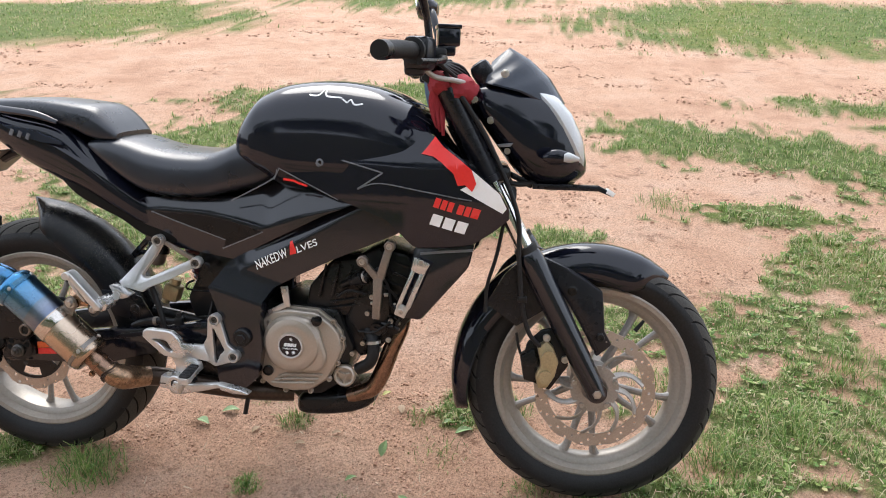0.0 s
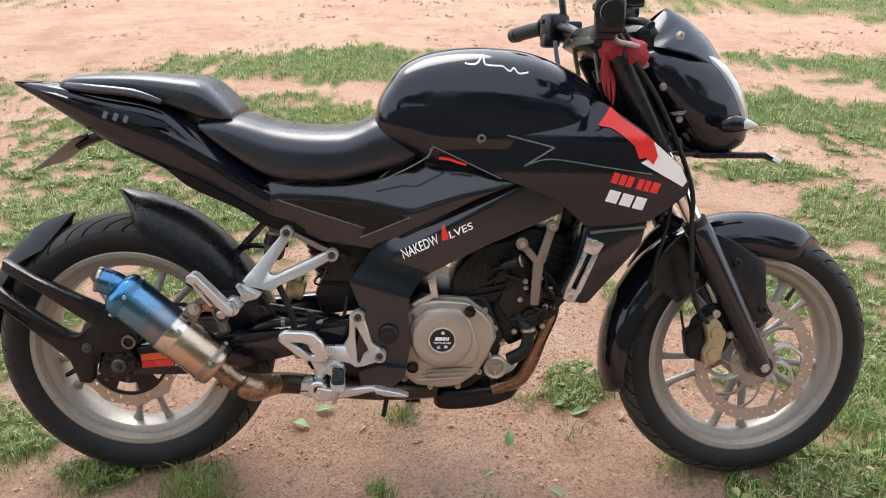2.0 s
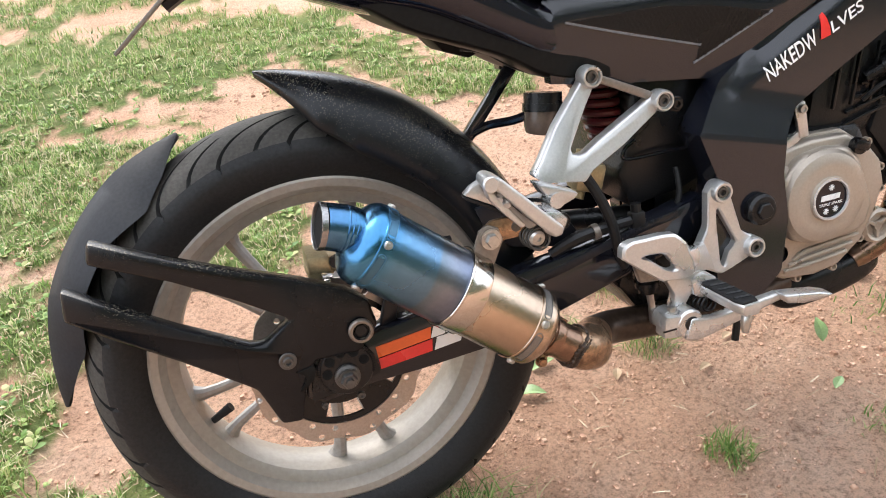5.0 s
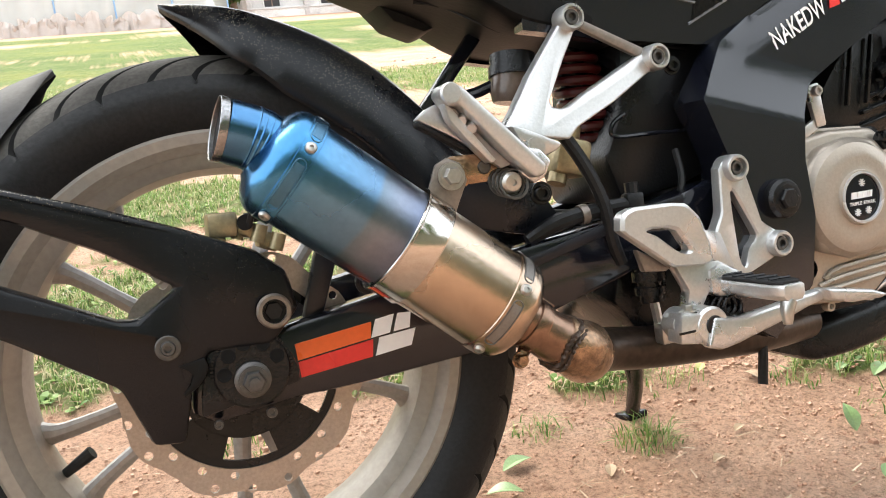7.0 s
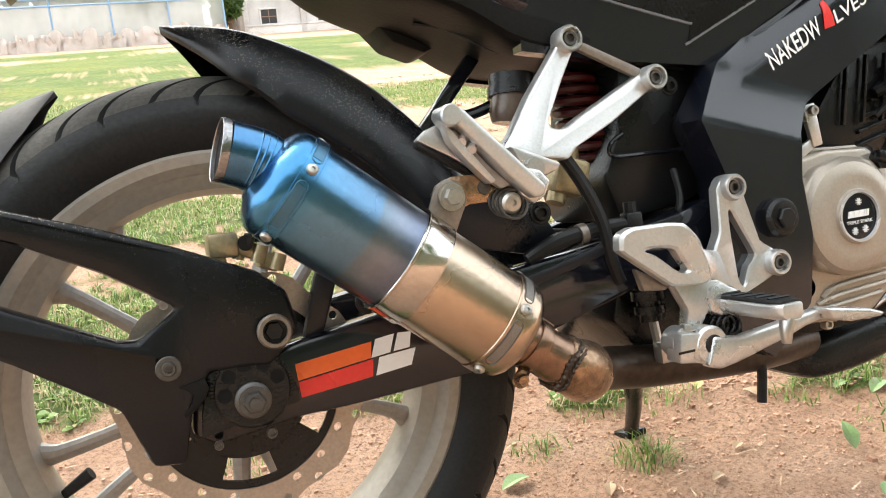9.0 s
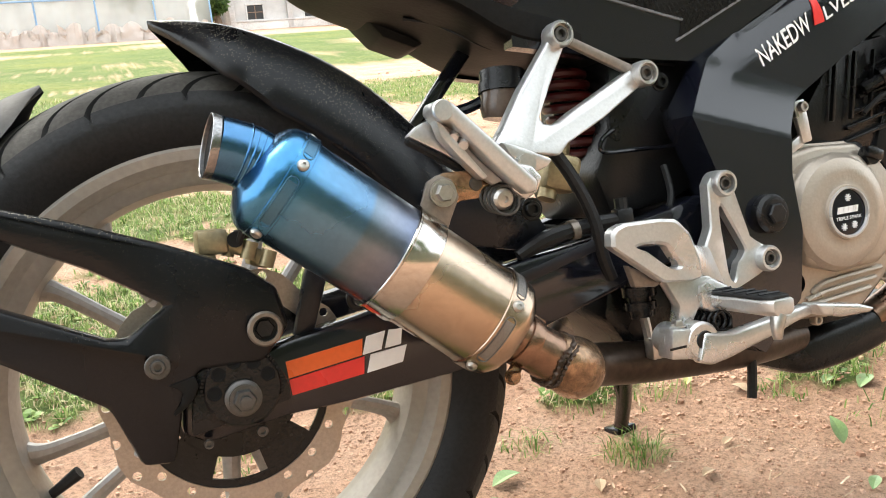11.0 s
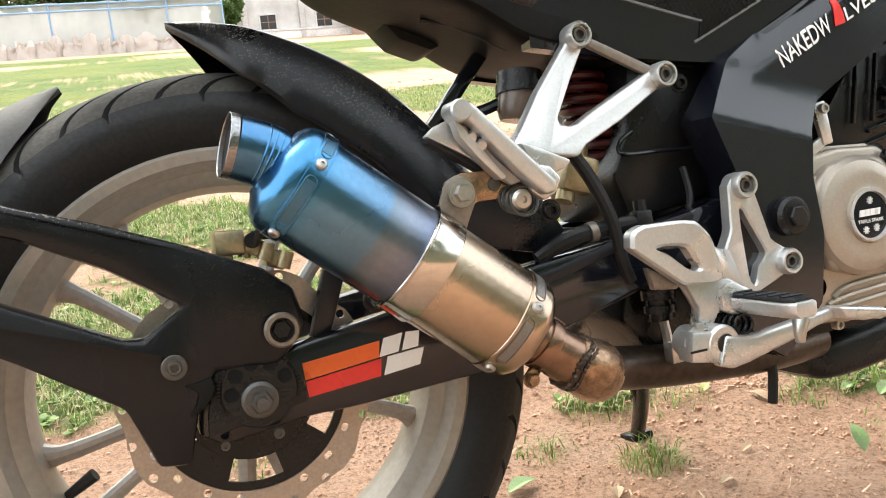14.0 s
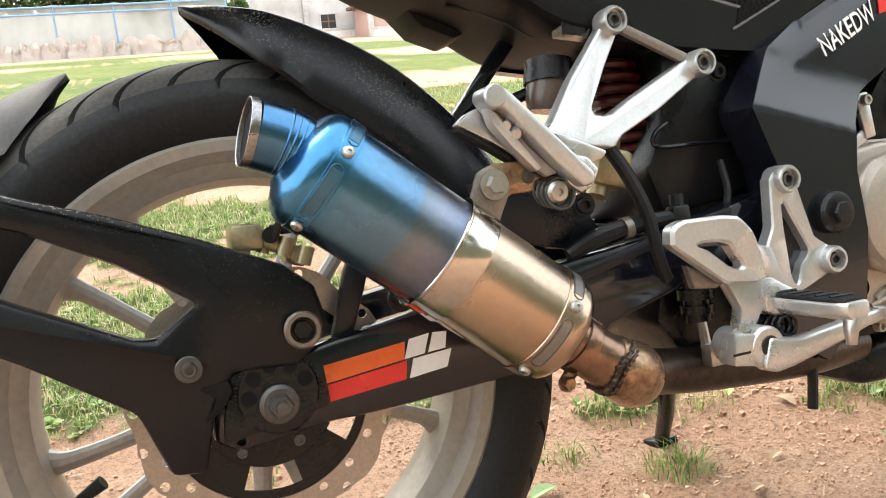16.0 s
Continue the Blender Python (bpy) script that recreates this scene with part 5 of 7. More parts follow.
bm = pierced([(0.3475, 0.3950), (0.3510, 0.3995), (0.3600, 0.4030), (0.4020, 0.4020), (0.4190, 0.3990), (0.4350, 0.3825), (0.4430, 0.3590), (0.4460, 0.3390), (0.4320, 0.3375), (0.3970, 0.3415), (0.3770, 0.3575), (0.3460, 0.3830)],
             [(0.3720, 0.3785), (0.3740, 0.3800), (0.3800, 0.3806), (0.3960, 0.3790), (0.4050, 0.3755), (0.4105, 0.3655), (0.4165, 0.3560), (0.4160, 0.3535), (0.4090, 0.3530), (0.4020, 0.3570), (0.3940, 0.3640), (0.3830, 0.3735)], -0.194, -0.180, 0.0025)
for v in bm.verts:  # the guard stands furthest out at its front end
    v.co.y += 0.20 * max(0.0, v.co.x - 0.425) + 0.05 * max(0.0, 0.375 - v.co.x)
sub("heel_guard", foot, bm, CAST, "cast heel guard with an oval opening")
bm = pierced([(0.4875, 0.4250), (0.4950, 0.4350), (0.5120, 0.4330), (0.5190, 0.4180), (0.5340, 0.3640), (0.5520, 0.3520), (0.5600, 0.3380), (0.5440, 0.3250), (0.5210, 0.3170), (0.5020, 0.3110), (0.4640, 0.3330), (0.4690, 0.3520), (0.4850, 0.3800)],
             [(0.4985, 0.4000), (0.5000, 0.4020), (0.5025, 0.4000), (0.5060, 0.3920), (0.5240, 0.3560), (0.5255, 0.3520), (0.5220, 0.3460), (0.5150, 0.3400), (0.5090, 0.3240), (0.5060, 0.3200), (0.5020, 0.3250), (0.5005, 0.3480), (0.4985, 0.3800)], -0.157, -0.143, 0.0018)
sub("side_plate", foot, bm, CAST, "triangular cast plate")
sub("web", foot, bevel_all(loft([[Vector(q) for q in ((0.436, -0.192, 0.372), (0.446, -0.186, 0.340), (0.446, -0.176, 0.340), (0.436, -0.180, 0.372))], [Vector(q) for q in ((0.478, -0.160, 0.362), (0.492, -0.160, 0.322), (0.492, -0.148, 0.322), (0.478, -0.148, 0.362))]]), 0.002), CAST)
sub("web", foot, bevel_all(prism([(0.4050, 0.3420), (0.4540, 0.3390), (0.4700, 0.3300), (0.4560, 0.3150), (0.4420, 0.3080), (0.4300, 0.2920), (0.4130, 0.2940), (0.4190, 0.3140)], -0.182, -0.166, 0.0), 0.003, 2), CAST)
sub("web", foot, prism([(0.3700, 0.3620), (0.3990, 0.3450), (0.4100, 0.3410), (0.4000, 0.3360), (0.3760, 0.3390)], -0.176, -0.166, 0.002), BRACKET)
for q in (FA, FB):
    sub("boss", foot, lathe([(0.0065, -0.010), (0.0132, -0.010), (0.0138, -0.004), (0.0138, 0.012), (0.0122, 0.015), (0.0098, 0.015), (0.0090, 0.009), (0.0065, 0.009)], q, (0, -1, 0), 32, closed=True), CAST)
    sub("boss_bolt", foot, bolt(q + Vector((0, -0.004, 0)), r=0.0074, h=0.009), DULLSTEEL)
rp = new("rider_peg")
rp.parent = bike
tagged(rp, "aluminium rider footpeg with a worn rubber pad")
G0, G1 = Vector((0.4640, -0.170, 0.3120)), Vector((0.4730, -0.262, 0.3100))
bm = loft([[c_ + Vector((x * w_, 0, z)) for x, z in ((-1, -0.003), (-0.7, -0.0075), (0.7, -0.0075), (1, -0.003), (1, 0.006), (0.8, 0.0080), (-0.8, 0.0080), (-1, 0.006))] for c_, w_ in ((G0, 0.011), (G0.lerp(G1, 0.2), 0.0135), (G0.lerp(G1, 0.85), 0.0150), (G1, 0.0115))])
sub("peg_bar", rp, bevel_all(bm, 0.0015), CAST)
bm = loft([[G0.lerp(G1, f_) + Vector((x * w_, 0, z)) for x, z in ((-1, 0.0075), (1, 0.0075), (0.9, 0.0110), (-0.9, 0.0110))] for f_, w_ in ((0.04, 0.0095), (0.2, 0.0120), (0.85, 0.0135), (0.97, 0.010))])
sub("peg_rubber", rp, bevel_all(bm, 0.001), RUBBER, "worn ribbed rubber pad")
for k in range(5):
    c_ = G0.lerp(G1, 0.16 + 0.16 * k) + Vector((0, 0, 0.0113))
    sub("rubber_rib", rp, tube([c_ + Vector((-0.010, 0, 0)), c_ + Vector((0.010, -0.004, 0))], 0.0016, 6, 1), DARK)
sub("feeler", rp, tube([(0.4700, -0.256, 0.302), (0.4660, -0.258, 0.294), (0.4650, -0.258, 0.282)], [0.0075, 0.0062, 0.0042], 14, 2), STEEL)
for k in range(4):
    sub("spring_coil", rp, tube([Vector((0.450 + 0.004 * k + 0.010 * math.cos(q), -0.176 - 0.004 * k, 0.292 + 0.010 * math.sin(q))) for q in [2 * math.pi * j / 14 for j in range(15)]], 0.0017, 6, 1), DARK)
sub("hinge_block", rp, bevel_all(prism([(0.4420, 0.3300), (0.4560, 0.3360), (0.4760, 0.3250), (0.4800, 0.3080), (0.4620, 0.2980), (0.4420, 0.3080)], -0.186, -0.164, 0.0), 0.003, 2), CAST)
pedal = new("brake_pedal")
pedal.parent = bike
tagged(pedal, "aluminium rear brake pedal")
sub("pivot", pedal, merge(lathe([(0, 0), (0.0190, 0), (0.0190, 0.026), (0.0165, 0.029), (0, 0.029)], (0.4250, -0.176, 0.2805), (0, -1, 0), 32), box(0.4030, -0.192, 0.2820, 0.026, 0.024, 0.029, 0.003, (0, 10, 0)), lathe([(0, 0), (0.0155, 0), (0.0155, 0.02), (0, 0.02)], (0.405, -0.172, 0.285), (0, -1, 0), 24)), CAST)
sub("pivot_plug", pedal, lathe([(0, 0), (0.0098, 0), (0.0090, 0.002), (0, 0.002)], (0.4265, -0.2045, 0.2815), (0, -1, 0), 24), DARK)
sub("clamp_slot", pedal, box(0.3960, -0.2043, 0.2800, 0.018, 0.001, 0.0022), DARK)
sub("clamp_bolt", pedal, hexnut((0.4080, -0.190, 0.2965), (0, 0, 1), 0.0062, 0.007), STEEL)
bm = bevel_all(prism([(0.4250, 0.2900), (0.4380, 0.2865), (0.4560, 0.2845), (0.4995, 0.2898), (0.5250, 0.2940), (0.5460, 0.2965), (0.5470, 0.2862), (0.5250, 0.2810), (0.5080, 0.2752), (0.4800, 0.2680), (0.4484, 0.2598), (0.4300, 0.2570), (0.4150, 0.2620)], -0.209, -0.194, 0.0), 0.0035, 3)
for v in bm.verts:
    v.co.y -= 0.09 * max(0.0, v.co.x - 0.44)
sub("lever", pedal, bm, CAST, "forged lever")
bm = bevel_all(prism([(0.5400, 0.2985), (0.5560, 0.2960), (0.5930, 0.2890), (0.6130, 0.2815), (0.6050, 0.2785), (0.5700, 0.2800), (0.5450, 0.2860)], -0.232, -0.208, 0.0), 0.0030, 3)
sub("toe_piece", pedal, bm, CAST)
part("master_cylinder", merge(tube([(0.410, -0.125, 0.345), (0.412, -0.126, 0.300)], [0.014, 0.013], 16, 1), tube([(0.411, -0.126, 0.332), (0.411, -0.126, 0.322)], 0.018, 16, 1), tube([(0.411, -0.126, 0.316), (0.411, -0.126, 0.308)], 0.0165, 16, 1)), DARK, bike, "black rear brake master cylinder")
part("push_rod", tube([(0.412, -0.128, 0.302), (0.414, -0.130, 0.275)], 0.005, 8, 1), STEEL, bike)
part("clevis", box(0.417, -0.134, 0.267, 0.016, 0.016, 0.022, 0.002), STEEL, bike)
part("clevis_pin", lathe([(0, 0), (0.005, 0), (0.004, 0.003), (0, 0.003)], (0.419, -0.142, 0.267), (0, -1, 0), 14), STEEL, bike)
part("brake_hose", tube([(0.335, -0.118, 0.485), (0.352, -0.126, 0.450), (0.366, -0.130, 0.410), (0.372, -0.130, 0.370), (0.38, -0.128, 0.345)], 0.0068, 10, 6), RUBBER, bike, "black rubber brake hose")
part("hydraulic_line", tube([(0.285, -0.118, 0.382), (0.32, -0.122, 0.396), (0.37, -0.124, 0.402), (0.405, -0.124, 0.403)], [0.007, 0.009, 0.008, 0.0065], 10, 4), DARK, bike)
part("line_collar", tube([(0.342, -0.123, 0.399), (0.350, -0.123, 0.400)], 0.0105, 12, 1), BRACKET, bike)
part("line_union", merge(box(0.404, -0.124, 0.402, 0.020, 0.016, 0.024, 0.004), tube([(0.404, -0.124, 0.41), (0.404, -0.124, 0.424)], 0.007, 10, 1)), DARK, bike)
part("clutch_cable", tube([(0.478, -0.10, 0.45), (0.474, -0.112, 0.42), (0.464, -0.115, 0.395), (0.462, -0.112, 0.36)], 0.004, 8, 5), RUBBER, bike)
part("chain_guard", prism([(0.20, 0.352), (0.30, 0.372), (0.40, 0.396), (0.46, 0.405), (0.46, 0.395), (0.40, 0.384), (0.30, 0.360), (0.20, 0.342)], -0.132, -0.118, 0.002), PLASTIC, bike)
part("lower_cradle", prism([(0.395, 0.335), (0.50, 0.35), (0.53, 0.25), (0.47, 0.228), (0.42, 0.245), (0.385, 0.30)], -0.095, 0.09, 0.008), DARK, bike)
part("pivot_cap", merge(lathe([(0, 0), (0.021, 0), (0.021, 0.008), (0.018, 0.012), (0.012, 0.013), (0, 0.013)], (0.567, -0.146, 0.384), (0, -1, 0), 28), hexnut((0.567, -0.158, 0.384), r=0.0115, h=0.006)), DARK, bike, "black swing arm pivot cap")
part("breather_hose", tube([(0.560, -0.10, 0.262), (0.560, -0.104, 0.22), (0.553, -0.106, 0.178)], 0.0055, 10, 4), RUBBER, bike, "black drain hose hanging free")
part("side_stand", merge(tube([(0.52, 0.11, 0.25), (0.575, 0.20, 0.13), (0.602, 0.27, 0.048)], [0.015, 0.012, 0.011], 12, 3), box(0.606, 0.283, 0.040, 0.040, 0.040, 0.012, 0.004, (-8, 0, 10))), DARK, bike, "black side stand resting on the soil")
part("stand_spring", tube([(0.50, 0.12, 0.22), (0.54, 0.17, 0.165), (0.575, 0.215, 0.11)], 0.0045, 8, 2), DARK, bike)

# ---- engine ----
engine = new("engine")
engine.parent = bike
tagged(engine, "single-cylinder engine with a champagne clutch cover")
engine.location = (-0.005, 0.006, -0.002)
COVER = [(0.598, 0.400), (0.612, 0.425), (0.636, 0.444), (0.676, 0.450), (0.735, 0.447), (0.772, 0.420), (0.790, 0.398), (0.797, 0.362), (0.780, 0.320), (0.760, 0.286), (0.722, 0.258), (0.683, 0.252), (0.630, 0.258), (0.603, 0.278), (0.596, 0.330)]
sub("crankcase", engine, prism([(0.56, 0.42), (0.64, 0.46), (0.78, 0.45), (0.82, 0.36), (0.80, 0.28), (0.74, 0.235), (0.60, 0.235), (0.545, 0.28)], -0.095, 0.13, 0.012), DARK)
sub("clutch_cover", engine, prism(COVER, -0.124, -0.090, 0.006, 3), CASE, "champagne cast clutch cover")
sub("cover_flange", engine, prism([(0.685 + (x - 0.685) * 1.035, 0.35 + (z - 0.35) * 1.035) for x, z in COVER], -0.106, -0.092, 0.002), CASE)
sub("cover_step", engine, bevel_all(prism([(0.610, 0.372), (0.622, 0.410), (0.650, 0.434), (0.690, 0.440), (0.726, 0.434), (0.744, 0.412), (0.765, 0.345), (0.757, 0.318), (0.738, 0.306), (0.68, 0.304), (0.635, 0.318)], -0.140, -0.118, 0.0), 0.009, 3), CASE)
sub("cover_dome", engine, lathe([(0, 0), (0.066, 0), (0.066, 0.006), (0.061, 0.013), (0.052, 0.0165), (0.044, 0.0175), (0.036, 0.0165), (0.031, 0.0175), (0.030, 0.021), (0.0275, 0.021), (0.0265, 0.0175), (0, 0.0175)], (0.684, -0.132, 0.372), (0, -1, 0), 56), CASE)
sub("cover_badge", engine, lathe([(0, 0), (0.0262, 0), (0.0255, 0.0022), (0, 0.0026)], (0.684, -0.1485, 0.372), (0, -1, 0), 40), GLOSS, "round black badge")
sub("badge_ring", engine, lathe([(0.0255, 0), (0.0292, 0), (0.0285, 0.003), (0.0262, 0.003)], (0.684, -0.1515, 0.372), (0, -1, 0), 40, closed=True), SILVERMARK)
for dx, w in ((-0.0155, 0.0072), (-0.0075, 0.0062), (-0.0005, 0.0062), (0.0068, 0.0020), (0.0098, 0.0034)):  # product mark as slanted bars
    bm = prism([(0.684 + dx, 0.3712), (0.684 + dx + w, 0.3712), (0.684 + dx + w + 0.0018, 0.3785), (0.684 + dx + 0.0018, 0.3785)], -0.1522, -0.1508)
    sub("badge_mark", engine, bm, WHITE)
lettering("TRIPLE SPARK", (0.6655, 0.3640), (0.7025, 0.3640), 0.0038, lambda x, z: -0.1506, WHITE, "white capitals round the badge", engine, 0.02)
for dx, dz in ((0.0015, 0.0160), (-0.0075, -0.0160), (0.0075, -0.0150)):
    bm = merge(*[bar((0.684 + dx - 0.0042 * math.cos(a), -0.1515, 0.372 + dz - 0.0042 * math.sin(a)), (0.684 + dx + 0.0042 * math.cos(a), -0.1515, 0.372 + dz + 0.0042 * math.sin(a)), 0.0005, 0.0005, 0.0012, 0.0) for a in (0.3, 1.09, 1.88, 2.66)])
    sub("badge_star", engine, bm, WHITE)
for k in range(3):
    z0 = 0.294 - 0.0105 * k
    sub("cover_rib", engine, tube([(0.646 - 0.008 * k, -0.124, z0 - 0.010 + 0.004 * k), (0.668, -0.1255, z0), (0.752 - 0.010 * k, -0.1245, z0 + 0.004)], 0.0036, 8, 3), CASE)
sub("oil_plug", engine, merge(lathe([(0.006, 0), (0.0125, 0), (0.0125, 0.006), (0.0105, 0.008), (0.010, 0.003), (0.006, 0.003)], (0.622, -0.123, 0.300), (0, -1, 0), 28, closed=True), lathe([(0, 0), (0.0095, 0), (0.008, 0.003), (0, 0.003)], (0.622, -0.1245, 0.300), (0, -1, 0), 20)), DARK, "dark oil level plug")
sub("filler_cap", engine, merge(lathe([(0, 0), (0.011, 0), (0.011, 0.012), (0, 0.012)], (0.742, -0.128, 0.430), (0, -1, 0), 18), box(0.742, -0.140, 0.432, 0.024, 0.010, 0.013, 0.003, (0, 20, 0))), DARK, "black oil filler cap")
for x, z in ((0.604, 0.268), (0.596, 0.345), (0.655, 0.449), (0.775, 0.425), (0.797, 0.385), (0.785, 0.325), (0.765, 0.285), (0.72, 0.252), (0.66, 0.25)):
    sub("case_bolt", engine, bolt((x, -0.108, z), r=0.0062, h=0.009), CASE)
sub("sensor_stub", engine, tube([(0.612, -0.10, 0.425), (0.634, -0.128, 0.412)], [0.008, 0.0105], 14, 1), CASE)
sub("clutch_arm", engine, merge(bar((0.66, -0.118, 0.503), (0.668, -0.118, 0.455), 0.009, 0.007, 0.007, 0.002), bar((0.622, -0.116, 0.437), (0.668, -0.116, 0.462), 0.006, 0.006, 0.006, 0.0015)), CAST, "bright clutch release arm")
sub("clutch_arm_bolt", engine, bolt((0.662, -0.122, 0.495), r=0.006, h=0.006), STEEL)
# cylinder and head lean forward
sub("cylinder", engine, prism([(0.70, 0.45), (0.80, 0.43), (0.865, 0.52), (0.845, 0.575), (0.76, 0.56), (0.71, 0.50)], -0.085, 0.085, 0.008), DARK)
sub("cylinder_head", engine, prism([(0.80, 0.43), (0.85, 0.36), (0.895, 0.40), (0.905, 0.48), (0.885, 0.53), (0.85, 0.555)], -0.09, 0.09, 0.008), DARK)
for k in range(6):
    z = 0.455 + 0.018 * k
    sub("cooling_rib", engine, box(0.79 + 0.012 * k, -0.086, z, 0.085, 0.010, 0.005, 0.0015, (0, -12, 0)), DARK)
for k in range(4):
    sub("lattice_rib", engine, bar((0.735 + 0.03 * k, -0.092, 0.475), (0.752 + 0.03 * k, -0.092, 0.555), 0.002, 0.002, 0.006, 0.0008), DARK)
sub("spark_cap", engine, merge(tube([(0.812, -0.095, 0.520), (0.846, -0.112, 0.535)], [0.013, 0.017], 16, 1), tube([(0.79, -0.09, 0.508), (0.815, -0.10, 0.52)], 0.008, 10, 1)), DARK)
sub("spark_cap_ring", engine, lathe([(0.008, 0), (0.014, 0), (0.013, 0.004), (0.008, 0.004)], (0.848, -0.113, 0.536), (0.85, -0.42, 0.3), 20, closed=True), SPOKE)
sub("radiator_hose", engine, tube([(0.85, -0.08, 0.40), (0.868, -0.105, 0.375), (0.862, -0.110, 0.335), (0.83, -0.10, 0.31)], 0.014, 12, 5), RUBBER)
sub("hose_clip", engine, tube([(0.868, -0.108, 0.385), (0.869, -0.109, 0.378)], 0.0165, 14, 1), STEEL)
sub("head_plug", engine, merge(lathe([(0, 0), (0.015, 0), (0.015, 0.008), (0, 0.008)], (0.872, -0.092, 0.408), (0, -1, 0), 20), hexnut((0.872, -0.10, 0.408), r=0.008, h=0.006)), DARK)
for x, z in ((0.85, 0.445), (0.905, 0.43), (0.84, 0.372), (0.88, 0.36), (0.815, 0.345), (0.86, 0.485), (0.9, 0.385)):
    sub("head_bolt", engine, bolt((x, -0.092, z), r=0.006, h=0.007), STEEL)
sub("water_pump", engine, merge(lathe([(0.014, 0), (0.026, 0), (0.026, 0.012), (0.022, 0.016), (0.018, 0.014), (0.016, 0.008), (0.014, 0.008)], (0.800, -0.098, 0.294), (0, -1, 0), 32, closed=True),
                                lathe([(0, 0), (0.016, 0), (0.016, 0.006), (0, 0.006)], (0.800, -0.098, 0.294), (0, -1, 0), 24), lathe([(0, 0), (0.006, 0), (0.006, 0.014), (0, 0.014)], (0.800, -0.098, 0.294), (0, -1, 0), 14)), CASE, "small round pump cover with webs")
for k in range(3):
    a = radians(30 + 120 * k)
    sub("pump_web", engine, bar((0.800, -0.108, 0.294), (0.800 + 0.019 * math.cos(a), -0.108, 0.294 + 0.019 * math.sin(a)), 0.0028, 0.0022, 0.008, 0.001), CASE)
sub("cylinder_front", engine, prism([(0.800, 0.560), (0.870, 0.600), (0.940, 0.585), (0.985, 0.520), (0.985, 0.455), (0.945, 0.430), (0.925, 0.395), (0.900, 0.385), (0.870, 0.350), (0.830, 0.330), (0.790, 0.380)], -0.080, 0.080, 0.010), DARK, "black front of the cylinder with its brackets")
for k in range(7):
    sub("front_fin", engine, box(0.935 - 0.007 * k, -0.084, 0.560 - 0.024 * k, 0.060, 0.010, 0.004, 0.001, (0, 18, 0)), DARK)
for q0, q1, r_ in (((0.865, -0.10, 0.548), (0.845, -0.115, 0.535), 0.014), ((0.905, -0.085, 0.470), (0.925, -0.098, 0.455), 0.010), ((0.885, -0.085, 0.420), (0.915, -0.100, 0.418), 0.008), ((0.850, -0.085, 0.395), (0.875, -0.100, 0.380), 0.010)):
    sub("sensor", engine, merge(tube([q0, q1], [r_, r_ * 0.8], 14, 1), tube([q1, Vector(q1) + Vector((0.012, -0.004, -0.004))], r_ * 0.5, 10, 1)), DARK)
for line in (((0.850, -0.098, 0.560), (0.880, -0.105, 0.545), (0.900, -0.100, 0.510), (0.905, -0.100, 0.470)), ((0.830, -0.095, 0.400), (0.870, -0.104, 0.405), (0.905, -0.100, 0.430)), ((0.780, -0.098, 0.480), (0.810, -0.106, 0.500), (0.850, -0.100, 0.490)), ((0.880, -0.098, 0.520), (0.915, -0.104, 0.495), (0.930, -0.098, 0.455), (0.915, -0.096, 0.415))):
    sub("wire", engine, tube(line, 0.0032, 8, 5), RUBBER)
for q in ((0.893, -0.094, 0.492), (0.915, -0.094, 0.470), (0.862, -0.094, 0.470), (0.922, -0.090, 0.425)):
    sub("clip", engine, box(*q, 0.010, 0.006, 0.008, 0.0015), STEEL)
sub("header_pipe", engine, tube([(0.895, -0.03, 0.460), (0.922, -0.045, 0.435), (0.920, -0.055, 0.400), (0.898, -0.060, 0.345), (0.878, -0.060, 0.288), (0.853, -0.060, 0.248), (0.80, -0.055, 0.222)], [0.0185, 0.0195, 0.0195, 0.0200, 0.0205, 0.0205, 0.0195], 20, 6), BROWN, "browned header pipe")
sub("belly_silencer", engine, body([(0.668, 0.205, 0.178, 0.05), (0.685, 0.222, 0.170, 0.068), (0.74, 0.232, 0.172, 0.074), (0.80, 0.240, 0.182, 0.074), (0.840, 0.248, 0.196, 0.068), (0.858, 0.245, 0.208, 0.05)], 28, 0.42, 0.4), DARK, "black under-engine exhaust chamber")
st = new("engine_stay")
st.parent = bike
tagged(st, "brownish Y-shaped engine stay")
sub("leg", st, bar((0.902, -0.122, 0.611), (0.880, -0.122, 0.535), 0.0085, 0.010, 0.010, 0.003), BRACKET)
sub("leg", st, bar((0.841, -0.124, 0.574), (0.874, -0.122, 0.536), 0.0075, 0.008, 0.010, 0.003), BRACKET)
sub("leg", st, bar((0.877, -0.122, 0.548), (0.872, -0.118, 0.440), 0.0115, 0.009, 0.010, 0.003), BRACKET)
for q in ((0.902, -0.122, 0.611), (0.841, -0.124, 0.574)):
    sub("eye", st, lathe([(0.006, -0.006), (0.0125, -0.006), (0.0125, 0.006), (0.0105, 0.008), (0.006, 0.008)], q, (0, -1, 0), 26, closed=True), BRACKET)
    sub("eye_bolt", st, bolt(Vector(q) + Vector((0, -0.002, 0)), r=0.0072, h=0.008), STEEL)
both("radiator_cover", prism([(0.962, 0.622), (1.03, 0.626), (1.092, 0.634), (1.080, 0.578), (0.978, 0.452), (0.930, 0.456), (0.918, 0.478), (0.945, 0.54)], -0.150, -0.10, 0.008, 2), SATIN, bike, "black radiator side cover")
part("radiator", box(0.99, 0, 0.55, 0.03, 0.24, 0.17, 0.004, (0, 25, 0)), DARK, bike)
part("cover_crease", strip([(0.975, 0.605), (1.03, 0.612), (1.088, 0.618)], lambda x, z: -0.150, 0.006, 0.002), GREYLINE, bike)
rs = new("radiator_stay")
rs.parent = bike
tagged(rs, "slotted aluminium radiator stay")
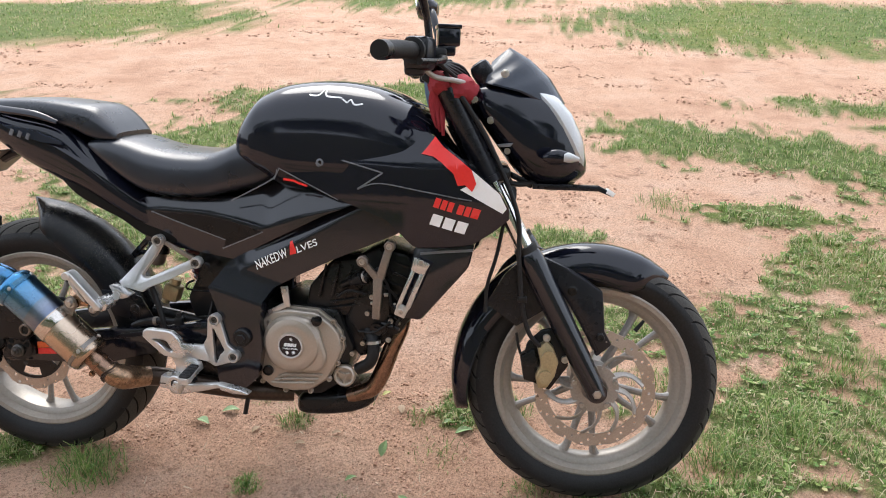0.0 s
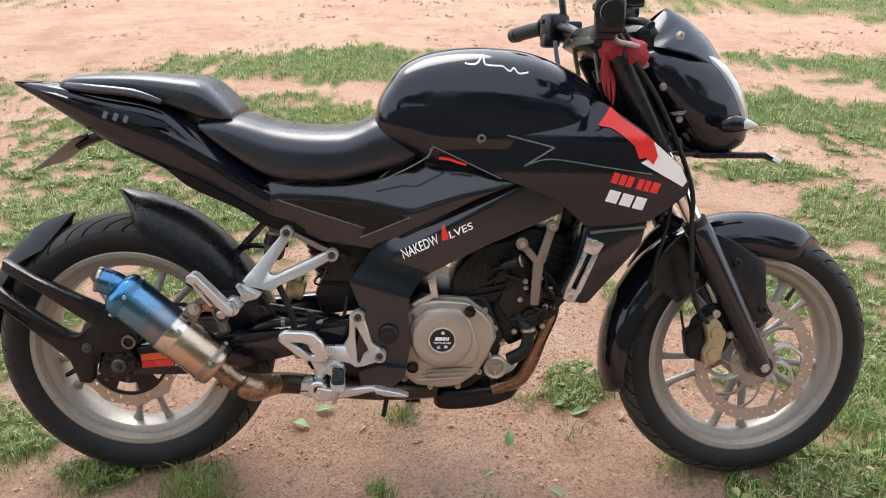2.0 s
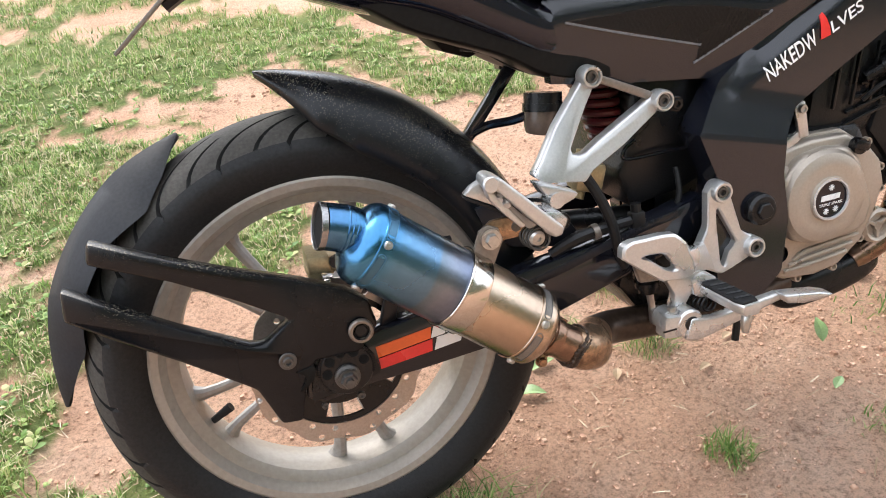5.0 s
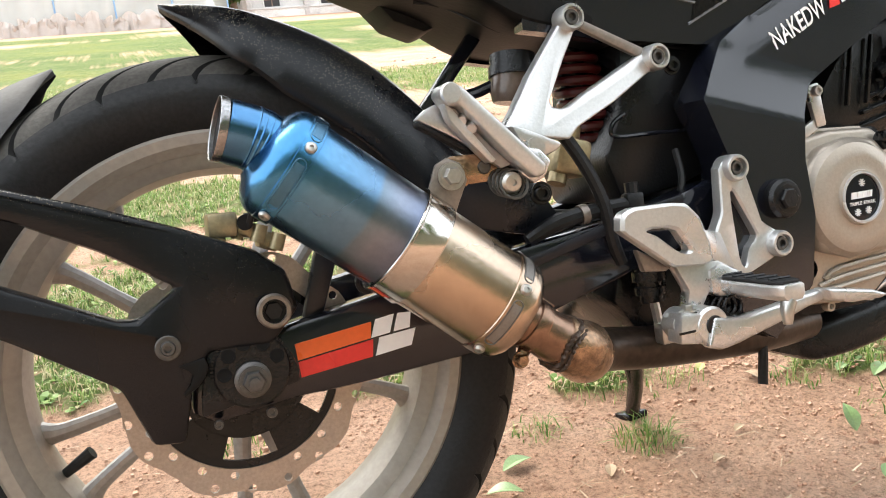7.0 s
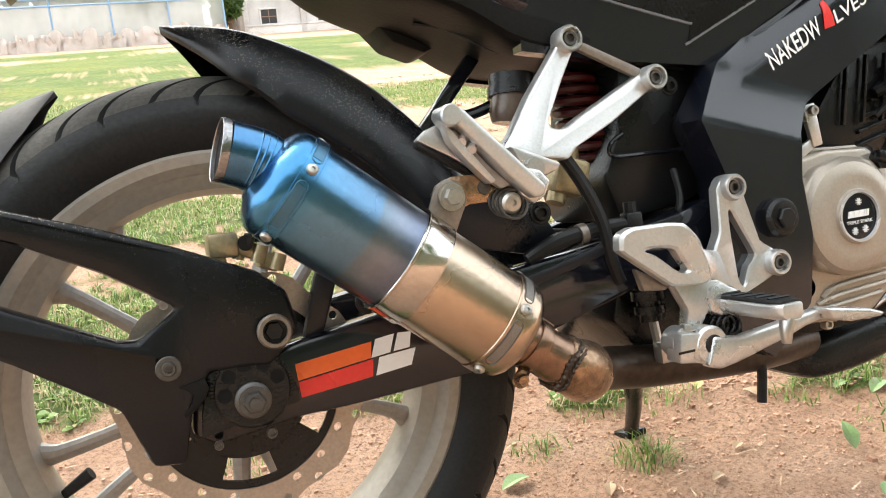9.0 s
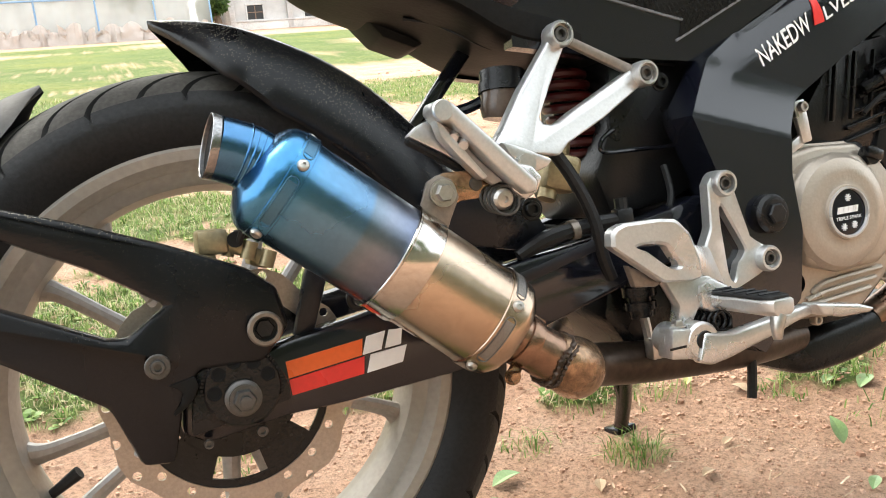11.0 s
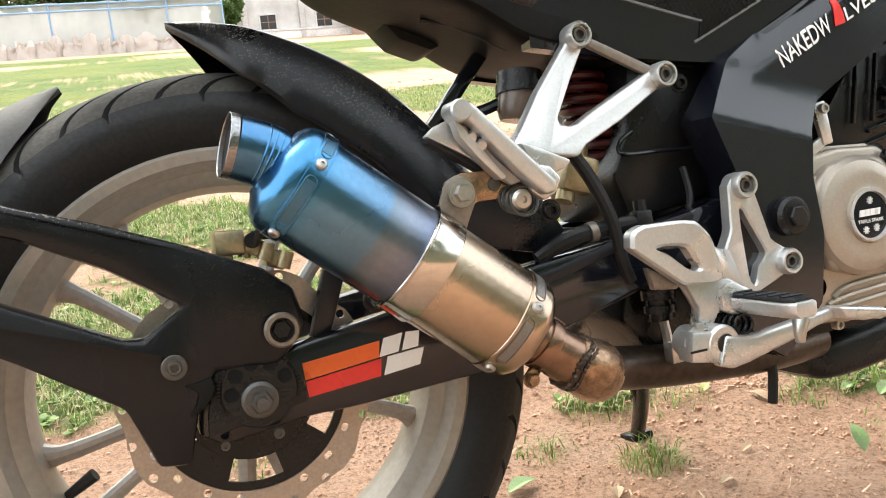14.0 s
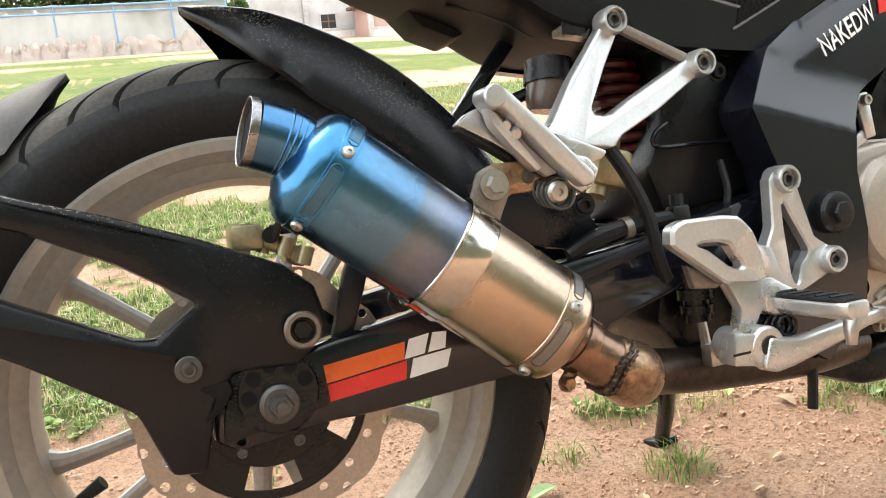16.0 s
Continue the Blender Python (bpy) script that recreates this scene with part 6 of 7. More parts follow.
sub("plate", rs, bar((0.983, -0.168, 0.594), (0.972, -0.168, 0.566), 0.019, 0.015, 0.008, 0.002), CAST)
sub("plate", rs, bar((0.964, -0.168, 0.570), (0.930, -0.168, 0.484), 0.0045, 0.0045, 0.008, 0.002), CAST)
sub("plate", rs, bar((0.985, -0.168, 0.568), (0.952, -0.168, 0.484), 0.0055, 0.0055, 0.008, 0.002), CAST)
sub("plate", rs, bar((0.944, -0.168, 0.492), (0.934, -0.168, 0.466), 0.014, 0.012, 0.008, 0.002), CAST)
for q in ((0.981, -0.172, 0.590), (0.938, -0.172, 0.478)):
    sub("stay_bolt", rs, bolt(q, r=0.006, h=0.005), STEEL)
part("tank_bolt", bolt((0.751, flank(0.751, 0.793) + 0.002, 0.793), r=0.008, h=0.006, collar=0.0115), GREYLINE, bike)

# ---- front end, turned with the steering ----
fork = new("front_fork")
fork.parent = bike
tagged(fork, "telescopic fork with black legs and chrome stanchions")


def leg_at(z, off=0.0):
    return 1.362 + (0.298 - z) * math.tan(RAKE) * 1.025 + off


for s in (-1, 1):
    y = 0.103 * s
    sub("stanchion", fork, tube([(leg_at(0.58), y, 0.58), (leg_at(0.80), y, 0.80)], 0.0185, 24, 1), CHROME, "chrome stanchion", TURNED)
    sub("upper_shroud", fork, tube([(leg_at(0.757), y, 0.757), (leg_at(0.95), y, 0.95)], [0.024, 0.026], 24, 1), PLASTIC, "black fork sleeve", TURNED)
    sub("sleeve_ring", fork, tube([(leg_at(0.770), y, 0.770), (leg_at(0.757), y, 0.757)], 0.0275, 24, 1), PLASTIC, "", TURNED)
    sub("fork_leg", fork, tube([(leg_at(0.607), y, 0.607), (leg_at(0.585), y, 0.585), (leg_at(0.45), y, 0.45), (leg_at(0.33), y, 0.33), (leg_at(0.285), y, 0.285)], [0.0235, 0.0295, 0.027, 0.024, 0.021], 24, 3), SATIN, "satin black fork leg", TURNED)
    sub("dust_seal", fork, tube([(leg_at(0.618), y, 0.618), (leg_at(0.602), y, 0.602)], 0.0255, 24, 1), RUBBER, "", TURNED)
    sub("axle_clamp", fork, tube([(1.363, y - 0.022 * s, 0.296), (1.363, y + 0.014 * s, 0.296)], 0.023, 24, 1), SATIN, "", TURNED)
    sub("axle_end", fork, hexnut((1.363, y + 0.014 * s, 0.296), (0, s, 0), 0.011, 0.010), STEEL, "", TURNED)
part("lower_yoke", prism([(1.03, 0.80), (1.15, 0.79), (1.15, 0.76), (1.06, 0.75)], -0.12, 0.12, 0.01), DARK, fork, "", TURNED)
part("top_yoke", box(0.995, 0, 0.958, 0.09, 0.25, 0.024, 0.006, (0, 28, 0)), DARK, fork, "", TURNED)
part("steering_head", tube([(1.02, 0, 0.93), (1.10, 0, 0.76)], 0.035, 20, 1), DARK, bike)
# front mudguard
rings = []
for k in range(37):
    f = k / 36
    a = 57 + 137 * f
    crest = np.interp(a, [57, 70, 95, 130, 160, 194], [0.304, 0.316, 0.324, 0.331, 0.330, 0.327])
    w = 0.066 * min(1.0, f / 0.12 + 0.22) * min(1.0, (1 - f) / 0.05 + 0.75)
    drop = np.interp(a, [57, 64, 76, 93, 110, 125, 150, 194], [0.030, 0.055, 0.085, 0.075, 0.062, 0.072, 0.058, 0.030])
    prof = [(0.0, 0.0), (0.4, 0.06), (0.7, 0.22), (0.9, 0.55), (1.0, 1.0)]
    prof = [(-s, d) for s, d in prof[:0:-1]] + prof
    def place(r, s):
        return FW + Vector((math.cos(radians(a)) * r, s, math.sin(radians(a)) * r))
    rings.append([place(crest - drop * d, s * w) for s, d in prof] + [place(crest - 0.004 - drop * d, s * (w - 0.004)) for s, d in prof[::-1]])
fm = new("front_mudguard")
fm.parent = bike
tagged(fm, "gloss black front mudguard with matt side brackets")
part("shell", loft(rings), GLOSS, fm, "", TURNED, 60)
for s in (-1, 1):
    bm = prism([(1.215, 0.600), (1.285, 0.572), (1.330, 0.545), (1.368, 0.520), (1.378, 0.43), (1.396, 0.398), (1.362, 0.368), (1.325, 0.435), (1.285, 0.50), (1.24, 0.56)], 0.062, 0.082, 0.006)
    if s < 0:
        bm2 = flipped(bm)
        bm.free()
        bm = bm2
    part("bracket", bm, PLASTIC, fm, "", TURNED)
    bm = skin([(1.21, 0.605), (1.15, 0.55), (1.11, 0.48)], [(1.26, 0.55), (1.24, 0.47), (1.18, 0.43)], lambda x, z: -0.070, 12, 5, 0.01)
    if s > 0:
        bm2 = flipped(bm)
        bm.free()
        bm = bm2
    part("rear_web", bm, PLASTIC, fm, "", TURNED)
part("bracket_bolt", bolt((1.368, -0.082, 0.415), r=0.009, h=0.005, collar=0.011), DARK, fm, "", TURNED)
part("bracket_bolt", bolt((1.30, -0.082, 0.52), r=0.009, h=0.005, collar=0.011), DARK, fm, "", TURNED)
# front caliper and hose
fc = new("front_caliper")
fc.parent = bike
tagged(fc, "gold two-piston front brake caliper")
sub("caliper_body", fc, merge(prism([(1.226, 0.395), (1.246, 0.412), (1.262, 0.395), (1.275, 0.365), (1.268, 0.330), (1.252, 0.303), (1.232, 0.300), (1.224, 0.33), (1.236, 0.355)], -0.118, -0.092, 0.005), tube([(1.252, -0.115, 0.375), (1.252, -0.127, 0.375)], 0.016, 18, 1), tube([(1.246, -0.115, 0.330), (1.246, -0.127, 0.330)], 0.015, 18, 1)), GOLD, "", TURNED)
sub("caliper_bracket", fc, prism([(1.205, 0.40), (1.235, 0.43), (1.285, 0.44), (1.30, 0.35), (1.26, 0.29), (1.215, 0.31), (1.195, 0.35)], -0.094, -0.084, 0.004), DARK, "", TURNED)
sub("rear_half", fc, prism([(1.19, 0.37), (1.222, 0.39), (1.235, 0.35), (1.225, 0.31), (1.20, 0.315)], -0.105, -0.07, 0.005), DARK, "", TURNED)
for q in ((1.245, -0.118, 0.420), (1.268, -0.094, 0.437), (1.290, -0.094, 0.365)):
    sub("caliper_bolt", fc, bolt(q, r=0.0085, h=0.008), STEEL, "", TURNED)
part("front_brake_hose", tube([(1.00, -0.12, 0.985), (1.09, -0.125, 0.86), (1.165, -0.128, 0.70), (1.175, -0.128, 0.60), (1.186, -0.125, 0.50), (1.205, -0.118, 0.43), (1.235, -0.112, 0.395)], 0.0052, 10, 6), RUBBER, bike, "black front brake hose", TURNED)
part("hose_clip", box(1.187, -0.125, 0.505, 0.020, 0.014, 0.014, 0.003), DARK, bike, "", TURNED)
part("speed_cable", tube([(1.145, -0.10, 0.70), (1.128, -0.11, 0.60), (1.110, -0.11, 0.53), (1.108, -0.11, 0.47)], 0.0042, 8, 6), RUBBER, bike, "", TURNED)
part("sensor_wire", tube([(1.18, -0.09, 0.42), (1.195, -0.09, 0.365), (1.235, -0.09, 0.335)], 0.003, 8, 5), RUBBER, bike, "", TURNED)

# headlamp cowl, screen, indicator
hl = new("headlamp_unit")
hl.parent = bike
tagged(hl, "wolf-faced black headlamp cowl with a clear lens")
COWL = [(1.062, 0.960, 0.918, 0.085), (1.085, 0.972, 0.878, 0.108), (1.125, 0.976, 0.824, 0.118), (1.165, 0.972, 0.775, 0.118), (1.205, 0.962, 0.748, 0.112), (1.245, 0.942, 0.742, 0.102), (1.275, 0.912, 0.748, 0.088), (1.300, 0.868, 0.758, 0.068), (1.315, 0.825, 0.770, 0.045), (1.322, 0.795, 0.780, 0.02)]
part("cowl", body(COWL, 36, 0.72, 0.45), GLOSS, hl, "", TURNED)


def cowl_point(x, a, off):
    """A place on the cowl's skin at way x and angle a from its crown, lifted by off."""
    zt, zb, w = (np.interp(x, [c[0] for c in COWL], [c[k] for c in COWL]) for k in (1, 2, 3))
    zm = zb + (zt - zb) * 0.45
    cy, cz = math.sin(radians(a)), math.cos(radians(a))
    return Vector((x + off, (w + off) * math.copysign(abs(cy) ** 0.72, cy), zm + (zt - zm + off) * abs(cz) ** 0.72 if cz > 0 else zm - (zm - zb) * abs(cz) ** 0.72))


def cowl_lens(s):
    rows = []
    for k in range(17):
        f = k / 16
        x = 1.188 + 0.128 * f
        a0, a1 = np.interp(f, [0, 0.25, 0.6, 1], [26, 14, 18, 40]), np.interp(f, [0, 0.25, 0.6, 0.85, 1], [32, 50, 78, 96, 100])
        rows.append([cowl_point(x, s * (a0 + (a1 - a0) * j / 8), 0.0035 if 0 < j < 8 and 0 < k < 16 else -0.002) for j in range(9)])
    return loft(rows, cap=False, closed=False)


for s in (-1, 1):
    part("lens", cowl_lens(s), LENS, hl, "clear headlamp lens", TURNED)
scr = []
for k in range(15):
    f = k / 14
    x = np.interp(f, [0, 0.35, 0.7, 1], [1.140, 1.185, 1.232, 1.268])
    z = np.interp(f, [0, 0.35, 0.7, 1], [1.048, 1.024, 0.984, 0.930])
    w = np.interp(f, [0, 0.12, 0.4, 0.7, 1], [0.022, 0.060, 0.104, 0.108, 0.070])
    back = np.interp(f, [0, 0.3, 0.6, 1], [0.035, 0.088, 0.090, 0.020])
    lo = np.interp(f, [0, 0.3, 0.6, 1], [0.030, 0.060, 0.036, 0.012])
    scr.append([Vector((x - back * abs(s) ** 2.0, w * s, z - lo * abs(s) ** 2.2)) for s in [j / 9 for j in range(-9, 10)]])
bm = loft(scr, cap=False, closed=False)
g = bmesh.ops.extrude_face_region(bm, geom=bm.faces[:])
for v in [q for q in g["geom"] if isinstance(q, bmesh.types.BMVert)]:
    v.co += Vector((-0.004, 0, -0.003))
part("fly_screen", bm, SMOKE, hl, "smoked fly screen", TURNED)
for c, r in (((1.128, -0.116, 0.986), 0.009), ((1.066, -0.100, 0.930), 0.008), ((1.102, -0.112, 0.888), 0.008), ((1.140, -0.110, 0.824), 0.007)):
    part("cowl_screw", bolt(c, r=r * 0.7, h=0.005, collar=r), STEEL, hl, "", TURNED)
part("cowl_vent", prism([(1.118, 0.838), (1.152, 0.842), (1.146, 0.834), (1.124, 0.832)], -0.119, -0.108, 0.001), GREYLINE, hl, "", TURNED)
for s in (-1, 1):
    part("indicator", body([(1.215, 0.822, 0.806, 0.010), (1.232, 0.833, 0.800, 0.018), (1.255, 0.832, 0.800, 0.017), (1.285, 0.818, 0.808, 0.006)], 20, 0.8, 0.5), GLOSS, hl, "", TURNED @ Matrix.Translation((0, 0.135 * s, 0)))
    part("indicator_lens", body([(1.256, 0.829, 0.803, 0.0165), (1.272, 0.826, 0.805, 0.013), (1.290, 0.817, 0.810, 0.004)], 18, 0.85, 0.5), LENS, hl, "clear indicator lens", TURNED @ Matrix.Translation((0.001, 0.136 * s, 0)))
    part("indicator_stalk", tube([(1.235, 0.08 * s, 0.805), (1.243, 0.125 * s, 0.812)], 0.008, 10, 1), PLASTIC, hl, "", TURNED)
part("lower_jaw", body([(1.20, 0.79, 0.742, 0.05), (1.25, 0.80, 0.736, 0.06), (1.285, 0.79, 0.745, 0.045), (1.30, 0.775, 0.755, 0.02)], 20, 0.5, 0.5), PLASTIC, hl, "", TURNED)
part("plate_strap", merge(bar((1.15, -0.05, 0.772), (1.20, -0.06, 0.748), 0.006, 0.007, 0.02, 0.002), bar((1.20, -0.06, 0.748), (1.345, -0.065, 0.748), 0.006, 0.006, 0.03, 0.002), bar((1.34, -0.065, 0.750), (1.374, -0.065, 0.735), 0.006, 0.004, 0.03, 0.002)), PLASTIC, hl, "black strap of the front plate", TURNED)
part("strap_tip", bar((1.362, -0.066, 0.744), (1.378, -0.066, 0.735), 0.0055, 0.005, 0.032, 0.001), WHITE, hl, "", TURNED)
part("wiring", tube([(1.08, -0.06, 0.80), (1.12, -0.08, 0.765), (1.17, -0.085, 0.752), (1.22, -0.05, 0.76)], 0.006, 8, 5), RUBBER, hl, "", TURNED)

# ---- handlebar ----
hb = new("handlebar")
hb.parent = bike
tagged(hb, "black clip-on handlebar with rubber grips")
for s in (-1, 1):
    part("bar_tube", tube([(0.985, 0.07 * s, 0.985), (0.972, 0.13 * s, 1.008), (0.950, 0.22 * s, 1.018), (0.905, 0.385 * s, 1.008)], 0.011, 14, 5), DARK, hb, "", TURNED)
    part("grip", tube([(0.942, 0.255 * s, 1.018), (0.922, 0.325 * s, 1.014), (0.904, 0.388 * s, 1.008)], [0.0165, 0.0175, 0.0175], 20, 4), RUBBER, hb, "ribbed rubber grip", TURNED)
    part("bar_end", tube([(0.905, 0.384 * s, 1.008), (0.898, 0.410 * s, 1.006)], [0.0185, 0.0180], 20, 1), DARK, hb, "", TURNED)
    part("grip_flange", tube([(0.945, 0.243 * s, 1.018), (0.942, 0.252 * s, 1.018)], 0.026, 20, 1), RUBBER, hb, "", TURNED)
    part("switch_box", merge(box(0.955, 0.212 * s, 1.015, 0.056, 0.056, 0.066, 0.012, (0, 0, 16 * s)), box(0.945, 0.208 * s, 0.986, 0.040, 0.045, 0.030, 0.008)), PLASTIC, hb, "black switch box", TURNED)
    part("switch_button", box(0.930, 0.212 * s, 1.030, 0.014, 0.018, 0.014, 0.004), DARK, hb, "", TURNED)
    part("lever", tube([(0.99, 0.19 * s, 1.008), (1.005, 0.24 * s, 1.004), (0.995, 0.31 * s, 0.995), (0.968, 0.395 * s, 0.988)], [0.010, 0.008, 0.0065, 0.0075], 10, 5, 0.7), DARK, hb, "black lever", TURNED)
    part("lever_perch", box(0.985, 0.178 * s, 1.014, 0.045, 0.040, 0.030, 0.006), DARK, hb, "", TURNED)
    part("mirror_stem", tube([(0.972, 0.198 * s, 1.04), (0.965, 0.205 * s, 1.09), (0.950, 0.245 * s, 1.14), (0.935, 0.285 * s, 1.16)], [0.008, 0.0075, 0.011, 0.014], 12, 5), PLASTIC, hb, "", TURNED)
    shell = body([(0.905, 1.165, 1.155, 0.045), (0.915, 1.188, 1.138, 0.070), (0.94, 1.19, 1.140, 0.068), (0.96, 1.175, 1.152, 0.045)], 20, 0.8, 0.5)
    part("mirror_shell", shell, PLASTIC, hb, "black mirror shell", TURNED @ Matrix.Translation((0, 0.315 * s, 0)))
    part("mirror_glass", lathe([(0, 0), (0.024, 0), (0.024, 0.002), (0, 0.002)], (0.9085, 0.315 * s, 1.163), (-1, 0, -0.12), 28), MIRROR, hb, "mirror glass", TURNED @ Matrix.Translation((0, 0.315 * s, 0)) @ Matrix.Diagonal((1, 2.4, 1, 1)) @ Matrix.Translation((0, -0.315 * s, 0)))
part("brake_reservoir", merge(box(1.008, -0.158, 1.052, 0.046, 0.040, 0.036, 0.004, (0, 0, 10)), box(1.008, -0.158, 1.073, 0.050, 0.044, 0.008, 0.002, (0, 0, 10)), box(1.005, -0.158, 1.026, 0.038, 0.034, 0.020, 0.004)), GLOSS, hb, "square black brake fluid reservoir", TURNED)
part("instrument_panel", box(1.085, 0, 0.985, 0.045, 0.14, 0.06, 0.012, (0, -35, 0)), PLASTIC, hl, "", TURNED)
for k in range(5):
    y = -0.05 - 0.014 * k
    part("cable", tube([(0.985, -0.14 - 0.01 * k, 1.005), (1.035, y, 1.00 - 0.008 * k), (1.06, y + 0.03, 0.955), (1.05, y + 0.05, 0.90)], 0.0038 + 0.0004 * (k % 3), 8, 6), RUBBER, hb, "", TURNED)
    part("cable", tube([(0.985, 0.14 + 0.01 * k, 1.005), (1.02, 0.08 + 0.012 * k, 0.965 - 0.008 * k), (1.04, 0.04, 0.93), (1.04, 0.02, 0.88)], 0.004, 8, 5), RUBBER, hb, "", TURNED)
part("throttle_cable", tube([(0.965, -0.195, 0.985), (0.985, -0.17, 0.972), (1.02, -0.14, 0.968), (1.055, -0.11, 0.962)], 0.0055, 10, 5), SPOKE, hb, "grey sheathed cable", TURNED)
part("bar_clamp", box(0.985, 0, 0.985, 0.05, 0.20, 0.03, 0.008, (0, 28, 0)), DARK, hb, "", TURNED)

# red cloth knotted round the fork top, with tassels
cl = tagged(new("knotted_cloth"), "red cloth knotted round the fork top", "cloth")
cl.matrix_world = bike.matrix_world
def lump(c, rx, ry, rz, seed, n=20, m=12, amp=0.16):
    rings = []
    for j in range(m + 1):
        t = math.pi * j / m
        ring = []
        for i in range(n):
            a = 2 * math.pi * i / n
            d = Vector((math.cos(a) * math.sin(t), math.sin(a) * math.sin(t), math.cos(t)))
            k = 1 + amp * noise.noise(d * 2.2 + Vector((seed, 0, 0))) + amp * 0.6 * math.sin(6 * a + 5 * t + seed)* math.sin(t)
            ring.append(Vector(c) + Vector((d.x * rx, d.y * ry, d.z * rz)) * k)
        rings.append(ring)
    bm = loft(rings)
    bmesh.ops.remove_doubles(bm, verts=bm.verts, dist=1e-4)
    return bm


part("wrap", lump((1.030, -0.088, 0.950), 0.042, 0.046, 0.034, 1.0), CLOTH, cl, "", TURNED)
part("knot", lump((0.990, -0.112, 0.962), 0.024, 0.024, 0.026, 4.0), CLOTH, cl, "", TURNED)
for k in range(3):
    p = [(0.985 + 0.008 * k, -0.115 + 0.01 * k, 0.955), (0.976 + 0.010 * k, -0.120 + 0.008 * k, 0.925), (0.982 + 0.009 * k, -0.112, 0.89), (0.990 + 0.006 * k, -0.108, 0.868 - 0.008 * k)]
    part("tail", tube(p, [0.011, 0.009, 0.0075, 0.004], 10, 5, 0.45), CLOTH, cl, "", TURNED)
strap_c = [pbr("blue_tassel", (0.16, 0.22, 0.32), 0.8), pbr("yellow_tassel", (0.45, 0.33, 0.12), 0.8), pbr("pale_tassel", (0.5, 0.5, 0.48), 0.8)]
for k in range(3):
    tas = tagged(new("ribbon_tassel"), ("faded blue", "dull yellow", "pale grey")[k] + " ribbon tied to the handlebar", "ribbon", "ribbons on the handlebar")
    tas.matrix_world = bike.matrix_world
    part("ribbon", tube([(0.945 + 0.014 * k, 0.16 - 0.10 * k, 0.985), (0.950 + 0.016 * k, 0.155 - 0.10 * k, 0.945), (0.962 + 0.014 * k, 0.15 - 0.1 * k, 0.895)], [0.008, 0.009, 0.007], 8, 5, 0.35), strap_c[k], tas, "", TURNED)

# script badge on the tank: a plain row of slanted silver strokes
def tank_side(x, z):
    zt = np.interp(x, [0.61, 0.66, 0.75, 0.84, 0.90, 0.95, 1.0], [0.938, 0.955, 0.964, 0.956, 0.938, 0.913, 0.870])
    w = np.interp(x, [0.61, 0.66, 0.75, 0.84, 0.90, 0.95, 1.0], [0.138, 0.146, 0.150, 0.156, 0.158, 0.156, 0.145])
    zm = 0.71 + (zt - 0.71) * 0.35
    c = min(1.0, max(0.0, (z - zm) / (zt - zm))) ** (1 / 0.66)
    return -w * math.sqrt(max(0.0, 1 - c * c)) ** 0.66


script = [(0.694, 0.928), (0.702, 0.942), (0.716, 0.952), (0.722, 0.944), (0.708, 0.938), (0.728, 0.933), (0.742, 0.936), (0.752, 0.951), (0.756, 0.934), (0.772, 0.931), (0.790, 0.930), (0.804, 0.921), (0.812, 0.927), (0.822, 0.917), (0.840, 0.919)]
part("silver_script", strip(script, tank_side, 0.0036, 0.0014, 5), SILVERMARK, bike, "silver script-like flourish")
for k in range(3):
    part("silver_bar", strip([(0.005 + 0.02 * k, 0.820 - 0.004 * k), (0.011 + 0.02 * k, 0.833 - 0.004 * k)], lambda x, z: -0.1125, 0.009, 0.002, 4), GREYLINE, bike)
part("red_stroke", strip([(0.668, 0.752), (0.69, 0.750), (0.70, 0.746), (0.722, 0.740)], on_flank(0.001), 0.005, 0.002, 4), RED, bike)

# ---- grass, litter and clods ----
def leafy(name, stops, rough=0.6, trans=0.0):
    m = bpy.data.materials.new(name)
    m.use_nodes = True
    n, l = m.node_tree.nodes, m.node_tree.links
    b = n["Principled BSDF"]
    g = n.new("ShaderNodeNewGeometry")
    r = n.new("ShaderNodeValToRGB")
    e = r.color_ramp.elements
    while len(e) < len(stops):
        e.new(0.5)
    for k, (p, c) in enumerate(stops):
        e[k].position, e[k].color = p, (*c, 1)
    l.new(g.outputs["Random Per Island"], r.inputs[0])
    l.new(r.outputs[0], b.inputs["Base Color"])
    b.inputs["Roughness"].default_value = rough
    b.inputs["Specular IOR Level"].default_value = 0.3
    if trans:
        b.inputs["Subsurface Weight"].default_value = 0.0
        tr = n.new("ShaderNodeBsdfTranslucent")
        l.new(r.outputs[0], tr.inputs[0])
        mx = n.new("ShaderNodeMixShader")
        mx.inputs[0].default_value = trans
        l.new(b.outputs[0], mx.inputs[1])
        l.new(tr.outputs[0], mx.inputs[2])
        l.new(mx.outputs[0], n["Material Output"].inputs[0])
    return m


BLADE = leafy("grass_blades", [(0.0, (0.06, 0.11, 0.025)), (0.25, (0.20, 0.32, 0.08)), (0.52, (0.32, 0.43, 0.14)), (0.68, (0.45, 0.45, 0.22)), (0.82, (0.58, 0.49, 0.31)), (1.0, (0.66, 0.55, 0.38))], 0.55, 0.3)
LUSH = leafy("lush_blades", [(0.0, (0.08, 0.16, 0.035)), (0.4, (0.16, 0.27, 0.06)), (0.7, (0.29, 0.38, 0.11)), (0.85, (0.45, 0.45, 0.2)), (1.0, (0.60, 0.50, 0.30))], 0.5, 0.3)
STRAWS = leafy("dry_straw", [(0.0, (0.22, 0.14, 0.08)), (0.5, (0.42, 0.30, 0.19)), (1.0, (0.62, 0.50, 0.36))], 0.8)
